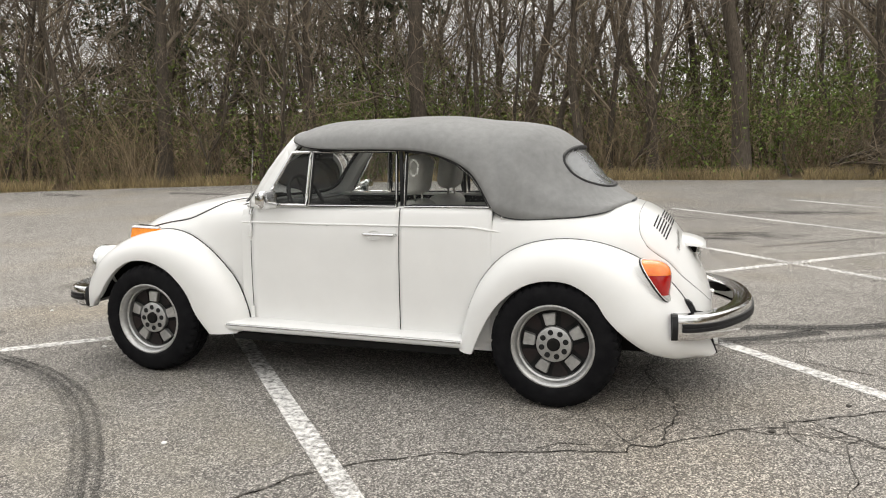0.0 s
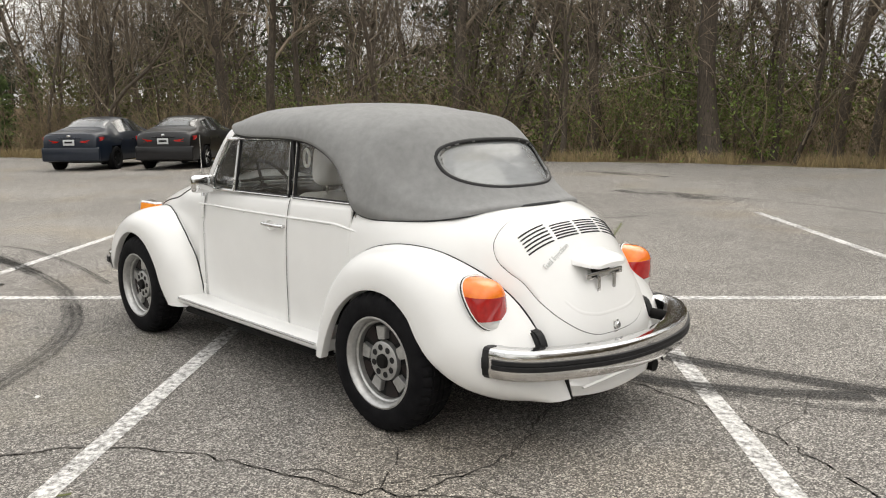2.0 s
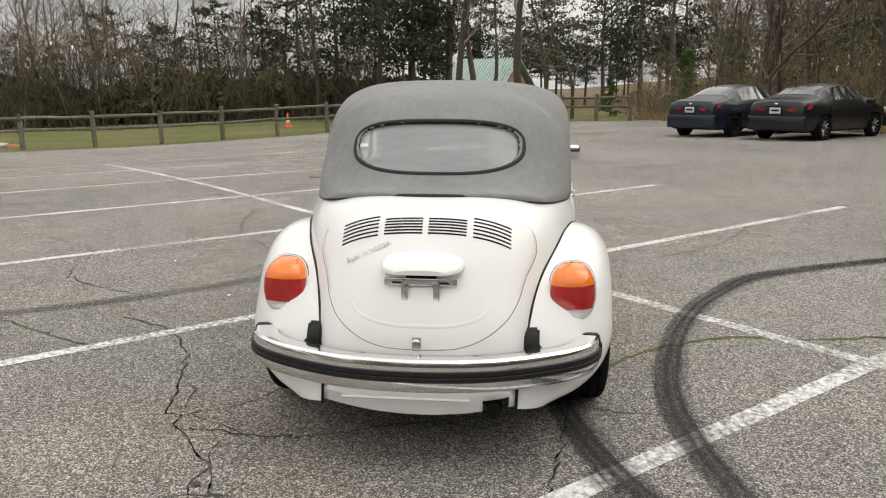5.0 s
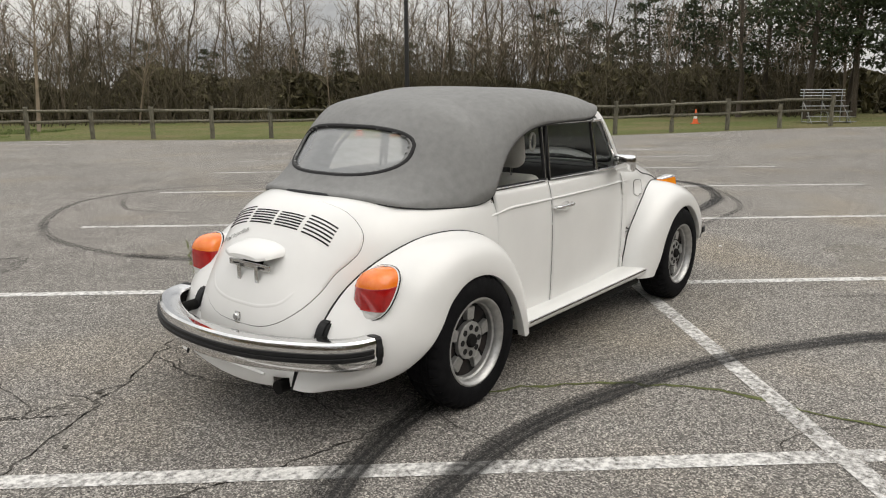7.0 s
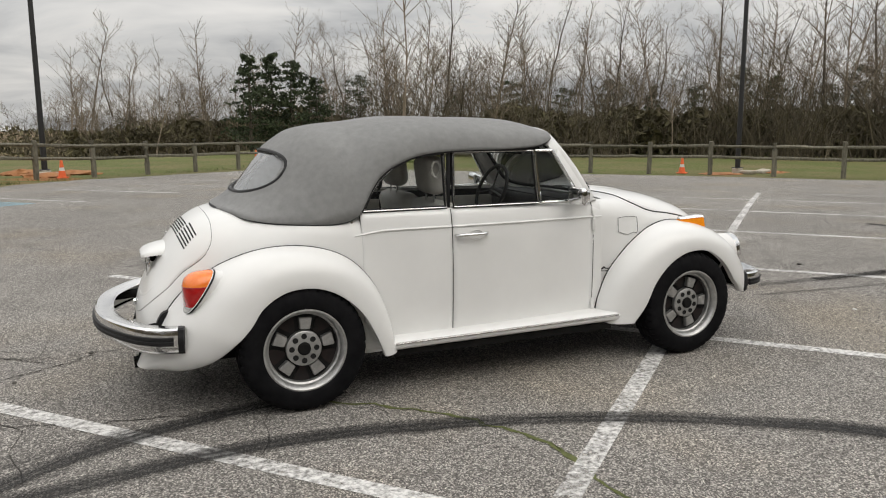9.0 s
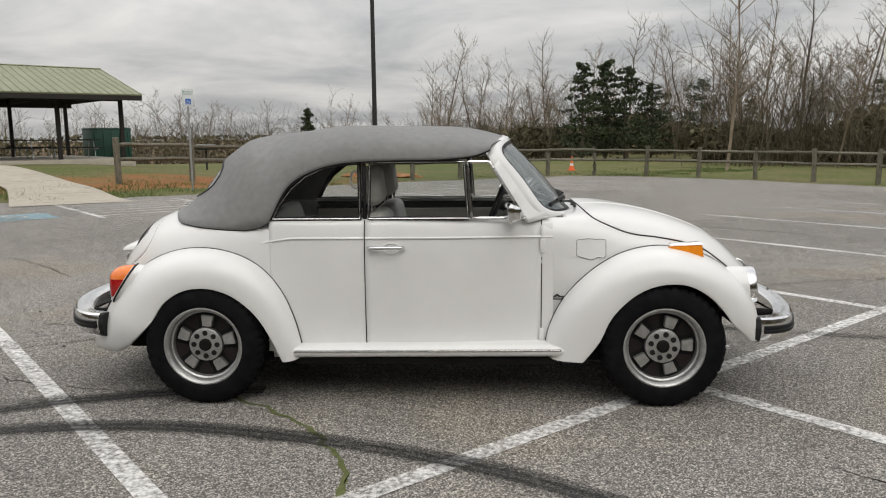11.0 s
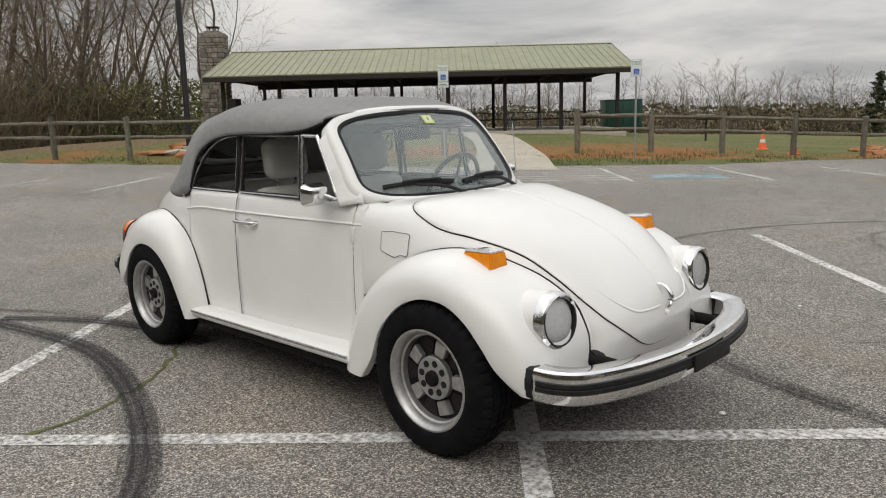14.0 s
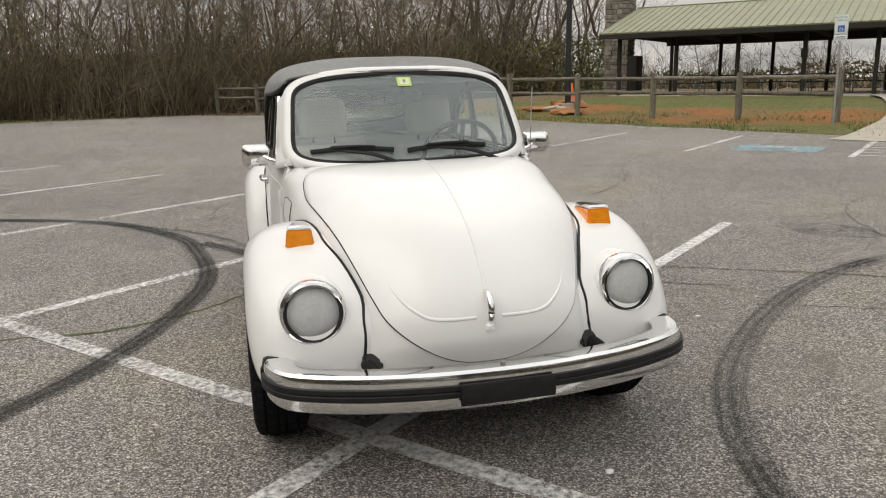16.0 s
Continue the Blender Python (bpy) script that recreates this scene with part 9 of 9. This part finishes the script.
for x, y, k, s in ((60, -10, 2, 1.1), (64, -14, 1, 1.2), (70, -8, 2, 1.1), (75, -12, 2, 1.0), (80, -3, 1, 1.2), (78, 10, 2, 1.2), (72, 14, 1, 1.1), (82, 4, 2, 1.1), (20, -30, 1, 1.1), (12, -28, 2, 1.0), (24, -26, 2, 1.0), (30, -22, 1, 1.1), (36, -19, 2, 1.0)):
    conifer(x, y, k, s)
conifer(36.6, -8.8, 3, 0.60, "young light green pine on the lawn", SAPLING)
for _ in range(46):
    conifer(rt.uniform(68, 96), rt.uniform(-46, 12), rt.choice((1, 2, 2)), rt.uniform(0.5, 0.8), "dark evergreen tree on the far side of the field")
conifer(47.0, -13.6, 3, 0.8, "young light green pine at the wood's edge", SAPLING)
conifer(40.5, -5.4, 3, 0.42, "young light green pine on the lawn", SAPLING)


# dry grass along the wood's edge, grass tufts along the fence side
def blades(spots, h, seed):
    rs = np.random.RandomState(seed)
    c = np.array(spots)
    n = len(c)
    a = rs.uniform(0, 6.28, n)
    lean = rs.normal(size=(n, 2)) * 0.35
    hh = h * rs.uniform(0.5, 1.4, n)
    w = 0.006 + 0.006 * rs.rand(n)
    dx, dy = np.cos(a) * w, np.sin(a) * w
    v = np.stack([c + np.stack([-dx, -dy, 0 * a], -1), c + np.stack([dx, dy, 0 * a], -1), c + np.stack([lean[:, 0] * hh, lean[:, 1] * hh, hh], -1)], 1).reshape(-1, 3)
    return v, [(3 * k, 3 * k + 1, 3 * k + 2) for k in range(n)]


spots = []
for _ in range(30000):
    x = rt.uniform(-16, 36)
    y = wood_line(x) + 0.45 - abs(rt.gauss(0, 0.75))
    if noise.noise((x * 0.55, y * 0.4, 0)) < -0.12:
        continue
    spots.append((x, y, ground_z(x, y) - 0.05))
v, f = blades(spots, 0.34, 3)
stuff("dry_grass", v, f, DRYGRASS, "strip of dry straw-coloured grass along the lot", "grass")
spots = []
(ex, ey), (tx, ty) = EDGE_A
for _ in range(36000):
    al, out = rt.uniform(-20, 34), abs(rt.gauss(0, 2.4))
    x, y = ex + tx * al - ty * out, ey + ty * al + tx * out
    if inside(LOT, x, y) or noise.noise((x * 0.6, y * 0.6, 4)) < -0.05:
        continue
    spots.append((x, y, ground_z(x, y) - 0.05))
v, f = blades(spots, 0.085, 4)
stuff("lawn_tufts", v, f, LAWN, "short tufts of spring grass by the lot's edge", "grass")
